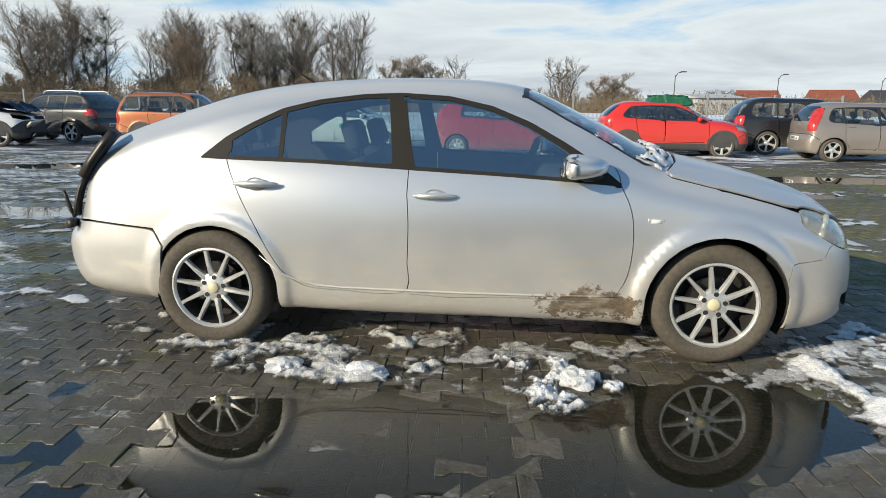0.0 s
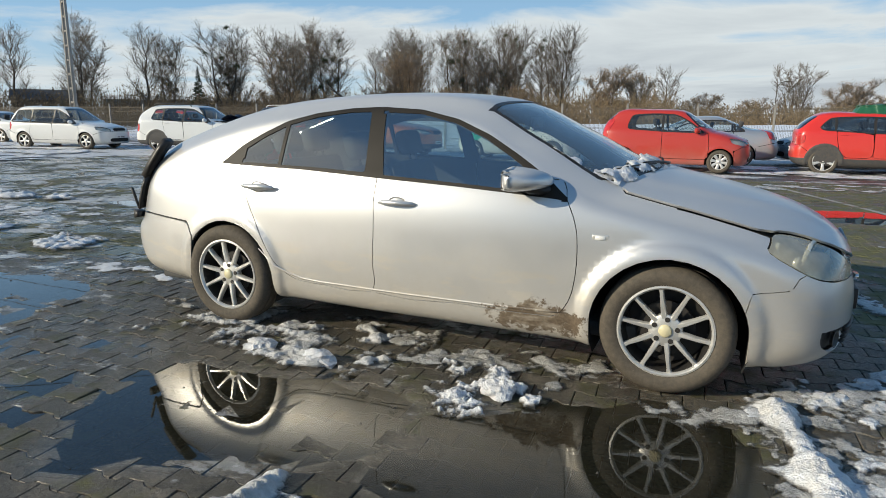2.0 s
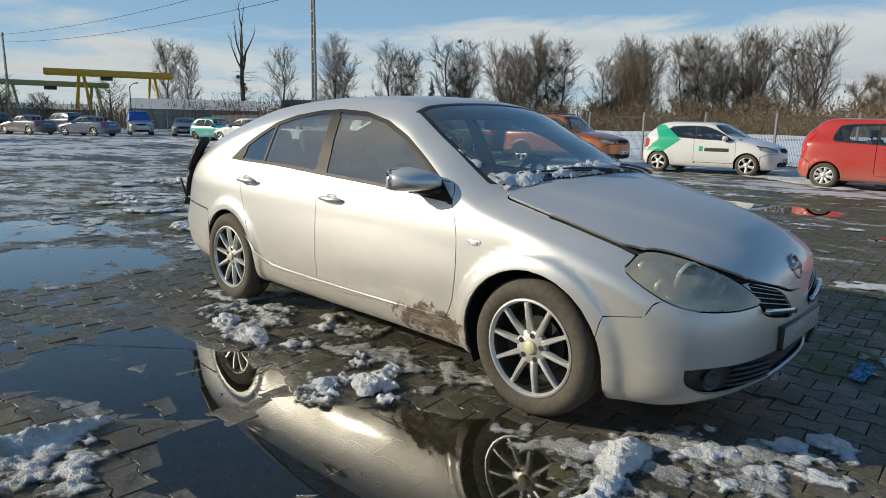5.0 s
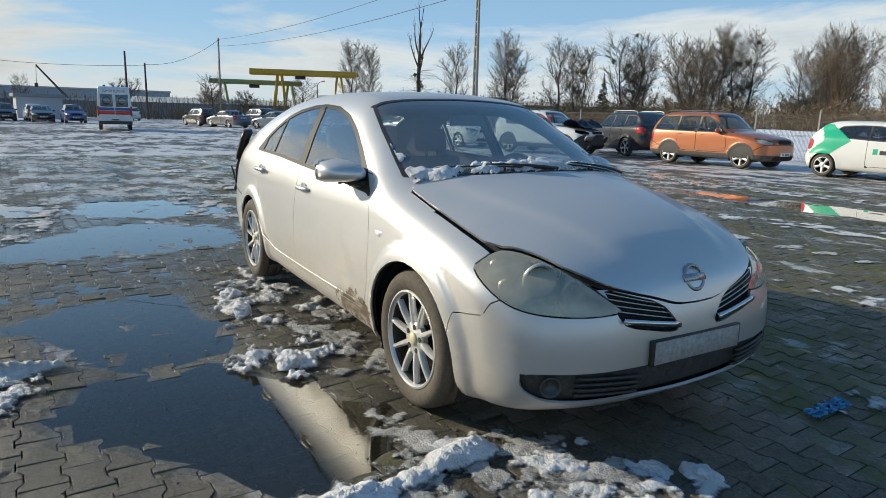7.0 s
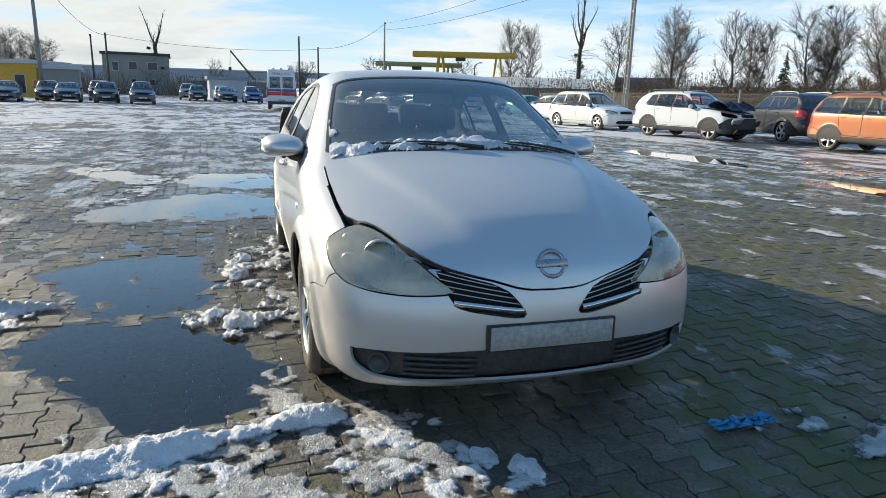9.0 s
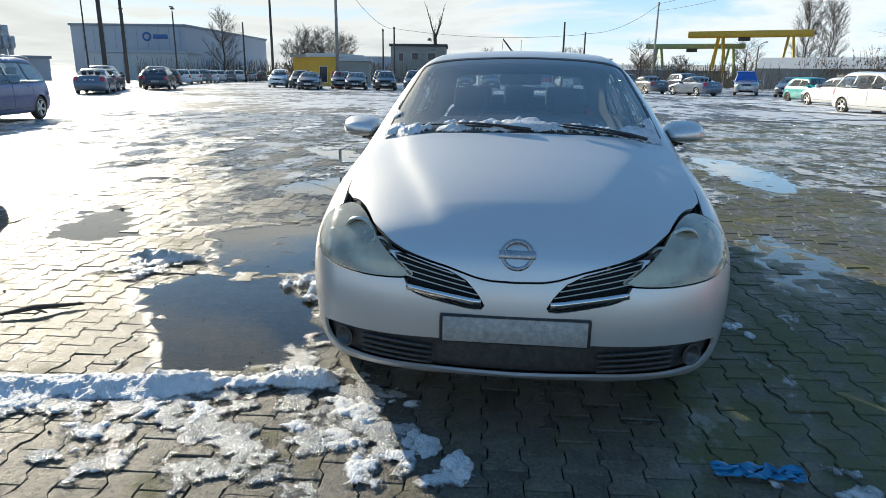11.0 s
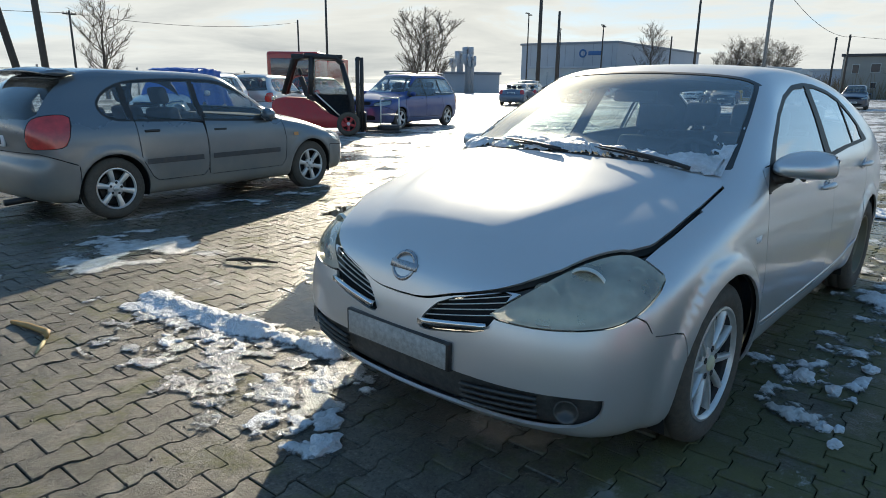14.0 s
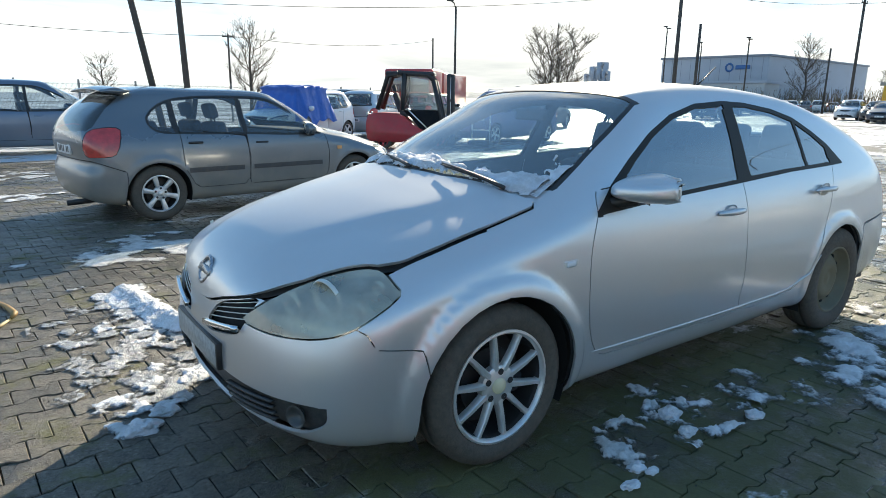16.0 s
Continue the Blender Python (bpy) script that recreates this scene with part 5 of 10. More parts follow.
    for sd in (-1, 1):
        me = sk.take("window_surround", lip=0.008, side=sd)
        if me:
            link_mesh("window_surround", me, M_TRIM, car)
        for k, nm in enumerate(dict.fromkeys(glasses)):
            me = sk.take(nm, lip=0, shift=-0.003, side=sd)
            if me:
                link_mesh(nm, me, glass if k == 0 or glass is not M_GLASS_DARK else M_GLASS_DARK, car)
        me = sk.take("headlight", lip=0.02, side=sd)
        if me and not skip_front:
            lamp = link_mesh("headlight", me, M_LENS_CLEAR, car)
            lamp.visible_shadow = False
            link_mesh("reflector", sk.take("headlight", lip=0, shift=-0.04, side=sd), M_LAMP_IN, lamp)
        me = sk.take("tail_lamp", lip=0.01, side=sd)
        if me:
            link_mesh("tail_lamp", me, M_RED_LENS, car)
        # mirror
        bm = bmesh.new()
        bmesh.ops.create_uvsphere(bm, u_segments=14, v_segments=9, radius=1.0)
        xm = s["cowl"] - 0.42
        for v in bm.verts:
            x, y, z = v.co
            v.co = Vector(((x if x > 0 else x * 0.5) * 0.10 + xm, sd * (w + 0.035 + y * 0.10), z * 0.075 + belt[0] + 0.085))
        mi = part("mirror", bm, mirrors or paint, car)
        part("mirror_foot", rbox((xm + 0.02, min(sd * (w - 0.12), sd * (w + 0.02)), belt[0] + 0.0), (xm + 0.10, max(sd * (w - 0.12), sd * (w + 0.02)), belt[0] + 0.045), 0.01, 1), M_TRIM, mi)
        for xc in (wb / 2, -wb / 2):
            bm = bmesh.new()
            n = 12
            rows = [[bm.verts.new((xc + (ra + 0.01) * math.cos(math.pi * k / n * 1.2 - 0.31), sd * yy, r + (ra + 0.01) * math.sin(math.pi * k / n * 1.2 - 0.31))) for k in range(n + 1)] for yy in (w - 0.05, w - 0.38)]
            c0 = bm.verts.new((xc, sd * (w - 0.38), r))
            for k in range(n):
                bm.faces.new((rows[0][k], rows[0][k + 1], rows[1][k + 1], rows[1][k]))
                bm.faces.new((rows[1][k], rows[1][k + 1], c0))
            part("wheel_well", bm, M_WELL, car)
    for nm, mm in (("windscreen", M_GLASS), ("rear_screen", glass)):
        me = sk.take(nm, lip=0, shift=-0.003)
        if me:
            link_mesh(nm, me, mm, car)
    for nm in ("grille", "lower_grille"):
        me = sk.take(nm, lip=0.015, shift=-0.015)
        if me:
            link_mesh(nm, me, M_WELL, car)
    if h < 0.08:
        link_mesh("lining", sk.lining(("front_window", "rear_window", "quarter_window", "windscreen", "rear_screen", "hole", "headlight", "grille", "lower_grille")), M_LINING, car)
    wh = car_wheels(wheels, r)
    for x in (wb / 2, -wb / 2):
        for y in (-1, 1):
            put_wheel(wh, car, x, y * (w - 0.115), r)
    if seats:
        for y in (-0.36, 0.36):
            seat(car, s["cowl"] - 1.05, y, z=0.36 + (H - 1.45) * 0.5)
        seat(car, s["cowl"] - 1.85, 0, 1.15, z=0.38 + (H - 1.45) * 0.5)
        part("dashboard", rbox((s["cowl"] - 0.55, -w + 0.16, 0.70), (s["cowl"] + 0.0, w - 0.16, cz - 0.03), 0.06, 2), M_LINING, car)
    if plate:
        x = float(sk.field.lo[0] + 0.35)
        zb = 0.80 if tail is None or tail[0] > 0.7 else tail[0] + 0.05
        for fx, z, nm in ((xr - 0.012, s["bump"] + 0.16 if s["bump"] < 0.65 else 0.6, "rear_plate"), (xf - 0.004, 0.47, "front_plate")):
            if nm == "front_plate" and skip_front:
                continue
            sgn = 1 if fx > 0 else -1
            gx = front_x(sk.field, np.array([0.0]), np.array([z]))[0] if fx > 0 else -front_x(lambda p: sk.field(p * np.array([-1, 1, 1])), np.array([0.0]), np.array([z]))[0]
            pl = part(nm, rbox((gx - 0.008, -0.26, z - 0.055), (gx + 0.008, 0.26, z + 0.055), 0.004, 1), M_PLATE_W, car)
            for k in range(7):
                if k != 2:
                    y0 = -0.20 + k * 0.06
                    link_mesh("bar", BAR_MESH, M_BAR, pl).matrix_basis = pose(gx + sgn * 0.007, y0 + 0.019, z)
    if rails:
        for sd in (-1, 1):
            bm = bmesh.new()
            y = sd * (tw - 0.02)
            xa, xb = s["top"] - 0.25, s["roof_end"] + 0.15
            pts = [(xa, y, H - 0.06), (xa - 0.08, y, H + 0.02), ((xa + xb) / 2, y, H + 0.035), (xb + 0.08, y, H + 0.02), (xb, y, H - 0.07)]
            tube(bm, [tuple(p) for p in crom(pts, 4, False)], 0.018, 6)
            part("roof_rail", bm, rails if rails is not True else M_ALLOY, car)
    return car, sk


def at_wheels(rear, front, wb):
    """The pose of a car whose near-side or centre wheels stand at these places."""
    a = math.atan2(front[1] - rear[1], front[0] - rear[0])
    return pose((rear[0] + front[0]) / 2, (rear[1] + front[1]) / 2, 0, 0, 0, math.degrees(a))


def centre(x, y, deg):
    return pose(x, y, 0, 0, 0, deg)


def shade(name, col, metal=0.0, rough=0.3, dust=0.35):
    return paint_mat(name, col, metal, rough, dust)


P_RED = shade("red_paint", (0.48, 0.035, 0.022))
P_SCARLET = shade("scarlet_paint", (0.62, 0.03, 0.02), dust=0.2)
P_WHITE = shade("white_paint", (0.74, 0.74, 0.72), dust=0.25)
P_ORANGE = shade("copper_paint", (0.42, 0.13, 0.045), metal=0.35)
P_BLACK = shade("black_paint", (0.012, 0.012, 0.014), dust=0.2)
P_TEAL = shade("turquoise_paint", (0.015, 0.36, 0.34))
P_BLUE = shade("deep_blue_paint", (0.018, 0.045, 0.20), metal=0.3)
P_STEELBLUE = shade("steel_grey_paint", (0.15, 0.175, 0.195), metal=0.5, rough=0.26, dust=0.75)
P_GREYBLUE = shade("grey_blue_paint", (0.14, 0.18, 0.24), metal=0.45)
P_TAUPE = shade("taupe_paint", (0.30, 0.26, 0.23), metal=0.4)
P_SILVER2 = shade("light_silver_paint", (0.50, 0.51, 0.52), metal=0.6)
P_NAVY = shade("navy_paint", (0.012, 0.02, 0.05), metal=0.2)
P_GREY = shade("mid_grey_paint", (0.16, 0.16, 0.17), metal=0.45)
M_CLAD = pbr("grey_cladding", (0.055, 0.055, 0.056), 0.65, var=0.25, dirt=0.4)

S_HATCH = dict(
    almera=rig(2.60, 0.85, 0.73, 1.45, 1.706, 0.72, 0.98, 0.22, -1.56, (-1.86, 1.20), (-2.02, 0.94), 0.62, (0.885, 0.945), pillars=(-0.25, -1.06), dlo_tip=(-1.30, 1.03), dlo_end=-1.20, wheel=0.305),
    splash=rig(2.36, 0.71, 0.65, 1.59, 1.68, 0.86, 1.02, 0.26, -1.42, (-1.66, 1.30), (-1.79, 1.02), 0.68, (0.97, 1.06), pillars=(-0.22,), dlo_tip=(-1.10, 1.12), dlo_end=-1.02, wheel=0.295),
    kona=rig(2.60, 0.83, 0.75, 1.55, 1.80, 0.90, 1.02, 0.20, -1.55, (-1.85, 1.28), (-2.0, 1.05), 0.72, (0.98, 1.08), pillars=(-0.28, -1.10), dlo_tip=(-1.45, 1.16), dlo_end=-1.28, wheel=0.335),
    yaris=rig(2.55, 0.77, 0.62, 1.50, 1.745, 0.84, 1.06, 0.26, -1.40, (-1.70, 1.24), (-1.82, 1.02), 0.68, (0.95, 1.06), pillars=(-0.22,), dlo_tip=(-1.22, 1.13), dlo_end=-1.02, wheel=0.31),
    micra=rig(2.36, 0.68, 0.66, 1.43, 1.585, 0.78, 0.98, 0.28, -1.30, (-1.64, 1.18), (-1.80, 0.90), 0.60, (0.86, 0.90), pillars=(-0.32,), dlo_tip=(-1.25, 0.93), dlo_end=-1.12, wheel=0.275),
    note=rig(2.60, 0.80, 0.68, 1.55, 1.69, 0.84, 1.10, 0.32, -1.62, (-1.86, 1.26), (-1.95, 0.98), 0.66, (0.93, 1.02), pillars=(-0.2, -1.08), dlo_tip=(-1.46, 1.09), dlo_end=-1.36, wheel=0.305),
)
S_HATCH["almera"]["dlo"] = [(0.78, 0.895), (0.70, 0.985), (0.44, 1.185), (0.14, 1.335), (-0.14, 1.362), (-0.60, 1.362), (-0.98, 1.335), (-1.20, 1.265), (-1.35, 1.13), (-1.335, 1.01), (-1.20, 0.950), (-0.30, 0.925)]
S_TALL = dict(
    orange=rig(2.62, 0.90, 0.98, 1.70, 1.82, 0.93, 0.90, 0.20, -1.82, (-2.12, 1.42), (-2.24, 1.08), 0.72, (1.04, 1.10), pillars=(-0.30, -1.10, ), dlo_tip=(-2.0, 1.14), dlo_end=-1.86, wheel=0.345, ground=0.26),
    rav=rig(2.69, 0.92, 0.98, 1.69, 1.855, 0.98, 0.98, 0.20, -1.70, (-2.10, 1.42), (-2.24, 1.12), 0.78, (1.06, 1.14), pillars=(-0.30, -1.12), dlo_tip=(-1.58, 1.22), dlo_end=-1.46, wheel=0.355, ground=0.25),
    black=rig(2.70, 0.94, 1.05, 1.71, 1.82, 0.96, 1.02, 0.22, -1.80, (-2.16, 1.40), (-2.32, 1.10), 0.76, (1.05, 1.13), pillars=(-0.30, -1.10), dlo_tip=(-1.86, 1.24), dlo_end=-1.76, wheel=0.355, ground=0.26),
    minivan=rig(2.75, 0.92, 0.84, 1.63, 1.745, 0.86, 1.22, 0.30, -1.78, (-2.06, 1.32), (-2.17, 1.02), 0.66, (0.94, 1.00), pillars=(-0.05, -1.05), dlo_tip=(-1.96, 1.06), dlo_end=-1.76, wheel=0.315),
    picasso=rig(2.76, 0.80, 0.71, 1.64, 1.75, 0.84, 1.30, 0.30, -1.30, (-1.82, 1.36), (-2.04, 1.0), 0.66, (0.94, 0.98), pillars=(-0.12, -1.12), dlo_tip=(-1.70, 1.04), dlo_end=-1.44, wheel=0.31),
)
S_LONG = dict(
    wagon=rig(2.65, 0.90, 1.00, 1.50, 1.74, 0.78, 0.98, 0.16, -1.85, (-2.14, 1.20), (-2.27, 0.96), 0.62, (0.92, 0.97), pillars=(-0.30, -1.15), dlo_tip=(-2.0, 1.02), dlo_end=-1.86, wheel=0.315),
    sedan=rig(2.70, 0.94, 0.99, 1.44, 1.78, 0.78, 0.98, 0.12, -0.80, (-1.55, 1.10), (-2.15, 1.02), 0.64, (0.92, 0.98), pillars=(-0.30, -1.10), dlo_tip=(-1.40, 1.01), dlo_end=-1.08, wheel=0.32),
)

# ---- the parked cars ----
def near_side(rear, front, s, side):
    """Pose from the places of the visible wheels; side: -1 when the car's right flank is seen, +1 the left."""
    m = at_wheels(rear, front, s["wb"])
    return m @ Matrix.Translation((0, -side * (s["W"] / 2 - 0.03), 0))


s = S_HATCH["almera"]
almera, almera_skin = build_car(s, near_side((1.245, -4.985), (-1.335, -5.325), s, -1), "dirty steel-grey hatchback with roof spoiler, standing beside the lot's clear space", P_STEELBLUE, h=0.04, wheels="six", detail=True, tail=(0.72, 1.00, 0.22), handle_mat=M_TRIM, mirrors=P_STEELBLUE)
s = S_HATCH["splash"]
build_car(s, near_side((-0.95, 13.6), (1.4, 13.6), s, -1), "red small high-roofed hatchback parked on snow", P_RED, wheels="trim", doors=1, tail=(0.80, 1.30, 0.10), handle_mat=P_RED)
s = S_HATCH["kona"]
build_car(s, near_side((3.8, 14.7), (6.4, 14.6), s, -1), "bright red crossover with grey cladding", P_SCARLET, trim_low=M_CLAD, low_z=0.40, glass=M_GLASS_DARK)
s = S_HATCH["yaris"]
yaris, yaris_skin = build_car(s, near_side((-5.95, 15.7), (-3.40, 15.8), s, -1), "white small hatchback with green door graphics", P_WHITE, glass=M_GLASS_DARK, doors=1)
s = S_TALL["orange"]
build_car(s, near_side((-11.1, 15.7), (-8.5, 15.8), s, -1), "copper orange sport utility car with dark bumpers", P_ORANGE, trim_low=M_CLAD, low_z=0.44, rails=M_TRIM)
s = S_TALL["black"]
build_car(s, centre(-15.6, 18.3, 168), "black sport utility car seen from behind", P_BLACK, rails=M_ALLOY, glass=M_GLASS_DARK, tail=(0.90, 1.12, 0.3))
s = S_TALL["rav"]
rav, rav_skin = build_car(s, near_side((-17.6, 13.8), (-15.0, 14.5), s, -1), "white sport utility car with its front crushed", P_WHITE, trim_low=M_CLAD, low_z=0.42, rails=M_TRIM, skip_front=True, glass=M_GLASS)
s = S_TALL["minivan"]
build_car(s, near_side((-23.9, 13.1), (-21.25, 13.7), s, -1), "silver-white family van with seven seats", P_WHITE)
s = S_HATCH["micra"]
build_car(s, near_side((-37.4, 16.2), (-35.1, 16.7), s, -1), "turquoise small three-door hatchback", P_TEAL, wheels="steel", doors=1)
s = S_HATCH["note"]
build_car(s, near_side((9.0, 13.9), (11.6, 13.8), s, -1), "taupe small family hatchback with tall tail lamps", P_TAUPE, tail=(0.80, 1.38, 0.10))
s = S_TALL["black"]
build_car(s, centre(9.7, 17.2, -4), "black older off-road car", P_BLACK, tail=(0.85, 1.15, 0.2))
s = S_LONG["sedan"]
build_car(s, centre(-47.5, 20.3, -28), "grey saloon with snow on its screen", P_GREY)
build_car(s, centre(0.6, 17.6, 182), "silver saloon standing behind a red hatchback", P_SILVER2, tail=(0.78, 1.02, 0.2))
build_car(s, centre(5.2, 18.6, 192), "silver saloon with its bonnet ajar", P_SILVER2, tail=(0.78, 1.02, 0.2))
s = S_HATCH["note"]
build_car(s, centre(-22.5, 20.2, 8), "red hatchback behind a family van", P_RED)
s = S_LONG["sedan"]
build_car(s, centre(-30.4, 16.0, 190), "white saloon without its front bumper", P_WHITE, skip_front=True)
s = S_TALL["orange"]
build_car(s, centre(-52.0, 18.6, -18), "beige off-road car under a blue tarpaulin", P_SILVER2)
s = S_TALL["minivan"]
build_car(s, near_side((-12.6, -13.1), (-9.95, -12.55), s, 1), "deep blue family van with roof rails", P_BLUE, rails=M_ALLOY, wheels="five")
s = S_TALL["picasso"]
build_car(s, centre(1.75, -15.2, 183), "grey-blue rounded family van with snow on its roof", P_GREYBLUE)

# ---- trees and brush ----
M_BARK = pbr("bark", (0.085, 0.070, 0.056), 0.9, var=0.4, scale=3, bump=0.02, bscale=20)
M_TWIG = pbr("twigs", (0.135, 0.112, 0.09), 0.9, var=0.4, scale=0.6)
M_TANLEAF = pbr("dry_leaves", (0.32, 0.20, 0.10), 0.8, var=0.45, scale=1.2)
M_MISTLE = pbr("mistletoe_green", (0.045, 0.06, 0.025), 0.8, var=0.4, scale=2)
M_BRUSH = pbr("dry_brush", (0.20, 0.145, 0.085), 0.9, var=0.5, scale=0.5)
M_FIR = pbr("fir_needles", (0.025, 0.045, 0.022), 0.8, var=0.4, scale=2)


class Sticks:
    """Collects tapered three- to five-sided branches into one mesh."""

    def __init__(self):
        self.v, self.f = [], []

    def branch(self, pts, r0, r1, sides):
        n = len(pts)
        o = len(self.v)
        for i, p in enumerate(pts):
            d = (pts[min(i + 1, n - 1)] - pts[max(i - 1, 0)])
            d = d.normalized() if d.length > 1e-6 else Vector((0, 0, 1))
            u = d.orthogonal().normalized()
            w = d.cross(u)
            r = r0 + (r1 - r0) * i / (n - 1)
            for k in range(sides):
                a = 2 * math.pi * k / sides
                self.v.append(tuple(p + (u * math.cos(a) + w * math.sin(a)) * r))
        for i in range(n - 1):
            for k in range(sides):
                a, b = o + i * sides + k, o + i * sides + (k + 1) % sides
                self.f.append((a, b, b + sides, a + sides))

    def leaf(self, p, size, rng):
        o = len(self.v)
        u = Vector((rng.uniform(-1, 1), rng.uniform(-1, 1), rng.uniform(-1, 1))).normalized() * size
        w = u.orthogonal().normalized() * size * 0.6
        self.v += [tuple(p - u), tuple(p + w), tuple(p + u), tuple(p - w)]
        self.f.append((o, o + 1, o + 2, o + 3))

    def mesh(self, name):
        me = bpy.data.meshes.new(name)
        me.from_pydata(self.v, [], self.f)
        me.update()
        return me


def bend(p, d, length, n, wob, lift, rng):
    pts = [p.copy()]
    d = d.normalized()
    for _ in range(n):
        d = (d + Vector((rng.uniform(-wob, wob), rng.uniform(-wob, wob), rng.uniform(-wob, wob) + lift))).normalized()
        pts.append(pts[-1] + d * (length / n))
    return pts, d


def grow_tree(seed, H, W, trunk_r, stems=1, clear=0.12, limbs=24, leaves=0, leaf_top=1.0, mistletoe=0, dense=1.0, upright=1.0, open_top=0.0):
    """Meshes (trunk, crown, leaves, clumps) of a leafless tree whose limbs rise and fan out to fill an egg-shaped crown."""
    rng = random.Random(seed)
    trunk, crown, lv, cl = Sticks(), Sticks(), Sticks(), Sticks()
    tips = []
    base = clear * H
    for s in range(stems):
        a0 = 6.28 * s / stems + rng.uniform(-0.5, 0.5)
        off = 0.0 if stems == 1 else W * 0.22
        cx, cy = off * math.cos(a0), off * math.sin(a0)
        Hs = H * (1.0 if stems == 1 else rng.uniform(0.82, 1.0))
        Ws = W * (1.0 if stems == 1 else 0.62)
        foot = Vector((cx * 0.12, cy * 0.12, -0.1))
        tp = [foot]
        for k in range(1, 8):
            q = k / 7
            tp.append(Vector((cx * q**0.7 + rng.gauss(0, 0.008 * H), cy * q**0.7 + rng.gauss(0, 0.008 * H), Hs * 0.80 * q)))
        tr = trunk_r / stems**0.4
        trunk.branch(tp, tr, tr * 0.14, 7)
        for k in range(limbs):
            # a place on the crown's outline, and the limb that reaches it
            v = (k + rng.random()) / limbs
            az = k * 2.39996 + rng.uniform(-0.35, 0.35)
            zt = base + (Hs - base) * (0.10 + 0.90 * v**0.85)
            u = (zt - base) / (Hs - base)
            rad = Ws / 2 * math.sin(math.pi * (0.16 + 0.74 * u)) ** 0.6 * rng.uniform(0.45, 1.0)
            end = Vector((cx * u + rad * math.cos(az), cy * u + rad * math.sin(az), zt))
            zs = max(0.05 * H, zt - 0.06 * H - rad * rng.uniform(0.55, 1.35) * (0.5 + 0.5 * upright))
            q = min(zs / (Hs * 0.80), 0.98) * 7
            i = min(int(q), 6)
            st = tp[i].lerp(tp[i + 1], q - i)
            mid = st.lerp(end, 0.55) + Vector((math.cos(az), math.sin(az), 0)) * rad * 0.16
            pts = []
            for j in range(7):
                t = j / 6
                p = st * (1 - t) ** 2 + mid * (2 * t * (1 - t)) + end * t * t
                pts.append(p + Vector((rng.gauss(0, 1), rng.gauss(0, 1), rng.gauss(0, 0.6))) * 0.006 * H * (j > 0))
            r0 = max(tr * 0.34 * (1 - 0.6 * u), 0.02)
            trunk.branch(pts, r0, 0.016, 5)
            ln = (end - st).length
            for j in range(int(9 * dense)):
                t = 0.15 + 0.85 * (j + rng.random()) / (9 * dense)
                ii = min(int(t * 6), 5)
                p = pts[ii].lerp(pts[ii + 1], t * 6 - ii)
                d = (pts[ii + 1] - pts[ii]).normalized()
                d = d * 1.0 + Vector((rng.gauss(0, 0.75), rng.gauss(0, 0.75), rng.uniform(-0.15, 0.6) * upright))
                bl = (0.11 + 0.12 * (1 - t)) * H * rng.uniform(0.6, 1.1)
                bp, bd = bend(p, d, bl, 3, 0.13, 0.05, rng)
                crown.branch(bp, 0.022, 0.011, 3)
                for m in range(int(13 * dense)):
                    i3 = rng.randrange(3)
                    q2 = bp[i3].lerp(bp[i3 + 1], rng.random())
                    d2 = bd * 0.7 + Vector((rng.gauss(0, 0.7), rng.gauss(0, 0.7), rng.uniform(-0.3, 0.7)))
                    tw, _ = bend(q2, d2, H * rng.uniform(0.03, 0.085), 1, 0.1, 0.05, rng)
                    crown.branch(tw, 0.011, 0.006, 3)
                    tips.append(tw[-1])
    low = [p for p in tips if p.z < H * leaf_top] or tips
    for _ in range(leaves):
        p = rng.choice(low)
        lv.leaf(p + Vector((rng.gauss(0, 0.2), rng.gauss(0, 0.2), rng.gauss(0, 0.2))), rng.uniform(0.04, 0.085), rng)
    for _ in range(mistletoe):
        c = rng.choice(tips)
        c = Vector((c.x * 0.8, c.y * 0.8, c.z * 0.97))
        r = rng.uniform(0.25, 0.5)
        for _ in range(70):
            d = Vector((rng.gauss(0, 1), rng.gauss(0, 1), rng.gauss(0, 1))).normalized() * r * rng.uniform(0.3, 1.0)
            cl.leaf(c + d, 0.09, rng)
    return [("trunk", trunk.mesh("trunk"), M_BARK), ("crown", crown.mesh("crown"), M_TWIG)] + ([("leaves", lv.mesh("leaves"), M_TANLEAF)] if leaves else []) + ([("mistletoe", cl.mesh("mistletoe"), M_MISTLE)] if mistletoe else [])


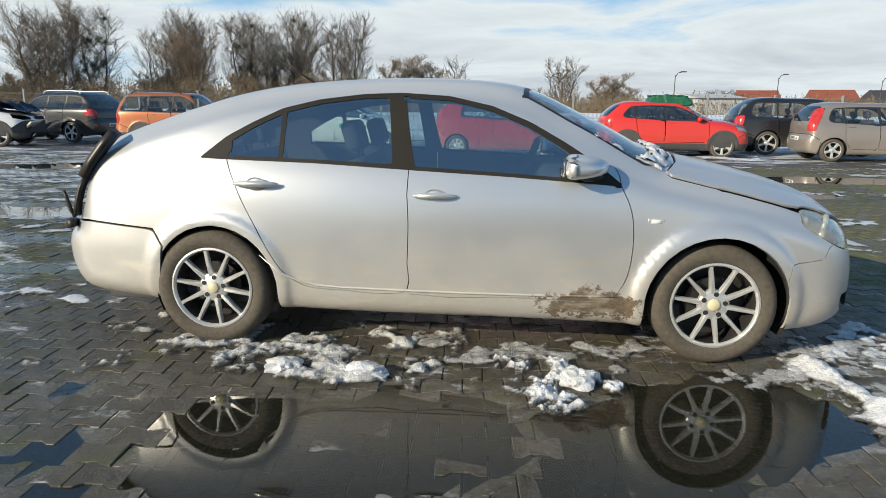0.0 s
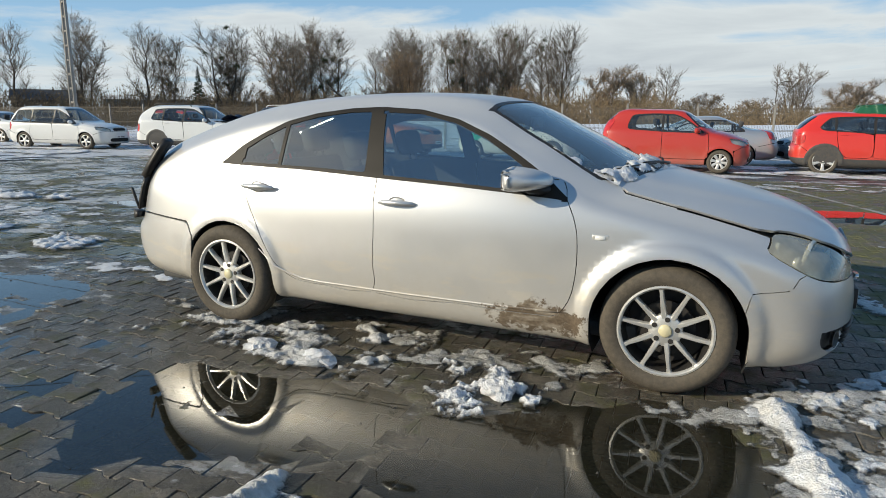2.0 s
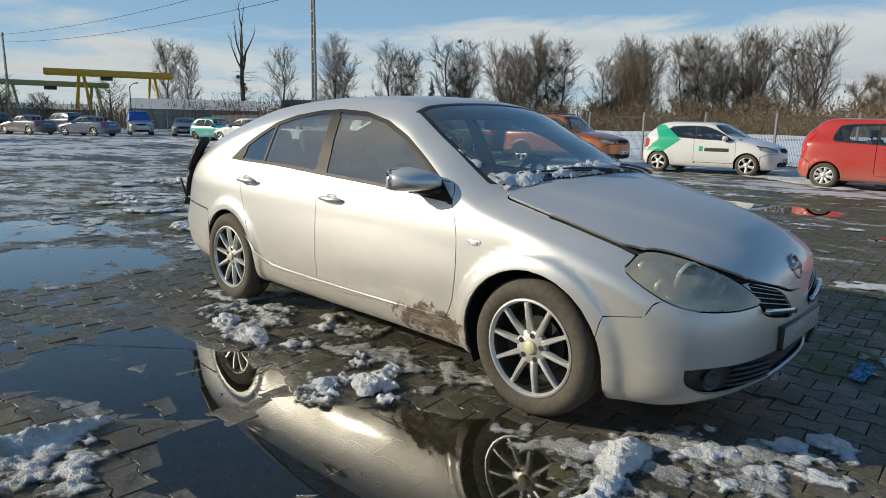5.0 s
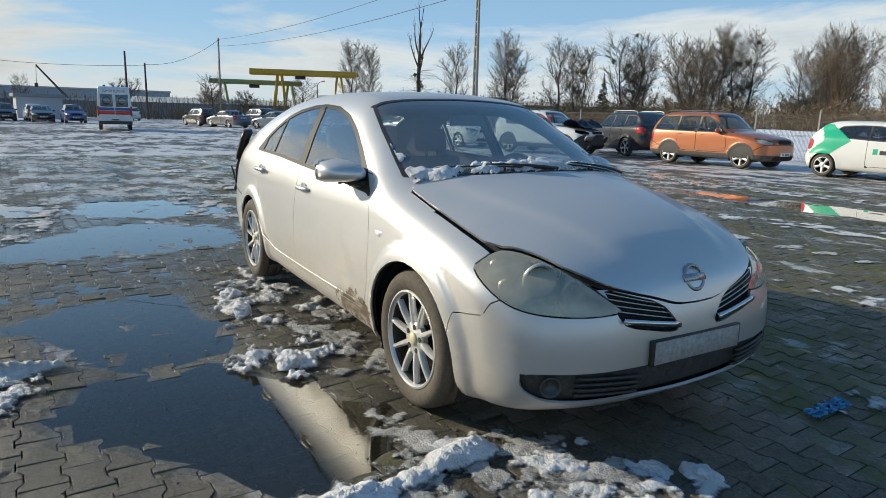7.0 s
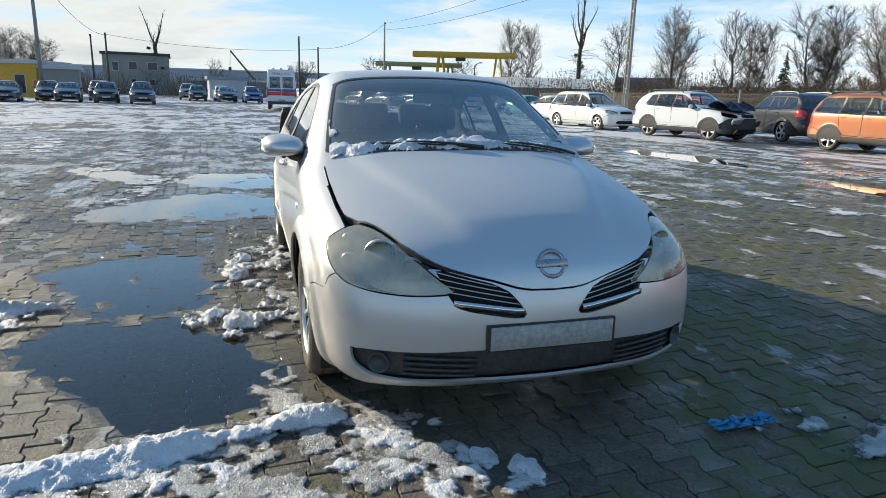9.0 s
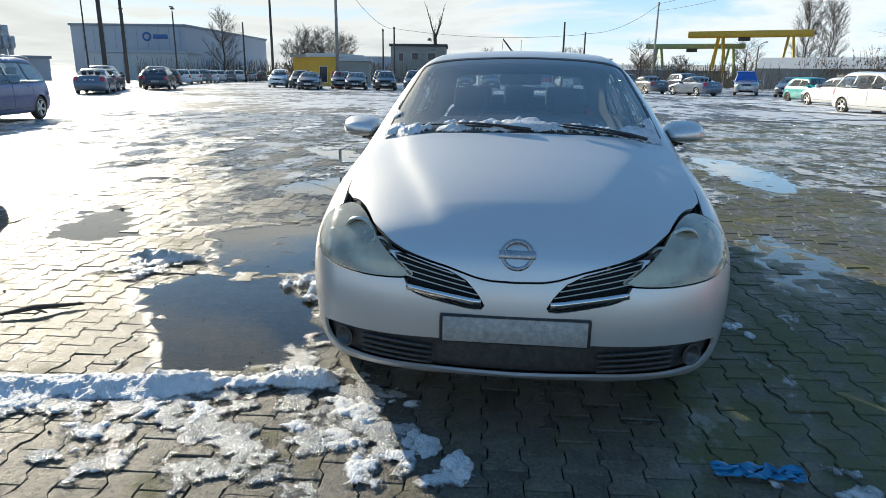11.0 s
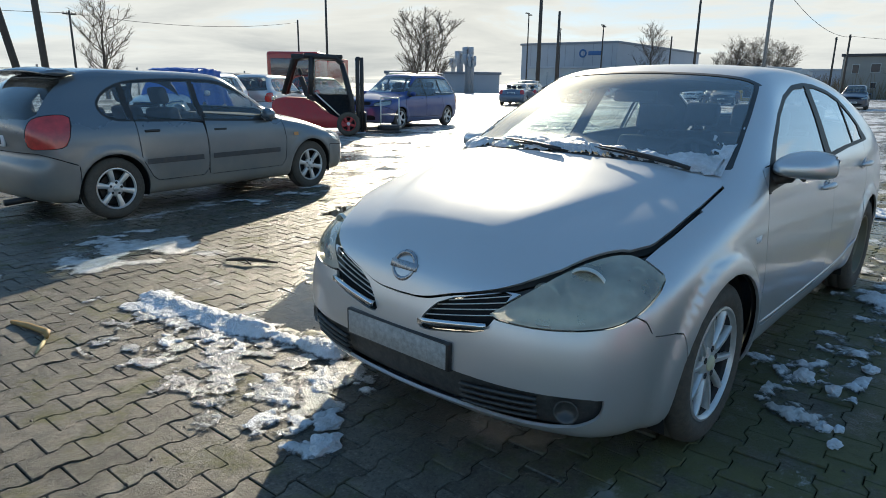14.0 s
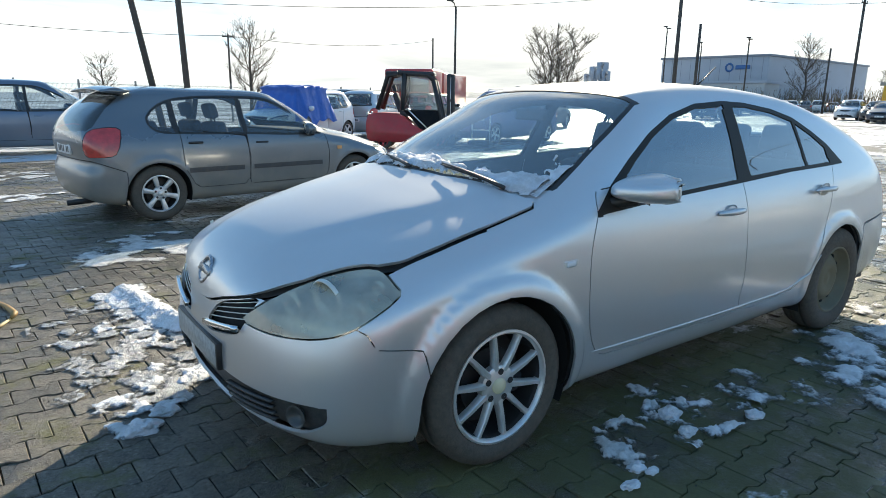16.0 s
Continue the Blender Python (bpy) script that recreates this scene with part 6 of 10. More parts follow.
def grow_snag(seed, H):
    """A tall poplar with few limbs left, thin twigs low on the trunk and mistletoe."""
    rng = random.Random(seed)
    trunk, crown, cl = Sticks(), Sticks(), Sticks()
    stem = [Vector((rng.gauss(0, 0.05), rng.gauss(0, 0.05), -0.1 + H * 0.62 * k / 6)) for k in range(7)]
    trunk.branch(stem, 0.42, 0.24, 8)
    for az, ln, start in ((0.4, 0.40, 1.0), (3.5, 0.40, 0.98), (2.2, 0.30, 0.88), (5.2, 0.26, 0.78), (1.2, 0.22, 0.70), (4.2, 0.30, 0.93)):
        i = min(int(start * 6), 5)
        p = stem[i].lerp(stem[i + 1], start * 6 - i)
        pts, d = bend(p, Vector((math.cos(az) * 0.42, math.sin(az) * 0.42, 1)), H * ln, 6, 0.10, 0.10, rng)
        trunk.branch(pts, 0.16, 0.03, 6)
        for j in range(12):
            q = pts[1 + j % 5].lerp(pts[2 + j % 5], rng.random())
            tw, _ = bend(q, d + Vector((rng.gauss(0, 0.4), rng.gauss(0, 0.4), 0.3)), rng.uniform(0.7, 1.8), 2, 0.15, 0.1, rng)
            crown.branch(tw, 0.035, 0.014, 3)
    for j in range(60):
        t = rng.uniform(0.25, 0.75)
        i = min(int(t * 6), 5)
        p = stem[i].lerp(stem[i + 1], t * 6 - i)
        a = rng.uniform(0, 6.28)
        tw, d = bend(p, Vector((math.cos(a), math.sin(a), rng.uniform(-0.3, 0.8))), rng.uniform(1.2, 3.4), 3, 0.25, -0.04, rng)
        crown.branch(tw, 0.03, 0.012, 3)
        for _ in range(5):
            q, _ = bend(tw[rng.randrange(4)], d + Vector((rng.gauss(0, 0.6), rng.gauss(0, 0.6), rng.gauss(0, 0.4))), rng.uniform(0.4, 1.0), 1, 0.1, 0, rng)
            crown.branch(q, 0.014, 0.008, 3)
    for x, y, z, r in ((0.7, 0.2, 0.36, 0.5), (-0.9, 0.3, 0.33, 0.4), (0.4, -0.5, 0.42, 0.35), (0.2, 0.3, 0.16, 0.6), (0.9, 0.5, 0.56, 0.4)):
        for _ in range(130):
            d = Vector((rng.gauss(0, 1), rng.gauss(0, 1), rng.gauss(0, 1))).normalized() * r * rng.uniform(0.3, 1.0)
            cl.leaf(Vector((x, y, z * H)) + d, 0.10, rng)
    return [("trunk", trunk.mesh("trunk"), M_BARK), ("crown", crown.mesh("crown"), M_TWIG), ("mistletoe", cl.mesh("mistletoe"), M_MISTLE)]


TREE_SIZE = dict(oval=(12, 6.0), wide=(13, 8.4), slim=(13, 4.6), pale=(15, 9.5), mist=(14, 7.6), leafy=(13, 9.0), dark=(14, 6.6), snag=(19, 4.0), bush=(8, 8.0), fan=(8, 6.4), ball=(8, 6.0))
TREE_KINDS = dict(
    oval=grow_tree(1, 12, 6.0, 0.24, 1, 0.16, 25, dense=0.85, upright=0.9),
    wide=grow_tree(2, 13, 8.4, 0.26, 3, 0.14, 14, dense=1.0),
    slim=grow_tree(3, 13, 4.6, 0.20, 1, 0.10, 26, upright=1.3),
    pale=grow_tree(4, 15, 9.5, 0.30, 3, 0.12, 15, upright=1.3, mistletoe=5),
    mist=grow_tree(5, 14, 7.6, 0.30, 2, 0.16, 17, mistletoe=9, dense=0.9),
    leafy=grow_tree(6, 13, 9.0, 0.24, 4, 0.05, 12, leaves=5200, leaf_top=0.8),
    dark=grow_tree(7, 14, 6.6, 0.26, 2, 0.14, 16, leaves=1400, mistletoe=12),
    snag=grow_snag(8, 19),
    bush=grow_tree(9, 8, 8.0, 0.14, 6, 0.03, 8, leaves=5600, leaf_top=0.95),
    fan=grow_tree(10, 8, 6.4, 0.14, 7, 0.03, 8, dense=0.72, upright=1.5),
    ball=grow_tree(11, 8, 6.0, 0.22, 1, 0.22, 24, dense=0.75, upright=0.8),
)


def plant(kind, x, y, h, w, label, turn=0.0):
    H0, W0 = TREE_SIZE[kind]
    low = kind in ("bush", "fan")
    t = thing("bush" if low else "tree", pose(x, y, 0, 0, 0, turn) @ Matrix.Diagonal((w / W0, w / W0, h / H0, 1)), label, "bush" if low else "tree", "trees round the lot")
    for name, me, material in TREE_KINDS[kind]:
        ob = link_mesh(name, me, material, t)
        if name in ("mistletoe", "leaves"):
            tagged(ob, "scattered dark green mistletoe balls" if name == "mistletoe" else "sparse dry brown leaves", kind="stuff")
    return t


BARE = "bare grey-brown tree with fine upright twigs"
LEAFY = "broad tree keeping dry brown leaves"
MIST = "bare tree with balls of mistletoe"
TAN = "broad bush with dry tan leaves"
FAN = "many-stemmed bare bush against the sky"
TREES_WEST = [("snag", -94.3, 51.9, 19.3, 4.2, "tall lopped poplar with mistletoe"), ("slim", -99.6, 42.0, 12.9, 4.2, BARE), ("slim", -102.1, 46.4, 12.6, 4.0, BARE), ("oval", -81.4, 51.3, 11.8, 5.8, BARE), ("wide", -77.1, 57.4, 13.5, 9.2, BARE), ("oval", -70.5, 62.1, 12.5, 6.4, BARE), ("dark", -73.0, 68.2, 13.6, 5.6, MIST), ("mist", -63.4, 69.1, 13.3, 8.4, MIST), ("leafy", -55.4, 71.9, 12.7, 9.6, LEAFY), ("dark", -51.9, 78.0, 14.6, 7.4, MIST), ("slim", -54.5, 77.0, 14.0, 4.0, BARE), ("oval", -52.2, 91.9, 11.9, 5.4, BARE)]
TREES_FENCE = [("pale", -43.5, 86.0, 15.0, 8.6, BARE), ("leafy", -40.3, 81.3, 13.0, 9.4, LEAFY), ("dark", -34.7, 84.1, 14.4, 6.6, LEAFY), ("pale", -30.2, 95.1, 16.4, 10.6, BARE), ("mist", -27.6, 88.0, 12.6, 6.0, MIST), ("pale", -20.3, 85.5, 14.4, 8.8, MIST), ("bush", -13.8, 86.9, 8.4, 9.0, TAN), ("bush", -10.6, 93.4, 8.5, 8.0, TAN), ("ball", -6.1, 85.9, 7.6, 6.0, BARE), ("fan", 9.0, 90.4, 8.8, 7.4, FAN), ("bush", 14.6, 88.0, 6.2, 8.4, "broad bush with dry orange leaves"), ("bush", -46.5, 83.0, 5.6, 8.0, TAN), ("bush", -24.4, 84.0, 6.0, 7.4, TAN), ("bush", -60.5, 76.0, 5.2, 7.0, TAN), ("bush", -33.0, 80.0, 5.6, 7.0, TAN), ("leafy", -46.6, 88.0, 12.0, 8.6, LEAFY), ("pale", -37.6, 97.0, 16.0, 9.0, BARE), ("wide", -58.8, 80.0, 13.4, 8.6, BARE), ("leafy", -30.8, 88.0, 11.0, 8.0, LEAFY), ("wide", -67.0, 75.0, 12.6, 7.6, BARE), ("oval", -24.6, 93.0, 12.2, 6.0, BARE)]
TREES_FAR = [("snag", -105.5, -13.4, 12.2, 3.8, "lopped poplar with mistletoe beside a grey block"), ("ball", -126.0, -5.6, 6.3, 4.4, BARE), ("fan", -115.5, 9.3, 6.6, 6.0, FAN), ("fan", -102.7, 25.1, 4.9, 5.2, FAN), ("ball", -109.6, 37.0, 7.2, 7.4, BARE), ("fan", -59.8, -59.6, 11.2, 11.0, "broad many-stemmed bare tree"), ("ball", -14.0, -45.0, 6.4, 4.8, "bare round-headed tree against the sky"), ("oval", -95.9, -45.3, 10.4, 5.4, BARE), ("oval", -105.3, -35.5, 8.6, 5.0, BARE), ("wide", -115.1, -36.3, 9.2, 9.5, BARE), ("wide", -112.0, -30.6, 8.4, 8.0, BARE), ("fan", -120.0, -42.0, 8.0, 8.0, FAN), ("bush", -106.0, 20.5, 5.0, 6.0, "broad leafless bush by a shed"), ("ball", -74.0, 14.0, 5.2, 4.4, BARE), ("ball", -8.0, -70.0, 5.0, 4.4, BARE), ("fan", 10.0, -75.0, 4.6, 4.6, FAN)]
for k, x, y, h, w, lb in TREES_WEST + TREES_FENCE + TREES_FAR:
    plant(k, x, y, h, w, lb, turn=(x * 37 + y * 11) % 360)
rng = random.Random(17)
for k in range(26):
    x = -84 + k * 6.4 + rng.uniform(-2, 2)
    y = 92 + rng.uniform(-4, 8) - max(0, -50 - x) * 0.75
    h = rng.uniform(3.6, 5.2) if x < 0 else rng.uniform(3.0, 4.8)
    plant("bush" if k % 3 else "fan", x, y, h, h * rng.uniform(1.3, 1.8), TAN if k % 3 else FAN, rng.uniform(0, 360))


def fir(x, y, h):
    st = Sticks()
    rng = random.Random(5)
    for k in range(420):
        t = (k + rng.random()) / 420
        r = (1 - t) * 0.24 * h * rng.uniform(0.5, 1.0)
        a = rng.uniform(0, 6.28)
        p = Vector((r * math.cos(a), r * math.sin(a), 0.1 * h + t * 0.9 * h - r * 0.25))
        c = Vector((0, 0, p.z + r * 0.25))
        st.branch([c, c.lerp(p, 0.6), p], 0.02, 0.10 * (1 - t) + 0.03, 3)
    t = thing("fir_tree", pose(x, y, 0), "small dark green fir among bare trees", "tree")
    link_mesh("needles", st.mesh("needles"), M_FIR, t)
    tk = Sticks()
    tk.branch([Vector((0, 0, -0.1)), Vector((0, 0, h * 0.5)), Vector((0, 0, h))], 0.12, 0.02, 6)
    link_mesh("trunk", tk.mesh("trunk"), M_BARK, t)


fir(-64.7, 65.3, 8.0)


def brush():
    """The tangle of dry shrubs and reeds behind the fence, past counting."""
    rng = random.Random(11)
    st = Sticks()
    for _ in range(15000):
        x = rng.uniform(-90, 80)
        y = rng.uniform(60, 84) + max(0, x - 10) * 0.35 - max(0, -35 - x) * 0.5
        h = (0.8 + rng.uniform(0.8, 3.4) * (1.0 if x < -4 else 0.6)) * (1.0 + 0.30 * math.sin(x * 0.35) * math.sin(x * 0.13 + y))
        p = Vector((x, y, 0))
        pts = [p, p + Vector((rng.gauss(0, 0.15), rng.gauss(0, 0.15), h * 0.55)), p + Vector((rng.gauss(0, 0.5), rng.gauss(0, 0.5), h))]
        st.branch(pts, 0.022, 0.010, 3)
        for _ in range(3):
            st.leaf(pts[1].lerp(pts[2], rng.random()), rng.uniform(0.06, 0.16), rng)
    for _ in range(5200):
        a = rng.uniform(-0.55, 0.62)
        D = rng.uniform(100, 135)
        x, y = -D * math.cos(a), D * math.sin(a) * 0.8 - 12
        p = Vector((x, y, 0))
        h = rng.uniform(1.0, 3.6)
        st.branch([p, p + Vector((rng.gauss(0, 0.6), rng.gauss(0, 0.6), h))], 0.05, 0.02, 3)
    ob = link_mesh("brush", st.mesh("brush"), M_BRUSH, None)
    tagged(ob, "tangle of dry tan brush and reeds behind the fence", "brush", kind="stuff")


brush()


# ---- fence, poles and wires ----
M_WIRE = pbr("fence_wire", (0.17, 0.145, 0.115), 0.5, metal=0.3, var=0.3)
M_CONC = pbr("pole_concrete", (0.30, 0.285, 0.26), 0.85, var=0.3, scale=4, bump=0.004, bscale=40)
M_DARKPOLE = pbr("weathered_pole", (0.075, 0.065, 0.055), 0.8, var=0.4, scale=3)
M_CABLE = pbr("cable", (0.03, 0.03, 0.03), 0.6)
M_YELLOW = pbr("crane_yellow", (0.62, 0.37, 0.03), 0.5, var=0.2, scale=1.5, dirt=0.3)
M_GREENB = pbr("crane_green", (0.30, 0.34, 0.14), 0.6, var=0.2, scale=1.5, dirt=0.3)
M_HALL = pbr("grey_panels", (0.42, 0.44, 0.47), 0.6, var=0.1, scale=0.3)
M_HALLD = pbr("dark_panels", (0.24, 0.255, 0.28), 0.6, var=0.12, scale=0.3)
M_RENDER = pbr("grey_render", (0.30, 0.29, 0.26), 0.85, var=0.2, scale=0.8)
M_WALLW = pbr("pale_wall", (0.52, 0.52, 0.50), 0.8, var=0.15, scale=0.6)
M_ROOFD = pbr("dark_roof", (0.06, 0.058, 0.06), 0.7, var=0.3)
M_ROOFR = pbr("red_roof", (0.30, 0.085, 0.045), 0.7, var=0.3, scale=1)
M_PANE = pbr("far_pane", (0.03, 0.035, 0.045), 0.12, var=0.2)
M_DBLUE = pbr("logo_blue", (0.05, 0.14, 0.32), 0.5)
M_TARPB = pbr("blue_tarp", (0.025, 0.12, 0.46), 0.42, var=0.3, scale=2, bump=0.03, bscale=5)
M_TARPG = pbr("green_tarp", (0.02, 0.11, 0.055), 0.4, var=0.3, scale=3, bump=0.02, bscale=9)


def fence_panel_mesh(w=2.5, h=1.75):
    st = Sticks()
    for k in range(51):
        x = k * w / 50
        st.branch([Vector((x, 0, 0.05)), Vector((x, 0, h))], 0.0045, 0.0045, 3)
    for z in (0.12, 0.42, 0.95, 1.48, h - 0.05):
        for dz in (0.0, 0.035):
            st.branch([Vector((0, 0, z + dz)), Vector((w, 0, z + dz))], 0.006, 0.006, 3)
    return st.mesh("mesh_panel")


PANEL = fence_panel_mesh()
POST = None


def fence(points, label):
    global POST
    if POST is None:
        bm = rbox((-0.035, -0.035, 0), (0.035, 0.035, 1.9), 0.006, 1)
        POST = bpy.data.meshes.new("post")
        bm.to_mesh(POST)
        bm.free()
    f = thing("fence", pose(0, 0, 0), label, "fence")
    for (x0, y0), (x1, y1) in zip(points, points[1:]):
        L = math.hypot(x1 - x0, y1 - y0)
        n = max(1, round(L / 2.5))
        a = math.degrees(math.atan2(y1 - y0, x1 - x0))
        for k in range(n):
            t = k / n
            m = pose(x0 + (x1 - x0) * t, y0 + (y1 - y0) * t, 0, 0, 0, a)
            ob = link_mesh("post", POST, M_CONC, f)
            ob.matrix_basis = m
            ob = link_mesh("mesh_panel", PANEL, M_WIRE, f)
            ob.matrix_basis = m @ Matrix.Diagonal((L / n / 2.5, 1, 1, 1))
    return f


fence([(40.0, 22.5), (8.0, 21.6), (-32.0, 21.8), (-62.0, 30.0)], "long steel mesh fence with slim posts")
fence([(-62.0, 30.0), (-88.0, 13.0)], "far stretch of pale mesh fence")
fence([(20.0, -24.0), (-8.0, -31.0), (-30.0, -38.0)], "mesh fence beyond parked cars")

bm = bmesh.new()
vs = [bm.verts.new(p) for p in ((-36, 22.3, 0.03), (60, 22.9, 0.03), (66, 50, 0.95), (-42, 50, 0.95))]
bm.faces.new(vs)
bmesh.ops.subdivide_edges(bm, edges=bm.edges[:], cuts=40, use_grid_fill=True)
for v in bm.verts:
    v.co.z += 0.10 * noise.noise(v.co * 0.35) + 0.05 * noise.noise(v.co * 1.3)
tagged(part("snow_field", bm, pbr("field_snow", (0.84, 0.86, 0.90), 0.6, var=0.08, scale=0.7, bump=0.05, bscale=1.5), None), "open field under snow behind the fence", "snow field", kind="structure")


def pole(x, y, h, r=0.14, lean=(0.0, 0.0), kind="wood", arms=0, label=None, lamp=0):
    label = label or ("grey concrete power pole with cross arms" if kind == "concrete" else "dark slim pole against the sky")
    p = thing("street_lamp" if lamp else "utility_pole", pose(x, y, 0), label if not lamp else "slim street lamp on a tall post", "street lamp" if lamp else "pole", "poles round the lot")
    bm = bmesh.new()
    top = Vector((lean[0], lean[1], h))
    if kind == "concrete":
        for s in (-1, 1):
            tube(bm, [(s * r * 0.8, 0, -0.1), (top.x + s * r * 0.45, top.y, h)], [r * 0.45, r * 0.3], 6)
        for k in range(int(h / 0.8)):
            t = (k + 0.5) * 0.8 / h
            w = r * (0.8 - 0.35 * t)
            box(bm, (top.x * t - w, -r * 0.25, t * h - 0.06), (top.x * t + w, r * 0.25, t * h + 0.06))
    else:
        tube(bm, [(0, 0, -0.1), tuple(top * 0.5), tuple(top)], [r, r * 0.85, r * 0.7], 8)
    part("shaft", bm, M_CONC if kind == "concrete" else M_DARKPOLE, p)
    for k in range(arms):
        bm = bmesh.new()
        z = h - 0.3 - 0.55 * k
        box(bm, (top.x - 0.55, top.y - 0.05, z - 0.05), (top.x + 0.55, top.y + 0.05, z + 0.05))
        for s in (-0.48, -0.2, 0.2, 0.48):
            tube(bm, [(top.x + s, top.y, z + 0.04), (top.x + s, top.y, z + 0.2)], 0.035, 6)
        part("cross_arm", bm, M_DARKPOLE, p)
    if lamp:
        for s in ((1,) if lamp == 1 else (-1, 1)):
            bm = bmesh.new()
            tube(bm, [(0, 0, h - 0.2), (s * 0.3, s * 0.15, h + 0.25), (s * 0.9, s * 0.45, h + 0.4)], 0.045, 6)
            box(bm, (s * 0.95 - 0.3, s * 0.45 - 0.12, h + 0.33), (s * 0.95 + 0.3, s * 0.45 + 0.12, h + 0.45), 0.04, 2)
            part("lamp_arm", bm, M_DARKPOLE, p)
    return p


pole(-33.9, 23.0, 11.6, 0.24, kind="concrete", arms=2)
pole(-93.7, 19.3, 11.4, 0.30, kind="concrete", arms=1)
pole(-90.3, 9.2, 7.2, 0.15, arms=1)
pole(-94.0, -18.1, 8.0, 0.16, arms=1)
pole(-104.1, -21.8, 8.4, 0.16, arms=1)
mast = pole(-55.5, -16.3, 10.5, 0.26, kind="concrete", arms=2, label="lattice-like concrete pole with red painted foot")
part("red_foot", rbox((-0.45, -0.45, 0), (0.45, 0.45, 1.5), 0.05, 2), P_RED, mast)
pole(-68.2, -44.4, 7.6, 0.09, lamp=1)
pole(-83.3, -36.7, 7.8, 0.14)
pole(-1.7, -17.5, 8.0, 0.10, lean=(1.2, -0.7))
pole(-4.1, -24.0, 9.0, 0.13, lean=(0.25, -0.14))
pole(-32.9, -45.6, 9.1, 0.12, lamp=1)
pole(-58.4, -40.8, 13.0, 0.24, arms=1)
pole(-63.7, -41.8, 9.6, 0.20)
pole(-65.8, -47.6, 9.4, 0.10, lamp=2)
pole(-66.4, -37.5, 7.6, 0.10, lamp=2)
pole(-48.4, -71.5, 9.0, 0.14)
pole(-64.3, -25.7, 10.5, 0.16, arms=1)
pole(-78.0, 28.0, 5.0, 0.08, lamp=1)
pole(-70.5, 5.0, 7.0, 0.13)
pole(-18.0, -62.0, 7.0, 0.12, arms=1)
pole(14.0, -60.0, 7.5, 0.14, arms=1)
pole(19.0, 70.0, 5.0, 0.06, lamp=1)
pole(33.0, 78.0, 5.2, 0.06, lamp=1)
pole(6.0, 75.0, 5.0, 0.06, lamp=1)
pole(48.0, 84.0, 5.2, 0.06, lamp=1)


def wire(a, b, sag, r=0.022):
    bm = bmesh.new()
    a, b = Vector(a), Vector(b)
    pts = [a.lerp(b, k / 14) - Vector((0, 0, sag * 4 * (k / 14) * (1 - k / 14))) for k in range(15)]
    tube(bm, pts, r, 5)
    tagged(part("overhead_wire", bm, M_CABLE, None), "thin dark overhead power wire", "wire", "overhead wires")


for a, b, s in (((-93.7, 19.3, 11.2), (-33.9, 23.0, 11.3), 0.8), ((-93.7, 19.3, 10.3), (-33.9, 23.0, 9.6), 0.8), ((-93.7, 19.3, 11.1), (-90.3, 9.2, 7.0), 1.0), ((-90.3, 9.2, 6.9), (-94.0, -18.1, 7.8), 0.8), ((-94.0, -18.1, 7.7), (-55.5, -16.3, 10.2), 1.2), ((-55.5, -16.3, 9.8), (-64.3, -25.7, 10.2), 0.4),
                ((-55.5, -16.3, 10.2), (-5.0, 60.0, 22.0), 2.0), ((-58.4, -40.8, 12.6), (-64.3, -25.7, 10.2), 0.6), ((-58.4, -40.8, 12.8), (-3.9, -24.1, 8.8), 1.8), ((-58.4, -40.8, 12.3), (8.0, -60.0, 9.0), 1.8), ((-0.6, -18.1, 7.6), (30.0, -34.0, 8.0), 1.0), ((-18.0, -62.0, 6.8), (14.0, -60.0, 7.3), 0.6), ((-18.0, -62.0, 6.8), (-48.4, -71.5, 8.7), 0.8), ((14.0, -60.0, 7.3), (60.0, -58.0, 7.3), 0.8)):
    wire(a, b, s)


# ---- cranes and buildings ----
def gantry(p0, p1, z, depth, material, label, legs):
    g = thing("gantry_crane", pose(0, 0, 0), label, "gantry crane")
    a, b = Vector((*p0, z)), Vector((*p1, z))
    d = (b - a).normalized()
    n = Vector((-d.y, d.x, 0))
    m = Matrix(((d.x, n.x, 0, a.x), (d.y, n.y, 0, a.y), (0, 0, 1, z), (0, 0, 0, 1)))
    L = (b - a).length
    bm = bmesh.new()
    for s in (-0.8, 0.8):
        box(bm, (0, s - 0.2, -depth), (L, s + 0.2, 0), 0.03, 1, m)
    part("beam", bm, material, g)
    for t in legs:
        for s in (-1, 1):
            bm = bmesh.new()
            for e in (-0.9, 0.9):
                tube(bm, [tuple(m @ Vector((t + e * 0.35, s * 0.9, -depth))), tuple(m @ Vector((t + e * 1.3, s * 2.0, -z)))], [0.18, 0.15], 6)
            part("leg", bm, material, g)
        bm = bmesh.new()
        box(bm, (t - 1.5, -2.1, -z + 0.3), (t + 1.5, -1.8, -z + 0.6), 0, 1, m)
        part("foot_beam", bm, material, g)
    bm = bmesh.new()
    box(bm, (L * 0.42, -0.6, -depth - 0.5), (L * 0.42 + 1.6, 0.6, -depth + 0.1), 0.05, 1, m)
    part("trolley", bm, M_DARKPOLE, g)


gantry((-103.2, 26.1), (-97.2, 41.8), 8.1, 0.9, M_YELLOW, "yellow gantry crane over a yard", (4.6, 14.0))
gantry((-106.5, 20.5), (-102.8, 34.5), 6.4, 0.7, M_GREENB, "weathered green gantry crane", (2.0, 12.5))


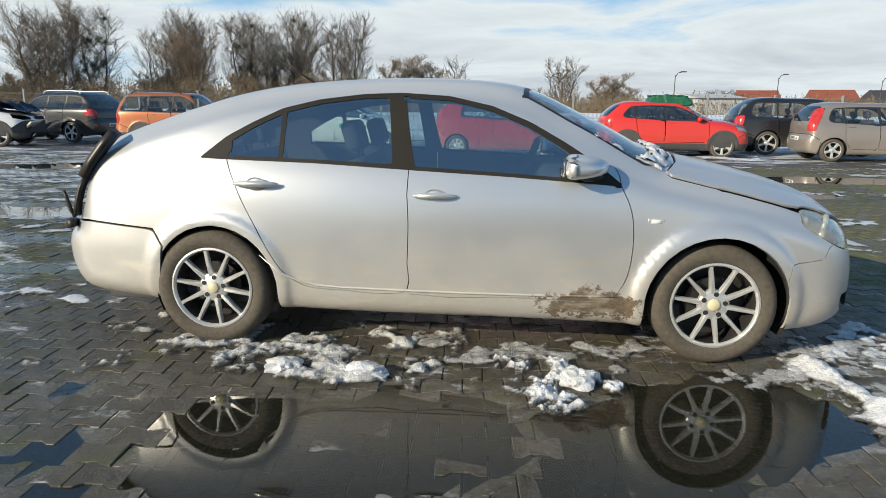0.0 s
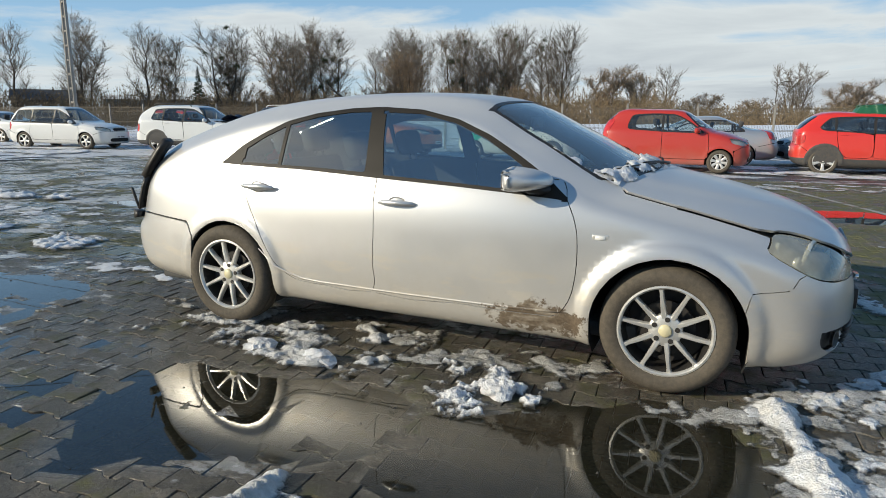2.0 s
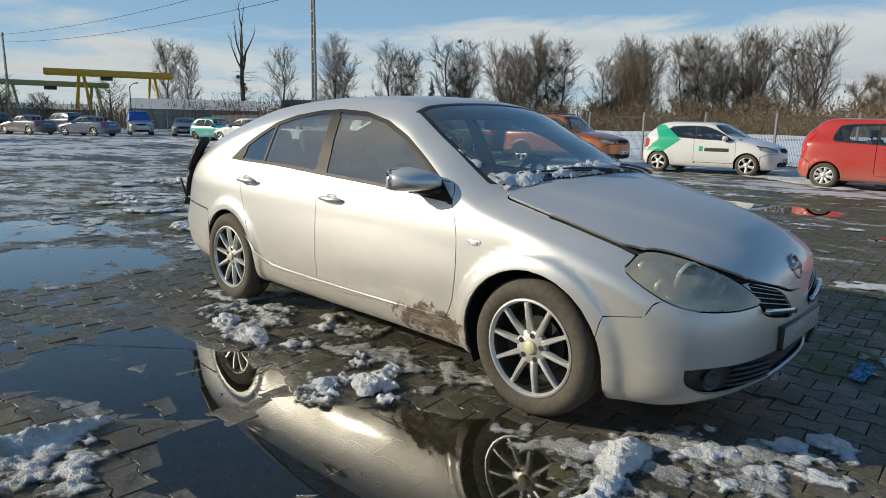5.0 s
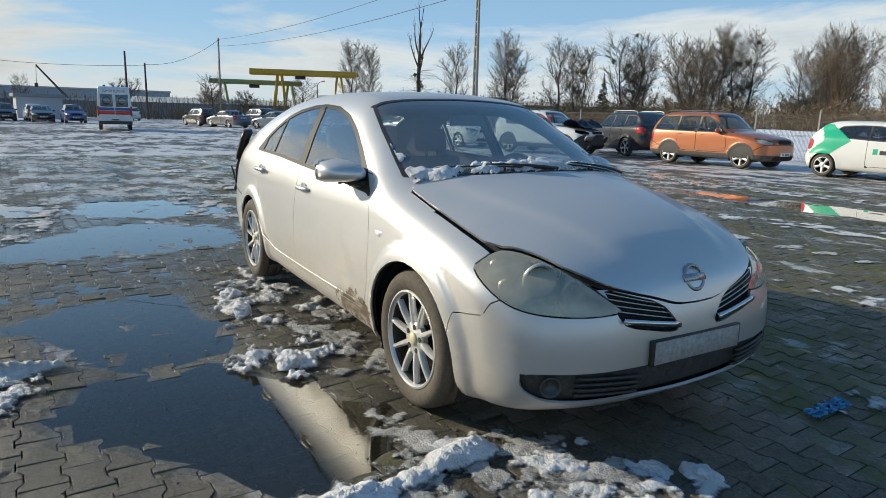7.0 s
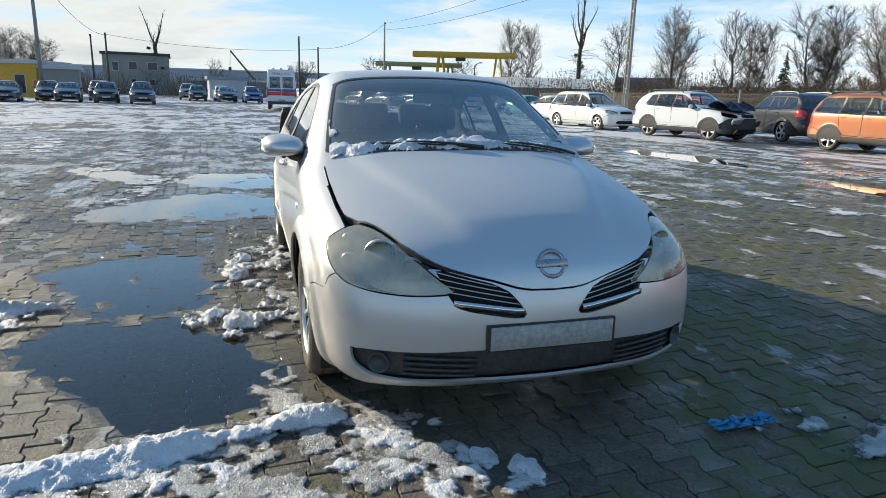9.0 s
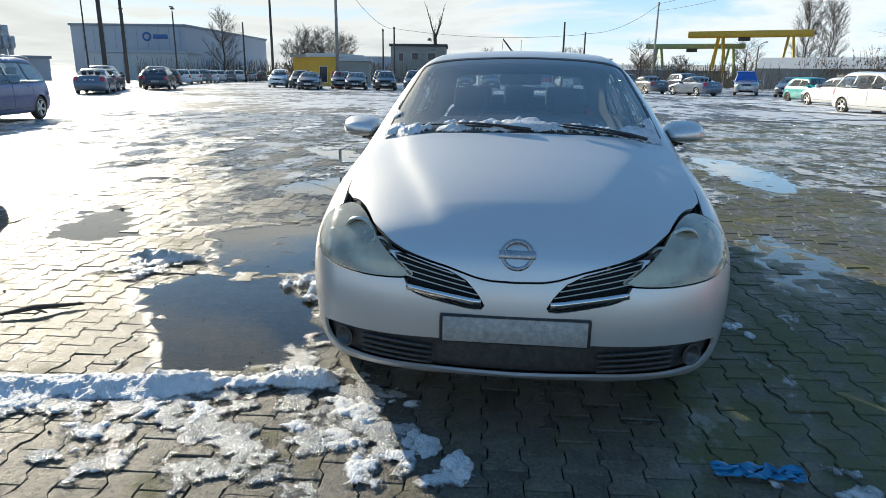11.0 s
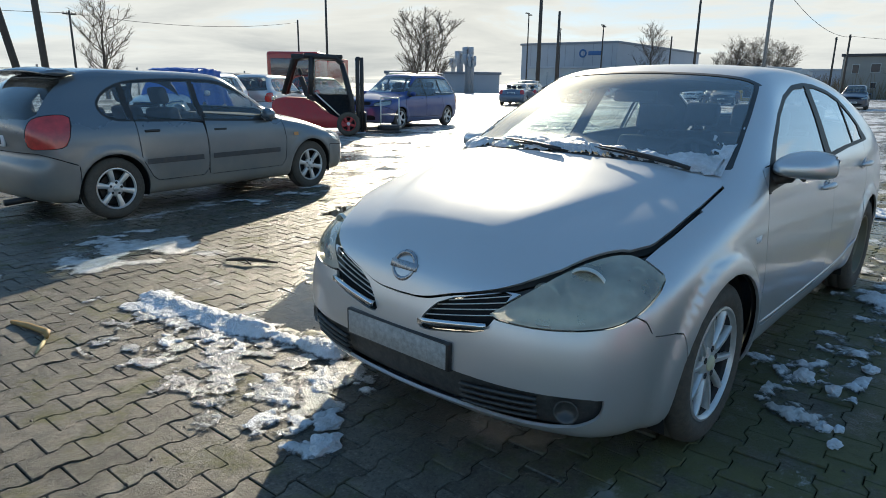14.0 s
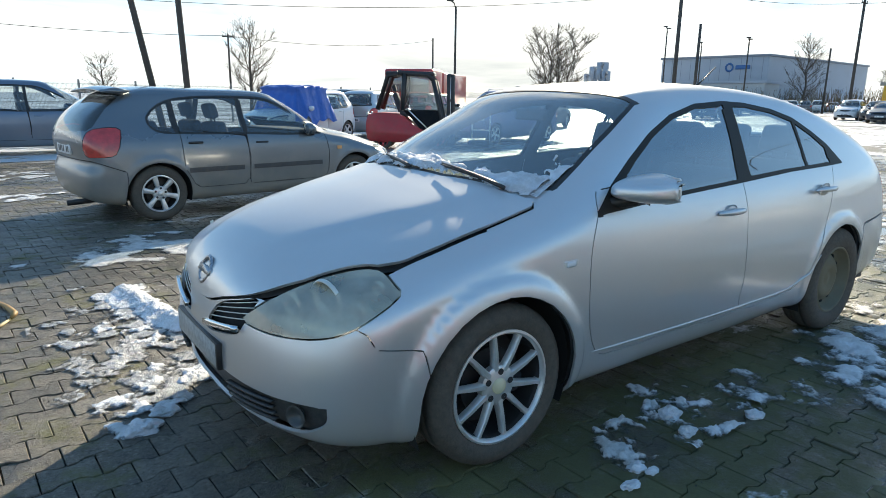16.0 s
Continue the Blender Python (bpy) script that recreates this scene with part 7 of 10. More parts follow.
def building(name, p0, p1, depth, h, wall, roof, label, windows=(), roof_h=0.0, roof_over=0.25, snow=False):
    """A block whose front runs from p0 to p1; windows: (x, z, w, h) on that front."""
    a, b = Vector((*p0, 0)), Vector((*p1, 0))
    L = (b - a).length
    ang = math.degrees(math.atan2(b.y - a.y, b.x - a.x))
    g = thing(name, pose(a.x, a.y, 0, 0, 0, ang), label, "building")
    part("wall", rbox((0, -depth, 0), (L, 0, h), 0.02, 1), wall, g, smooth=False)
    bm = bmesh.new()
    o = roof_over
    if roof_h:
        v = [bm.verts.new(p) for p in ((-o, -depth - o, h), (L + o, -depth - o, h), (L + o, o, h), (-o, o, h), (-o, -depth / 2, h + roof_h), (L + o, -depth / 2, h + roof_h))]
        for f in ((0, 1, 5, 4), (2, 3, 4, 5), (1, 2, 5), (3, 0, 4), (3, 2, 1, 0)):
            bm.faces.new([v[i] for i in f])
    else:
        box(bm, (-o, -depth - o, h - 0.25), (L + o, o, h + 0.12), 0.02, 1)
    part("roof", bm, roof, g, smooth=False)
    for x, z, w, hh in windows:
        wn = part("window", rbox((x, -0.06, z), (x + w, 0.05, z + hh), 0.02, 1), M_WALLW, g, smooth=False)
        part("pane", rbox((x + 0.07, 0.04, z + 0.07), (x + w - 0.07, 0.07, z + hh - 0.07), 0.005, 1), M_PANE, wn, smooth=False)
    return g, L


hall, L = building("factory_hall", (-105.0, -56.0), (-103.5, -75.6), 46, 8.9, M_HALL, M_HALLD, "large pale grey factory hall with a round blue sign")
for k in range(10):
    part("panel_joint", rbox((k * 1.85 + 0.9, -0.02, 0.2), (k * 1.85 + 0.96, 0.03, 8.6), 0.005, 1), M_HALLD, hall, smooth=False)
bm = bmesh.new()
lathe(bm, [(0.75, 0.06), (0.75, 0.12), (0.45, 0.12), (0.45, 0.06)], 24)
box(bm, (-3.6, 0.05, -0.35), (-1.1, 0.12, 0.35), 0.05, 1)
bmesh.ops.translate(bm, verts=bm.verts[:], vec=(6.6, 0, 7.0))
part("sign", bm, M_DBLUE, hall, "blue ring and bar sign")
building("factory_annex", (-95.2, -50.9), (-93.0, -66.5), 6, 4.3, M_WALLW, M_HALL, "low white factory annex with upright ribs", windows=[(x, 0.4, 0.12, 3.2) for x in np.arange(1, 15, 2.2)])
plant_pipes = thing("factory_pipes", pose(-76.0, -66.0, 0), "grey ducts and cyclones on a factory roof", "factory plant")
for k, (dx, dy, h, r) in enumerate(((0, 0, 6.8, 0.9), (-3, -4, 6.2, 0.7), (-6, -7, 6.6, 0.8), (3, 2.5, 5.6, 0.8), (-9, -11, 5.6, 0.7), (5.5, 5.5, 5.2, 0.6))):
    bm = bmesh.new()
    tube(bm, [(dx, dy, 0), (dx, dy, h - 1.6), (dx, dy, h - 1.2), (dx, dy, h)], [r * 0.5, r * 0.5, r, r], 10)
    tube(bm, [(dx, dy, h - 0.4), (dx + 1.5, dy + 1.2, h - 0.2), (dx + 2.2, dy + 1.8, h - 1.8)], 0.25, 6)
    part("duct", bm, M_HALL, plant_pipes)
building("factory_plant", (-79.0, -62.0), (-66.0, -74.0), 10, 3.0, M_HALL, M_HALLD, "grey plant building below ducts")
building("office_block", (-105.2, -11.6), (-104.4, -20.6), 10, 6.0, M_RENDER, M_ROOFD, "grey rendered three-storey block with few windows", windows=[(1.6, 3.6, 1.4, 1.2), (4.4, 3.6, 1.2, 1.2), (2.0, 1.4, 0.9, 0.9), (4.6, 1.4, 0.8, 0.9), (6.9, 3.4, 0.9, 1.3)])
building("yellow_kiosk", (-67.0, -19.6), (-67.6, -22.8), 7, 3.3, M_YELLOW, M_WALLW, "orange-yellow container kiosk with dark door", windows=[(1.0, 0.3, 1.0, 1.8)])
building("grey_shed", (-68.0, -16.2), (-67.4, -19.4), 8, 2.9, M_RENDER, M_WALLW, "plain grey shed beside a yellow kiosk")
building("yellow_board", (-74.6, -24.2), (-75.2, -27.2), 0.5, 3.4, M_YELLOW, M_RENDER, "yellow and red hoarding", windows=[(0.3, 0.5, 2.2, 1.2)])
building("long_hall", (-156.0, 22.0), (-156.0, -40.0), 30, 5.3, M_HALL, M_WALLW, "very long pale hall with a snowy roof")
building("low_shed", (-110.0, 8.0), (-110.0, -9.0), 12, 2.6, M_HALLD, M_WALLW, "low grey shed with snow on its roof")
building("low_shed", (-102.0, 32.0), (-106.0, 9.0), 10, 2.4, M_HALLD, M_WALLW, "low dark shed with snow on its roof", roof_h=0.9)
building("low_shed", (-79.5, 46.0), (-86.5, 31.0), 12, 2.6, M_RENDER, M_WALLW, "low grey shed with snow on its roof", roof_h=1.5)
building("gabled_barn", (-83.0, 62.0), (-88.0, 55.0), 9, 3.2, M_ROOFD, M_ROOFD, "dark gabled barn beyond bare trees", roof_h=1.6)
building("low_shed", (-68.0, 84.0), (-84.0, 66.0), 8, 3.6, M_RENDER, M_WALLW, "long pale shed seen between bare trees", roof_h=0.7, windows=[(2, 1.0, 1.6, 1.0), (6, 1.0, 1.6, 1.0), (10, 1.0, 1.6, 1.0)])
building("low_shed", (-28.0, 104.0), (-42.0, 99.0), 8, 3.0, M_RENDER, M_WALLW, "long pale shed seen between bare trees", roof_h=0.7)
building("greenhouse", (26.0, 68.0), (20.8, 67.0), 8, 2.6, M_WALLW, M_WALLW, "white plastic-covered greenhouse behind trees", roof_h=0.5)
building("house", (42.5, 100.0), (37.0, 101.0), 8, 2.6, M_WALLW, M_ROOFR, "far house with a red roof", roof_h=1.9, windows=[(1, 0.9, 1, 1.2), (3.4, 0.9, 1, 1.2)])
building("house", (56.0, 104.0), (50.0, 105.0), 8, 2.8, M_WALLW, M_ROOFR, "far white house with a red roof", roof_h=2.0, windows=[(1, 0.9, 1, 1.2), (3.4, 0.9, 1, 1.2)])
building("house", (68.0, 108.0), (61.5, 108.0), 8, 2.7, M_WALLW, M_ROOFD, "far white house with a dark roof", roof_h=2.2, windows=[(1, 0.9, 1, 1.2), (4.0, 0.9, 1, 1.2)])
building("container", (-84.5, -0.5), (-83.8, -5.0), 2.4, 2.6, M_HALL, M_HALLD, "pale grey freight container")


def jib():
    c = thing("mobile_crane", pose(-146, 2.0, 0), "dark lattice crane jib rising over sheds", "crane")
    bm = bmesh.new()
    a, b = Vector((0, 0, 2.5)), Vector((0, -5.2, 9.0))
    for o in ((0.35, 0), (-0.35, 0), (0, 0.4)):
        tube(bm, [a + Vector((o[0], 0, o[1])), b + Vector((o[0] * 0.5, 0, o[1] * 0.5))], 0.10, 5)
    for k in range(9):
        p, q = a.lerp(b, k / 9), a.lerp(b, (k + 1) / 9)
        tube(bm, [p + Vector((0.35, 0, 0)), q + Vector((-0.3, 0, 0))], 0.06, 4)
    part("jib", bm, M_DARKPOLE, c)
    bm = bmesh.new()
    tube(bm, [tuple(b), (0, -5.4, 5.6)], 0.05, 4)
    box(bm, (-0.3, -5.7, 5.0), (0.3, -5.1, 5.7), 0.05, 1)
    part("hook", bm, M_DARKPOLE, c)
    part("cab", rbox((-1.5, -1.5, 0), (1.5, 3.0, 2.8), 0.2, 2), M_DARKPOLE, c)


jib()

# ---- forklift, ambulance, tarpaulins, far rows of cars ----
M_FORKRED = pbr("forklift_red", (0.50, 0.045, 0.045), 0.4, var=0.2, scale=3, dirt=0.3)
M_FORKBLK = pbr("forklift_black", (0.02, 0.02, 0.022), 0.5, var=0.3, dirt=0.3)


def forklift(m):
    f = thing("forklift", m, "red and black counterbalance forklift with glazed cab", "forklift")
    # counterweight and engine cover, rounded to the back
    bm = bmesh.new()
    prof = [(-1.42, 0.26), (-1.50, 0.5), (-1.49, 0.85), (-1.38, 1.02), (-0.95, 1.06), (-0.45, 1.0), (-0.05, 0.70), (0.55, 0.40), (0.60, 0.26), (-0.2, 0.22), (-1.0, 0.22)]
    ring = crom(prof, 3)
    rows = []
    for y, k in ((-0.58, 0.90), (-0.52, 1.0), (0.52, 1.0), (0.58, 0.90)):
        rows.append([bm.verts.new((-0.45 + (p[0] + 0.45) * k, y, 0.7 + (p[1] - 0.7) * k)) for p in ring])
    for a, b in zip(rows, rows[1:]):
        for k in range(len(ring)):
            bm.faces.new((a[k], b[k], b[(k + 1) % len(ring)], a[(k + 1) % len(ring)]))
    bm.faces.new(rows[0])
    bm.faces.new(rows[-1][::-1])
    bmesh.ops.recalc_face_normals(bm, faces=bm.faces[:])
    body = part("body", bm, M_FORKRED, f)
    for k in range(5):
        part("vent", rbox((-1.515, -0.28, 0.80 + k * 0.05), (-1.47, 0.28, 0.83 + k * 0.05), 0.005, 1), M_FORKBLK, body)
    for y in (-0.4, 0.4):
        part("rear_lamp", rbox((-1.50, y - 0.05, 0.98), (-1.44, y + 0.05, 1.08), 0.01, 1), M_LAMP_IN, f)
    # cab frame
    for y in (-0.52, 0.52):
        for pts in ([(-1.15, y, 1.15), (-0.85, y, 2.10), (-0.55, y, 2.20)], [(-0.55, y, 2.20), (0.30, y, 2.16), (0.48, y, 2.0)], [(0.48, y, 2.0), (0.72, y, 1.0), (0.75, y, 0.4)], [(-0.42, y, 1.15), (-0.36, y, 2.18)]):
            bm = bmesh.new()
            tube(bm, pts, 0.075, 6)
            part("cab_post", bm, M_FORKBLK, f)
        bm = bmesh.new()
        v = [bm.verts.new(p) for p in ((-0.40, y, 1.15), (0.64, y, 1.15), (0.74, y, 0.40), (0.30, y, 0.40))]
        bm.faces.new(v)
        bmesh.ops.solidify(bm, geom=bm.faces[:], thickness=0.04)
        part("door_panel", bm, M_FORKBLK, f)
        bm = bmesh.new()
        tube(bm, [(-0.30, y * 1.05, 1.2), (0.45, y * 1.05, 0.5)], 0.022, 6)
        part("door_rail", bm, M_ALLOY, f)
        bm = bmesh.new()
        v = [bm.verts.new(p) for p in ((-0.36, y * 0.98, 1.15), (0.62, y * 0.98, 1.15), (0.46, y * 0.98, 1.98), (-0.33, y * 0.98, 2.12))]
        bm.faces.new(v)
        part("side_pane", bm, M_GLASS, f)
    part("cab_roof", rbox((-0.92, -0.56, 2.12), (0.50, 0.56, 2.24), 0.05, 2), M_FORKBLK, f)
    seat(f, -0.3, 0, 0.5, z=0.95)
    # mast and forks
    for y in (-0.32, 0.32):
        for dx in (0.0, 0.12):
            part("mast_rail", rbox((0.86 + dx, y - 0.05, 0.10), (0.96 + dx, y + 0.05, 2.18), 0.01, 1), M_FORKBLK, f)
        part("fork", rbox((1.12, y - 0.06, 0.08), (2.15, y + 0.06, 0.13), 0.01, 1), M_FORKBLK, f)
    for z in (0.6, 1.4, 2.12):
        part("mast_bar", rbox((0.88, -0.34, z), (0.98, 0.34, z + 0.08), 0.01, 1), M_FORKBLK, f)
    bm = bmesh.new()
    tube(bm, [(0.92, 0, 0.2), (0.92, 0, 2.1)], 0.06, 8)
    part("lift_ram", bm, M_ALLOY, f)
    part("carriage", rbox((1.08, -0.5, 0.15), (1.14, 0.5, 0.65), 0.02, 1), M_FORKBLK, f)
    w = wheel_meshes(0.34, 0.20, 0.24, 5, 0.05, 0.07, 0.05, material=M_FORKRED, detail=False)
    for y in (-0.50, 0.50):
        put_wheel(w, f, 0.62, y, 0.34)
    w2 = wheel_meshes(0.27, 0.16, 0.18, 5, 0.04, 0.06, 0.04, material=M_FORKRED, detail=False)
    for y in (-0.46, 0.46):
        put_wheel(w2, f, -1.0, y, 0.27)


ff, fr = Vector((-7.7, -12.3, 0)), Vector((-6.2, -13.5, 0))
ang = math.degrees(math.atan2(ff.y - fr.y, ff.x - fr.x))
forklift(pose(ff.x, ff.y, 0, 0, 0, ang) @ Matrix.Diagonal((0.9, 0.9, 0.9, 1)) @ Matrix.Translation((-0.62, -0.50, 0)))
t = thing("hand_trolley", pose(-8.6, -11.6, 0, 0, 0, 40), "small white tubular hand trolley on the snow", "trolley")
bm = bmesh.new()
for y in (-0.25, 0.25):
    tube(bm, [(0, y, 0.1), (0, y, 0.95)], 0.02, 6)
tube(bm, [(0, -0.25, 0.95), (0, 0.25, 0.95)], 0.02, 6)
tube(bm, [(0, -0.25, 0.5), (0, 0.25, 0.5)], 0.02, 6)
part("frame", bm, P_WHITE, t)
part("tray", rbox((-0.35, -0.3, 0.10), (0.35, 0.3, 0.22), 0.02, 1), M_TRIM, t)


def ambulance(m):
    a = thing("ambulance", m, "white ambulance van with red and blue bands seen from behind", "ambulance")
    bm = bmesh.new()
    prof = crom([(2.55, 0.35), (2.6, 0.7), (2.45, 1.05), (1.75, 1.25), (1.35, 1.75), (1.0, 2.35), (0.6, 2.58), (-2.3, 2.62), (-2.72, 2.5), (-2.80, 1.6), (-2.84, 0.6), (-2.80, 0.38), (0, 0.34)], 4)
    rows = []
    for y, k, dz in ((-0.97, 0.985, 0.0), (-0.95, 1.0, 0.0), (-0.80, 1.0, 0.02), (0.80, 1.0, 0.02), (0.95, 1.0, 0.0), (0.97, 0.985, 0.0)):
        rows.append([bm.verts.new((p[0] * k, y * (1.0 if p[1] < 1.3 else 1 - (p[1] - 1.3) * 0.09), p[1] + dz * (p[1] > 2))) for p in prof])
    n = len(prof)
    for r0, r1 in zip(rows, rows[1:]):
        for k in range(n):
            bm.faces.new((r0[k], r1[k], r1[(k + 1) % n], r0[(k + 1) % n]))
    bm.faces.new(rows[0])
    bm.faces.new(rows[-1][::-1])
    bmesh.ops.recalc_face_normals(bm, faces=bm.faces[:])
    part("body", bm, P_WHITE, a, smooth=False)
    back = lambda z: -2.84 + (z - 0.6) * 0.035
    for s in (-1, 1):
        door = part("rear_door", rbox((back(1.5) - 0.03, min(s * 0.02, s * 0.86), 0.55), (back(1.5) + 0.05, max(s * 0.02, s * 0.86), 2.40), 0.03, 2), P_WHITE, a)
        wd = part("rear_window", rbox((back(1.5) - 0.045, min(s * 0.08, s * 0.76), 1.42), (back(1.5) - 0.02, max(s * 0.08, s * 0.76), 2.15), 0.02, 1), M_GLASS_DARK, door)
        bm = bmesh.new()
        lathe(bm, [(0.24, 0), (0.24, -0.01), (0.18, -0.01), (0.18, 0)], 20)
        bmesh.ops.transform(bm, matrix=Matrix.Translation((back(1.5) - 0.05, s * 0.42, 1.78)) @ Matrix.Rotation(radians(90), 4, "Z"), verts=bm.verts[:])
        part("window_emblem", bm, M_DBLUE if s > 0 else P_RED, door)
        part("red_band", rbox((back(1.5) - 0.042, min(s * 0.02, s * 0.86), 0.95), (back(1.5) - 0.02, max(s * 0.02, s * 0.86), 1.18), 0.004, 1), P_SCARLET, door)
        part("blue_band", rbox((back(1.5) - 0.042, min(s * 0.02, s * 0.86), 1.20), (back(1.5) - 0.02, max(s * 0.02, s * 0.86), 1.36), 0.004, 1), M_DBLUE, door)
        part("tail_lamp", rbox((back(1.0) - 0.03, s * 0.91 - 0.05, 0.85), (back(1.0) + 0.05, s * 0.91 + 0.05, 1.45), 0.02, 1), M_RED_LENS, a)
        part("side_band", rbox((-2.6, s * 0.975 - 0.006, 0.95), (1.6, s * 0.975 + 0.006, 1.18), 0.003, 1), P_SCARLET, a)
    part("bumper", rbox((-2.98, -0.92, 0.38), (-2.78, 0.92, 0.56), 0.04, 2), M_CLAD, a)
    pl = part("plate", rbox((-2.995, -0.26, 0.60), (-2.85, 0.26, 0.71), 0.005, 1), M_PLATE_W, a)
    part("plate_bars", rbox((-3.0, -0.20, 0.63), (-2.99, 0.20, 0.68), 0.002, 1), M_BAR, pl)
    for y in (-0.5, 0, 0.5):
        bm = bmesh.new()
        tube(bm, [(-2.35, y, 2.58), (-2.35, y, 2.72)], [0.09, 0.07], 10)
        part("beacon", bm, M_DBLUE, a)
    cu = bpy.data.curves.new("lettering", "FONT")
    cu.body = "AMBULANS"
    cu.size, cu.align_x, cu.extrude = 0.24, "CENTER", 0.004
    ob = new("lettering", cu)
    ob.data.materials.append(P_SCARLET)
    me = bpy.data.meshes.new_from_object(ob)
    bpy.data.objects.remove(ob)
    lt = link_mesh("lettering", me, P_SCARLET, a, "red capital letters AMBULANS")
    lt.matrix_basis = Matrix.Translation((back(2.3) - 0.055, 0, 2.26)) @ Matrix.Rotation(radians(-90), 4, "Z") @ Matrix.Rotation(radians(90), 4, "X")
    w = car_wheels("steel", 0.34)
    for x in (1.7, -1.75):
        for s in (-1, 1):
            put_wheel(w, a, x, s * 0.84, 0.34)


ambulance(pose(-44.0, 1.6, 0, 0, 0, 176))


def tarp(name, m, size, material, label, seed):
    """A slack sheet thrown over something."""
    bm = bmesh.new()
    nx, ny = 36, 30
    L, W, H = size
    vs = []
    for i in range(nx + 1):
        for j in range(ny + 1):
            u, v = i / nx * 2 - 1, j / ny * 2 - 1
            e = max(abs(u), abs(v))
            top = H * (1 - 0.10 * u * u) if e < 0.72 else H * (1 - 0.075) * max(0, 1 - (e - 0.72) / 0.28 * (0.75 + 0.2 * noise.noise(Vector((u * 3, v * 3, seed)))))
            w = 0.045 * noise.fractal(Vector((u * 4, v * 4, seed + 3.0)), 1.0, 2.0, 3)
            k = 0.86 if e > 0.72 else 1.0
            vs.append(bm.verts.new((u * L / 2 * k + w, v * W / 2 * k + w, top + w)))
    for i in range(nx):
        for j in range(ny):
            a = i * (ny + 1) + j
            bm.faces.new((vs[a], vs[a + ny + 1], vs[a + ny + 2], vs[a + 1]))
    ob = part(name, bm, material, None)
    ob.matrix_basis = m
    return tagged(ob, label, "tarpaulin")


tarp("tarpaulin", pose(-52.3, 18.6, 0.75, 0, 0, -18), (2.6, 2.0, 1.12), M_TARPB, "crumpled blue tarpaulin over a car's roof", 2.0)
tarp("tarpaulin", pose(-4.9, -15.7, 0.35, 0, 0, 30), (2.3, 1.9, 1.3), M_TARPB, "crumpled blue tarpaulin hung over a car", 5.0)
tarp("tarpaulin", pose(5.0, 15.45, 1.36, 0, 0, -2), (1.5, 1.3, 0.36), M_TARPG, "crumpled green sheet on a red car's roof", 7.0)

# graphics on the white hatchback's flank
def flank_sheet(skin, parent, poly, material, name, side=-1, lift=0.004, label=""):
    """A thin film that lies on a car's flank inside an outline of (x, z)."""
    poly = np.array(poly, float)
    lo, hi = poly.min(0), poly.max(0)
    n = 26
    gx, gz = np.meshgrid(np.linspace(lo[0], hi[0], n), np.linspace(lo[1], hi[1], n), indexing="ij")
    x, z = gx.ravel(), gz.ravel()
    y = np.full(len(x), 1.0)
    for _ in range(40):
        y = y - np.clip(skin.field(np.stack([x, y, z], 1)), -0.05, 0.05)
    ok = poly_sd(np.stack([x, z], 1), poly) < 0.015
    ids = np.arange(n * n).reshape(n, n)
    f = []
    for i in range(n - 1):
        for j in range(n - 1):
            q = (ids[i, j], ids[i + 1, j], ids[i + 1, j + 1], ids[i, j + 1])
            if all(ok[k] for k in q):
                f.append(q)
    me = mesh_from(name, np.stack([x, side * (y + lift), z], 1), f)
    me.shade_smooth()
    return link_mesh(name, me, material, parent, label)


M_GREENFILM = pbr("green_film", (0.02, 0.42, 0.24), 0.35, var=0.1)
flank_sheet(yaris_skin, yaris, [(-1.72, 0.62), (-1.1, 0.62), (-0.62, 0.98), (-1.2, 1.40), (-1.55, 1.40), (-1.30, 1.0)], M_GREENFILM, "green_arrow", label="green arrow-shaped film")
flank_sheet(yaris_skin, yaris, [(0.10, 0.66), (0.78, 0.66), (0.78, 0.76), (0.10, 0.76)], M_BAR, "dark_bar")
flank_sheet(yaris_skin, yaris, [(-0.06, 0.66), (0.05, 0.66), (0.05, 0.80), (-0.06, 0.80)], M_GREENFILM, "green_mark")

# crushed front of the white car
def wreckage(parent, s, seed):
    rng = random.Random(seed)
    for k in range(34):
        bm = bmesh.new()
        x = s["xf"] - rng.uniform(0.0, 0.95)
        y = rng.uniform(-0.75, 0.75)
        z = rng.uniform(0.35, 0.95) - 0.15 * abs(y)
        a = rng.uniform(0.08, 0.32)
        box(bm, (-a, -a * rng.uniform(0.3, 1), -0.03), (a, a * rng.uniform(0.3, 1), 0.03), 0.01, 1)
        for v in bm.verts:
            v.co += Vector((noise.noise(v.co * 7 + Vector((k, 0, 0))), noise.noise(v.co * 7 + Vector((0, k, 0))), noise.noise(v.co * 7 + Vector((0, 0, k))))) * 0.06
        bmesh.ops.transform(bm, matrix=Matrix.Translation((x, y, z)) @ Euler((rng.uniform(-1, 1), rng.uniform(-1, 1), rng.uniform(-3, 3))).to_matrix().to_4x4(), verts=bm.verts[:])
        part("torn_piece", bm, (M_WELL, M_TRIM, M_TRIM, P_NAVY, M_LAMP_IN)[k % 5], parent)
    # buckled hood
    bm = bmesh.new()
    n = 14
    vs = [[bm.verts.new((s["cowl"] + 0.1 + i / n * 0.95, (j / n - 0.5) * 1.45, s["cz"] - 0.02 - 0.10 * i / n + 0.26 * math.sin(math.pi * (i / n) ** 0.8) * (0.6 + 0.4 * math.cos(j * 0.9)) + 0.06 * noise.noise(Vector((i * 0.6, j * 0.6, seed))))) for j in range(n + 1)] for i in range(n + 1)]
    for i in range(n):
        for j in range(n):
            bm.faces.new((vs[i][j], vs[i + 1][j], vs[i + 1][j + 1], vs[i][j + 1]))
    bmesh.ops.solidify(bm, geom=bm.faces[:], thickness=0.01)
    part("buckled_hood", bm, P_NAVY, parent, "dark buckled hood")


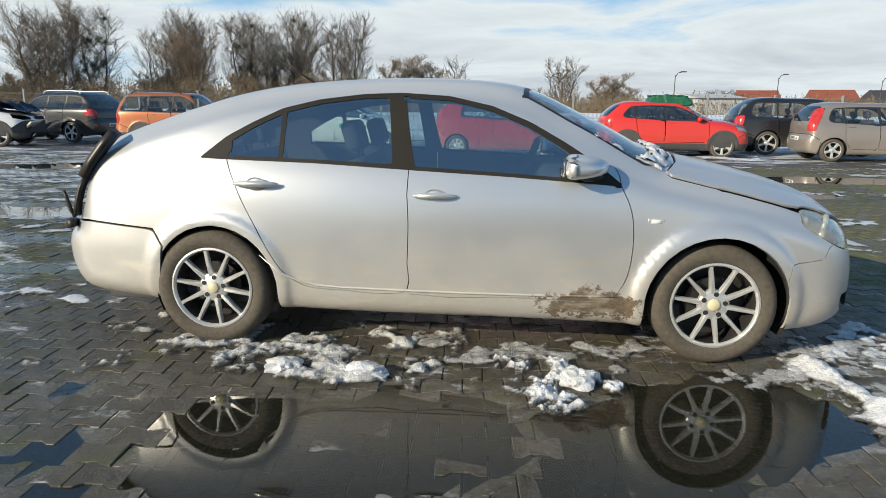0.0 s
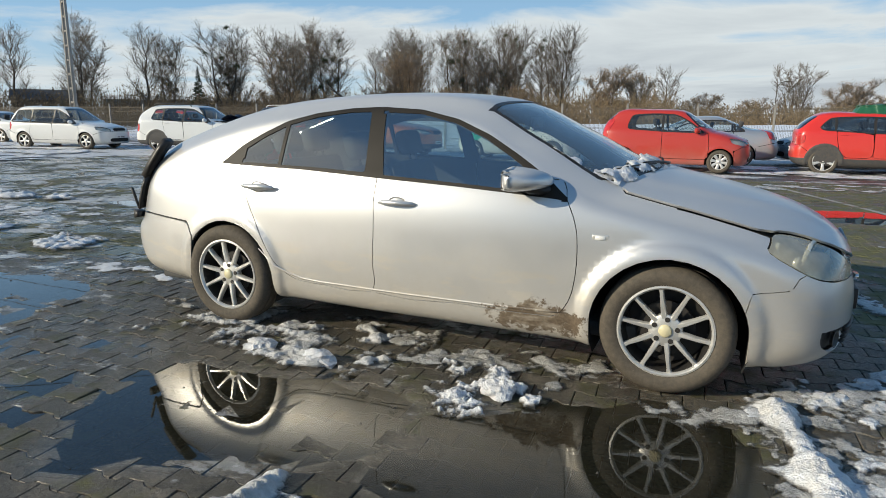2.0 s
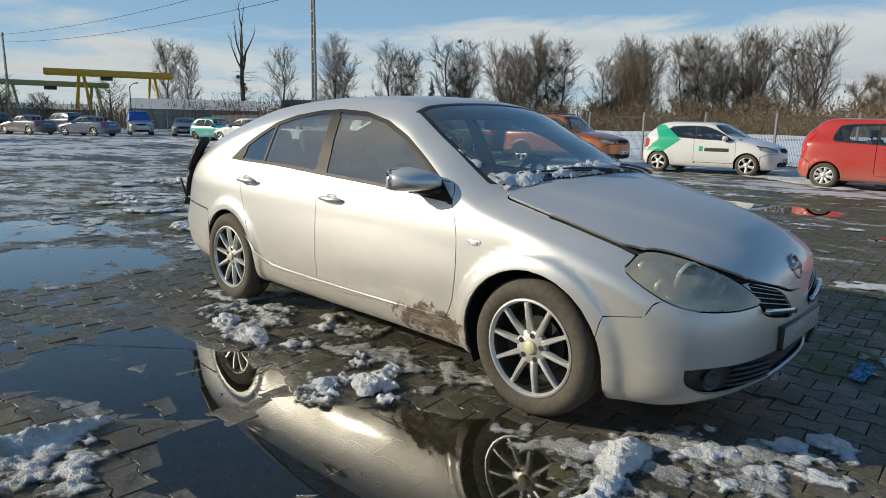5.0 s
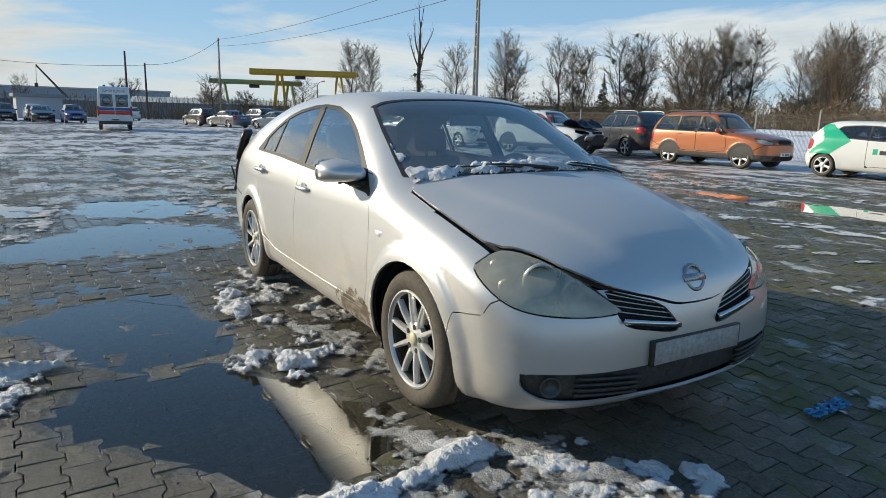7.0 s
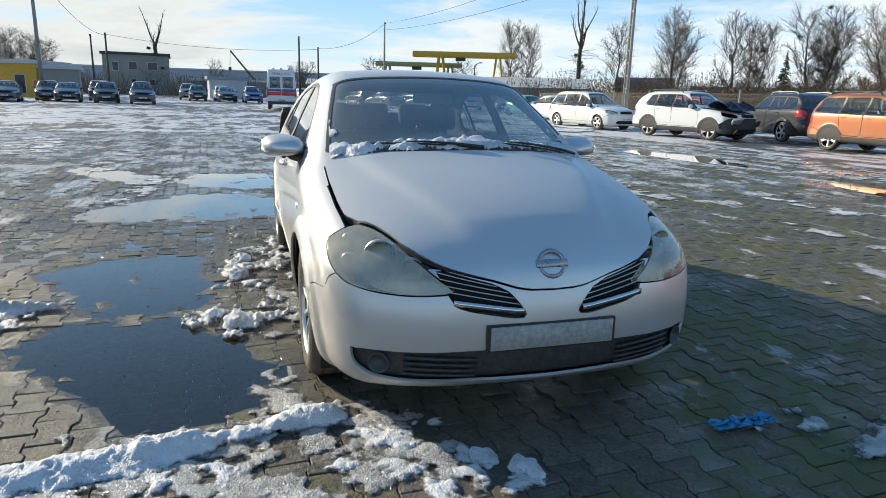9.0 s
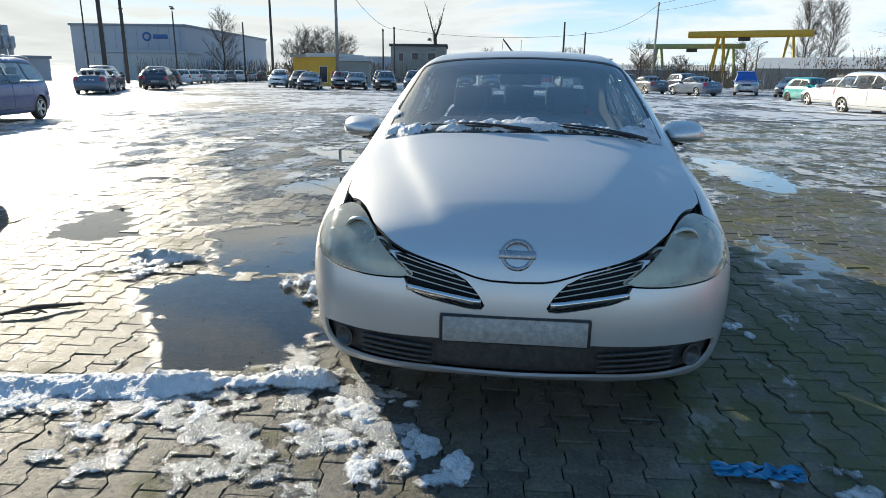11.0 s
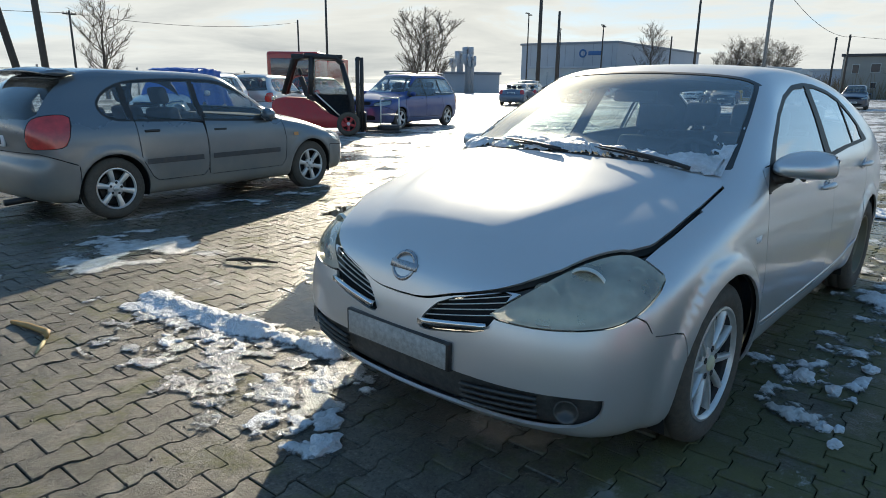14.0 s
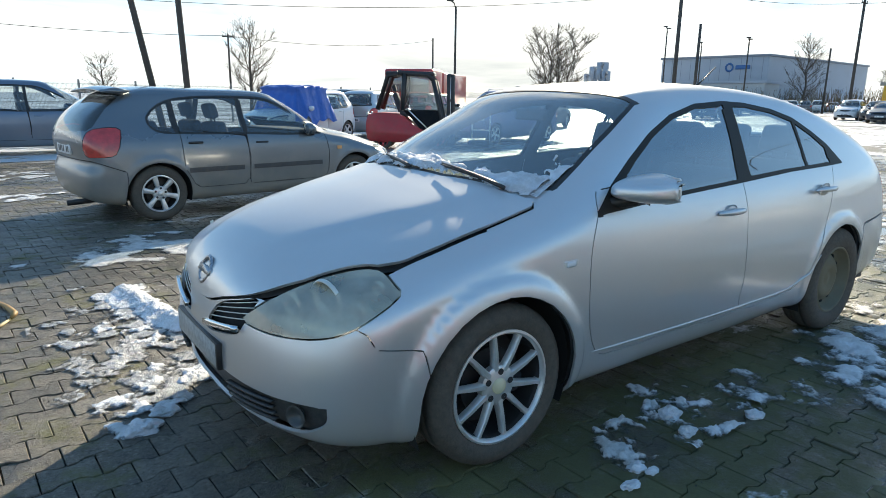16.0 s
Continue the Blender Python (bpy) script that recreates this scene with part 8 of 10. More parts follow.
wreckage(rav, S_TALL["rav"], 3)

M_STRIP = pbr("strip_plastic", (0.055, 0.062, 0.068), 0.45, var=0.25, dirt=0.4)
# spoiler, side strips and exhaust of the grey hatchback
bm = bmesh.new()
rows = []
for k in range(13):
    y = -0.60 + 1.2 * k / 12
    c = 0.03 * (1 - (y / 0.6) ** 2)
    rows.append([bm.verts.new((-1.44 - 0.05 * c, y, 1.400 + c)), bm.verts.new((-1.58, y, 1.428 + c)), bm.verts.new((-1.73, y * 0.98, 1.400 + c)), bm.verts.new((-1.74, y * 0.98, 1.380 + c)), bm.verts.new((-1.56, y, 1.365 + c))])
for a, b in zip(rows, rows[1:]):
    for k in range(5):
        bm.faces.new((a[k], a[(k + 1) % 5], b[(k + 1) % 5], b[k]))
bm.faces.new(rows[0])
bm.faces.new(rows[-1][::-1])
bmesh.ops.recalc_face_normals(bm, faces=bm.faces[:])
part("roof_spoiler", bm, P_STEELBLUE, almera)
for s in (-1, 1):
    flank_sheet(almera_skin, almera, [(-0.98, 0.515), (-0.32, 0.515), (-0.32, 0.57), (-0.98, 0.57)], M_STRIP, "side_strip", side=s, lift=0.012)
    flank_sheet(almera_skin, almera, [(-0.20, 0.515), (0.76, 0.515), (0.76, 0.57), (-0.20, 0.57)], M_STRIP, "side_strip", side=s, lift=0.012)
    flank_sheet(almera_skin, almera, [(1.0, 0.70), (1.07, 0.70), (1.07, 0.74), (1.0, 0.74)], M_AMBER, "side_marker", side=s, lift=0.010)
bm = bmesh.new()
tube(bm, [(-1.7, -0.35, 0.24), (-2.12, -0.35, 0.22)], 0.03, 8)
part("exhaust_pipe", bm, M_RIM_DARK, almera)

# the far rows: repeats of a few cars in other paints
rng = random.Random(21)
ROW_HALL = [(-33.1, -25.1, 205, "sedan", P_GREYBLUE), (-38.0, -27.5, 205, "sedan", P_BLACK), (-42.0, -30.2, 200, "suv", P_NAVY), (-43.8, -27.0, 200, "suv", P_NAVY), (-49.6, -31.0, 205, "sedan", P_BLACK), (-54.0, -32.5, 205, "hatch", P_RED), (-59.0, -34.2, 205, "hatch", P_BLACK), (-64.0, -35.6, 205, "hatch", P_WHITE), (-69.0, -36.9, 205, "hatch", P_WHITE), (-74.1, -38.2, 205, "van", P_GREY), (-78.0, -39.0, 205, "hatch", P_WHITE), (-82.0, -39.8, 205, "hatch", P_SILVER2), (-87.0, -40.6, 205, "hatch", P_GREY), (-92.0, -41.4, 205, "van", P_WHITE), (-98.4, -42.2, 205, "sedan", P_SILVER2), (-104.0, -42.6, 205, "hatch", P_GREY), (-55.8, -21.9, 12, "van", P_WHITE), (-54.2, -19.4, 12, "hatch", P_BLACK), (-50.0, -17.2, 12, "sedan", P_NAVY), (-54.3, -15.6, 10, "hatch", P_GREY)]
ROW_KIOSK = [(-52.4, -13.8, 10, "sedan", P_BLACK), (-58.0, -12.6, 10, "suv", P_NAVY), (-51.0, -10.9, 8, "hatch", P_BLACK), (-49.8, -8.3, 8, "van", P_NAVY), (-71.1, -6.6, 5, "suv", P_GREY), (-66.1, -5.4, 5, "hatch", P_BLACK), (-70.2, -3.2, 5, "hatch", P_WHITE), (-64.2, -2.6, 5, "sedan", P_BLACK), (-62.2, -0.2, 5, "hatch", P_BLUE), (-57.1, 9.4, 195, "hatch", P_BLACK), (-53.2, 10.9, 200, "sedan", P_GREY), (-56.2, 14.2, 195, "suv", P_NAVY), (-48.6, 13.6, 205, "sedan", P_GREYBLUE), (-80.8, 6.0, 190, "hatch", P_WHITE), (-9.0, -18.0, 215, "hatch", P_SILVER2), (-5.2, -16.0, 30, "hatch", P_WHITE), (-11.4, -25.4, 20, "suv", P_BLACK), (-16.5, -19.5, 205, "sedan", P_SILVER2), (-19.5, -20.5, 205, "van", P_GREY), (-15.0, -23.0, 205, "hatch", P_BLACK)]
MADE = {}
for x, y, d, key, paint in ROW_HALL + ROW_KIOSK:
    src = {"hatch": S_HATCH["note"], "sedan": S_LONG["sedan"], "van": S_TALL["minivan"], "suv": S_TALL["rav"]}[key]
    lab = {"hatch": "hatchback", "sedan": "saloon", "van": "family van", "suv": "sport utility car"}[key]
    colour = paint.name.replace("_paint", "").replace("_", " ")
    if key not in MADE:
        MADE[key], _ = build_car(src, centre(x, y, d), f"{colour} {lab} in a far row on the lot", paint, h=0.085, group="far rows of cars", wheels="five")
        MADE[key]["paint"] = paint.name
        continue
    c = copy_thing(MADE[key], centre(x, y, d))
    tagged(c, f"{colour} {lab} in a far row on the lot")
    for o in c.children_recursive:
        if o.type == "MESH" and o.material_slots and o.material_slots[0].material and o.material_slots[0].material.name == MADE[key]["paint"]:
            o.material_slots[0].link = "OBJECT"
            o.material_slots[0].material = paint

# a lorry beyond the cars
for x, y, d, m, lab in ((-16.3, -25.7, 40, P_RED, "red lorry with a box body seen over cars"),):
    t = thing("lorry", pose(x, y, 0, 0, 0, d), lab, "lorry")
    part("load_body", rbox((-4.2, -1.2, 0.9), (1.0, 1.2, 2.55), 0.08, 2), m, t)
    part("cab", rbox((1.2, -1.2, 0.6), (3.0, 1.2, 2.65), 0.15, 3), m, t)
    part("cab_glass", rbox((2.9, -1.0, 1.6), (3.03, 1.0, 2.35), 0.03, 2), M_GLASS_DARK, t)
    part("chassis", rbox((-4.2, -0.5, 0.5), (2.8, 0.5, 0.9), 0.03, 1), M_FORKBLK, t)
    for wx in (2.0, -2.2, -3.4):
        for s in (-1, 1):
            put_wheel(car_wheels("steel", 0.48), t, wx, s * 1.05, 0.48)

# ---- ground, water and snow ----
PUDDLES = [  # outline and depth
    ([(0.44, -1.52), (0.66, -1.36), (1.00, -1.12), (1.45, -1.04), (1.74, -1.22), (1.80, -1.42), (1.60, -1.72), (1.22, -2.00), (0.78, -2.24), (0.46, -2.16), (0.52, -1.82)], 0.022),
    ([(-1.16, -1.56), (-0.72, -1.42), (-0.30, -1.40), (0.12, -1.34), (0.40, -1.46), (0.36, -1.62), (0.42, -1.92), (0.16, -2.16), (-0.25, -2.38), (-0.93, -2.40), (-1.24, -1.95)], 0.0135),
    ([(-3.45, -2.75), (-4.45, -1.80), (-3.90, -0.45), (-2.85, -0.55), (-2.65, -1.30), (-2.60, -2.70)], 0.014),
    ([(-2.7, -3.0), (-2.6, -1.4), (-1.8, -1.1), (-1.2, -1.4), (-1.15, -2.5), (-0.6, -2.9), (-1.6, -3.3)], 0.0088),
    ([(-6.6, -1.9), (-6.4, -0.6), (-5.0, -0.2), (-4.8, -1.1), (-5.2, -1.9)], 0.013),
    ([(-1.2, 1.9), (0.2, 1.7), (0.6, 2.2), (-0.2, 2.5), (-1.3, 2.4)], 0.0105),
    ([(-7.2, 3.0), (-5.6, 2.8), (-3.8, 3.2), (-4.4, 3.7), (-6.6, 3.6)], 0.0120),
    ([(-1.7, -3.9), (-0.9, -3.2), (-0.3, -3.3), (-0.4, -3.8), (-1.2, -4.1)], 0.0120),
    ([(-7.7, -3.8), (-6.0, -2.3), (-5.3, -2.5), (-6.6, -3.6)], 0.0120),
    ([(1.4, 6.2), (3.4, 5.9), (5.6, 6.4), (5.2, 7.0), (2.6, 7.0)], 0.0145), ([(-4.6, 8.6), (-2.0, 8.0), (0.5, 8.3), (0.2, 9.0), (-3.2, 9.1)], 0.0145),
    ([(4.4, 8.8), (6.6, 8.4), (8.8, 8.9), (8.0, 9.5), (5.0, 9.5)], 0.0145), ([(-11.3, 8.4), (-8.6, 8.5), (-6.8, 9.3), (-9.6, 9.7)], 0.0140)]


def value_noise(x, y, seed):
    rng = np.random.RandomState(seed)
    g = rng.rand(64, 64)
    xi, yi = np.floor(x).astype(int), np.floor(y).astype(int)
    fx, fy = x - xi, y - yi
    fx, fy = fx * fx * (3 - 2 * fx), fy * fy * (3 - 2 * fy)
    a, b, c, d = g[xi % 64, yi % 64], g[(xi + 1) % 64, yi % 64], g[xi % 64, (yi + 1) % 64], g[(xi + 1) % 64, (yi + 1) % 64]
    return (a * (1 - fx) + b * fx) * (1 - fy) + (c * (1 - fx) + d * fx) * fy


def fbm(x, y, seed, octaves=4, gain=0.5):
    out, amp, tot = 0, 1.0, 0.0
    for k in range(octaves):
        out = out + amp * value_noise(x * 2**k + 13.1 * k, y * 2**k + 7.7 * k, seed + k)
        tot += amp
        amp *= gain
    return out / tot


def low_ground(x, y):
    """How far the paving has sunk."""
    z = np.zeros_like(x)
    wob = 0.34 * (fbm(x * 2.1 + 30, y * 2.1 + 30, 77, 4, 0.55) - 0.5)
    for poly, depth in PUDDLES:
        p = np.array(poly, float)
        lo, hi = p.min(0) - 0.6, p.max(0) + 0.6
        m = (x > lo[0]) & (x < hi[0]) & (y > lo[1]) & (y < hi[1])
        if m.any():
            sd = poly_sd(np.stack([x[m], y[m]], 1), crom(p, 5)) + wob[m]
            t = np.clip(0.5 - sd / 0.56, 0, 1)
            z[m] = np.minimum(z[m], -depth * t * t * (3 - 2 * t))
    return z


def ground_height(x, y):
    return low_ground(x, y) + 0.010 * (fbm(x * 0.45 + 50, y * 0.45 + 50, 5, 2) - 0.42) + 0.0075 * (fbm(x * 1.6 + 20, y * 1.6 + 20, 15, 3) - 0.5)


WATER = -0.0075


def paver_mat():
    m, nt, b = base_mat("wet_paving")
    geo = nt.nodes.new("ShaderNodeNewGeometry")
    tc = obj_coord(nt)
    pos = geo.outputs["Position"]
    oi = nt.nodes.new("ShaderNodeObjectInfo")
    rnd = math_node(nt, "FRACT", math_node(nt, "ADD", geo.outputs["Random Per Island"], oi.outputs["Random"]))
    big = nd(nt, "ShaderNodeTexNoise", Vector=pos, Scale=0.9, Detail=5.0, Roughness=0.55)
    grain = nd(nt, "ShaderNodeTexNoise", Vector=pos, Scale=160.0, Detail=4.0, Roughness=0.7)
    mid = nd(nt, "ShaderNodeTexNoise", Vector=pos, Scale=11.0, Detail=6.0, Roughness=0.65)
    dry = mixc(nt, rnd, (0.15, 0.127, 0.096), (0.25, 0.212, 0.162))
    dry = mixc(nt, ramp(nt, mid.outputs[0], [(0.35, (0, 0, 0)), (0.7, (0.6, 0.6, 0.6))]), dry, (0.034, 0.031, 0.026))
    dry = mixc(nt, math_node(nt, "MULTIPLY", grain.outputs[0], 0.35), dry, (0.10, 0.09, 0.075))
    # pitted face of the blocks: dark pores and pale sand
    pits = nd(nt, "ShaderNodeTexNoise", Vector=pos, Scale=62.0, Detail=5.0, Roughness=0.75)
    dry = mixc(nt, ramp(nt, pits.outputs[0], [(0.36, (0.75, 0.75, 0.75)), (0.47, (0, 0, 0))]), dry, (0.030, 0.028, 0.022))
    dry = mixc(nt, ramp(nt, pits.outputs[0], [(0.56, (0, 0, 0)), (0.68, (0.7, 0.7, 0.7))]), dry, (0.34, 0.31, 0.26))
    wetf = math_node(nt, "ADD", big.outputs[0], math_node(nt, "MULTIPLY", math_node(nt, "SUBTRACT", mid.outputs[0], 0.5), 0.35))
    sx = nd(nt, "ShaderNodeSeparateXYZ", Vector=pos)
    # the wetness mask falls off ahead of the car, so blocks are paler
    slope = math_node(nt, "MULTIPLY", math_node(nt, "SUBTRACT", 1.7, sx.outputs[0]), 0.09)
    wetf = math_node(nt, "ADD", wetf, math_node(nt, "MINIMUM", math_node(nt, "MAXIMUM", slope, -0.11), 0.05))
    wet = ramp(nt, wetf, [(0.40, (0.15, 0.15, 0.15)), (0.56, (1, 1, 1))])
    sep = nd(nt, "ShaderNodeSeparateXYZ", Vector=pos)
    near_water = ramp(nt, math_node(nt, "MULTIPLY", math_node(nt, "SUBTRACT", sep.outputs[2], WATER - 0.001), 100.0), [(0.0, (1, 1, 1)), (0.55, (0, 0, 0))])
    wet = math_node(nt, "MAXIMUM", wet, near_water)
    # a film of grey slush trodden into the surface
    mp = nd(nt, "ShaderNodeMapping", Vector=pos, Rotation=(0, 0, 0.15), Scale=(0.8, 1.35, 1.0))
    sl = nd(nt, "ShaderNodeTexNoise", Vector=mp.outputs[0], Scale=1.3, Detail=12.0, Roughness=0.72)
    # little driven towards the far rows, so more slush is left there
    more = math_node(nt, "MINIMUM", math_node(nt, "MAXIMUM", math_node(nt, "MULTIPLY", math_node(nt, "SUBTRACT", -2.0, sx.outputs[0]), 0.016), 0.0), 0.085)
    more = math_node(nt, "ADD", more, math_node(nt, "MINIMUM", math_node(nt, "MAXIMUM", math_node(nt, "MULTIPLY", math_node(nt, "SUBTRACT", -4.5, sx.outputs[1]), 0.012), 0.0), 0.05))
    slush = ramp(nt, math_node(nt, "ADD", sl.outputs[0], more), [(0.575, (0, 0, 0)), (0.615, (0.9, 0.9, 0.9))])
    slush = math_node(nt, "MULTIPLY", slush, math_node(nt, "SUBTRACT", 1.0, near_water))
    # hardly any ahead of the car
    slush = math_node(nt, "MULTIPLY", slush, ramp(nt, math_node(nt, "MULTIPLY", math_node(nt, "SUBTRACT", 2.4, sx.outputs[0]), 0.5), [(0.0, (0.08, 0.08, 0.08)), (0.6, (1, 1, 1))]))
    # thin films of melt water between the slush
    fl = nd(nt, "ShaderNodeTexNoise", Vector=mp.outputs[0], Scale=0.8, Detail=8.0, Roughness=0.6)
    flood = math_node(nt, "MULTIPLY", ramp(nt, fl.outputs[0], [(0.50, (0, 0, 0)), (0.56, (0.9, 0.9, 0.9))]), ramp(nt, math_node(nt, "MULTIPLY", math_node(nt, "SUBTRACT", -1.0, sx.outputs[0]), 0.4), [(0.0, (0, 0, 0)), (1.0, (1, 1, 1))]))
    near_water = math_node(nt, "MAXIMUM", near_water, flood)
    wet = math_node(nt, "MAXIMUM", wet, flood)
    # soil and moss washed over the blocks on the side that gets no sun
    ms = nd(nt, "ShaderNodeTexNoise", Vector=pos, Scale=3.2, Detail=10.0, Roughness=0.72)
    shade_side = ramp(nt, math_node(nt, "ADD", math_node(nt, "MULTIPLY", sx.outputs[1], 0.5), math_node(nt, "MULTIPLY", sx.outputs[0], -0.04)), [(0.05, (0, 0, 0)), (0.40, (0.16, 0.16, 0.16)), (1.6, (0.10, 0.10, 0.10))])
    soil = ramp(nt, math_node(nt, "ADD", ms.outputs[0], shade_side), [(0.52, (0, 0, 0)), (0.66, (0.9, 0.9, 0.9))])
    # soil colour lightened and yellowed to offset the dim blue shade there
    dry = mixc(nt, soil, dry, mixc(nt, grain.outputs[0], (0.095, 0.096, 0.036), (0.215, 0.205, 0.085)))
    dark = mixc(nt, 0.42, dry, (0.022, 0.023, 0.014))
    nt.links.new(mixc(nt, slush, mixc(nt, wet, dry, dark), (0.54, 0.54, 0.53)), b.inputs["Base Color"])
    rr = math_node(nt, "ADD", 0.22, math_node(nt, "MULTIPLY", math_node(nt, "SUBTRACT", 1.0, wet), 0.26))
    rr = math_node(nt, "ADD", rr, math_node(nt, "MULTIPLY", mid.outputs[0], 0.16))
    rr = math_node(nt, "ADD", rr, math_node(nt, "MULTIPLY", soil, 0.35))
    nt.links.new(math_node(nt, "ADD", 0.30, math_node(nt, "MULTIPLY", near_water, 0.35)), b.inputs["Specular IOR Level"])
    rr = math_node(nt, "MULTIPLY", rr, math_node(nt, "SUBTRACT", 1.0, math_node(nt, "MULTIPLY", near_water, 0.75)))
    nt.links.new(rr, b.inputs["Roughness"])
    hsum = math_node(nt, "ADD", math_node(nt, "ADD", math_node(nt, "MULTIPLY", grain.outputs[0], 0.5), math_node(nt, "MULTIPLY", pits.outputs[0], 0.7)), math_node(nt, "MULTIPLY", mid.outputs[0], 1.5))
    bp = nd(nt, "ShaderNodeBump", Strength=math_node(nt, "SUBTRACT", 1.0, math_node(nt, "MULTIPLY", near_water, 0.9)), Distance=0.009, Height=hsum)
    nt.links.new(bp.outputs[0], b.inputs["Normal"])
    return m


def ground_mat():
    """The far lot: wet paving with lines of slush, beyond the laid blocks."""
    m, nt, b = base_mat("far_lot")
    geo = nt.nodes.new("ShaderNodeNewGeometry")
    pos = geo.outputs["Position"]
    big = nd(nt, "ShaderNodeTexNoise", Vector=pos, Scale=0.14, Detail=6.0, Roughness=0.6)
    mpx = nd(nt, "ShaderNodeMapping", Vector=pos, Rotation=(0, 0, 0.12), Scale=(0.6, 1.3, 1.0))
    mid = nd(nt, "ShaderNodeTexNoise", Vector=mpx.outputs[0], Scale=1.1, Detail=10.0, Roughness=0.72)
    fine = nd(nt, "ShaderNodeTexNoise", Vector=pos, Scale=14.0, Detail=8.0, Roughness=0.75)
    mp = nd(nt, "ShaderNodeMapping", Vector=pos, Rotation=(0, 0, 0.05))
    br = nt.nodes.new("ShaderNodeTexBrick")
    nt.links.new(mp.outputs[0], br.inputs["Vector"])
    for k, v in (("Scale", 1.0), ("Mortar Size", 0.006), ("Brick Width", 0.2), ("Row Height", 0.14), ("Mortar Smooth", 0.2)):
        br.inputs[k].default_value = v
    br.inputs["Color1"].default_value = (0.115, 0.105, 0.090, 1)
    br.inputs["Color2"].default_value = (0.075, 0.068, 0.058, 1)
    br.inputs["Mortar"].default_value = (0.02, 0.02, 0.018, 1)
    wet = ramp(nt, math_node(nt, "ADD", math_node(nt, "MULTIPLY", big.outputs[0], 0.6), math_node(nt, "MULTIPLY", mid.outputs[0], 0.4)), [(0.42, (0, 0, 0)), (0.56, (1, 1, 1))])
    base = mixc(nt, math_node(nt, "MULTIPLY", wet, 0.6), br.outputs[0], (0.014, 0.014, 0.012))
    # slush where the lot is little driven
    s = math_node(nt, "ADD", math_node(nt, "MULTIPLY", big.outputs[0], 0.45), math_node(nt, "MULTIPLY", mid.outputs[0], 0.6))
    snow = ramp(nt, s, [(0.505, (0, 0, 0)), (0.535, (0.9, 0.9, 0.9))])
    nt.links.new(mixc(nt, snow, base, mixc(nt, fine.outputs[0], (0.50, 0.50, 0.50), (0.82, 0.83, 0.85))), b.inputs["Base Color"])
    r = math_node(nt, "ADD", math_node(nt, "MULTIPLY", math_node(nt, "SUBTRACT", 1.0, wet), 0.34), 0.20)
    r = math_node(nt, "MAXIMUM", r, math_node(nt, "MULTIPLY", snow, 0.6))
    nt.links.new(r, b.inputs["Roughness"])
    hh = math_node(nt, "ADD", math_node(nt, "MULTIPLY", fine.outputs[0], 1.2), math_node(nt, "MULTIPLY", snow, 1.0))
    dry = math_node(nt, "SUBTRACT", 1.1, math_node(nt, "MULTIPLY", wet, 0.5))
    bp = nd(nt, "ShaderNodeBump", Strength=dry, Distance=0.02, Height=hh)
    nt.links.new(bp.outputs[0], b.inputs["Normal"])
    return m


def water_mat():
    m, nt, b = base_mat("puddle_water")
    nt.nodes.remove(b)
    geo = nt.nodes.new("ShaderNodeNewGeometry")
    n = nd(nt, "ShaderNodeTexNoise", Vector=geo.outputs["Position"], Scale=3.0, Detail=2.0)
    bp = nd(nt, "ShaderNodeBump", Strength=0.05, Distance=0.004, Height=n.outputs[0])
    clear = nd(nt, "ShaderNodeBsdfTransparent", Color=(0.80, 0.75, 0.63, 1))
    silt = nd(nt, "ShaderNodeBsdfDiffuse", Color=(0.10, 0.085, 0.052, 1))
    tr = nd(nt, "ShaderNodeMixShader", Fac=0.16, i1=clear.outputs[0], i2=silt.outputs[0])
    gl = nd(nt, "ShaderNodeBsdfGlossy", Color=(1, 1, 1, 1), Roughness=0.012, Normal=bp.outputs[0])
    fr = nd(nt, "ShaderNodeFresnel", IOR=1.36)
    mx = nd(nt, "ShaderNodeMixShader", Fac=math_node(nt, "MULTIPLY", fr.outputs[0], 1.4), i1=tr.outputs[0], i2=gl.outputs[0])
    nt.links.new(mx.outputs[0], nt.nodes["Material Output"].inputs[0])
    return m


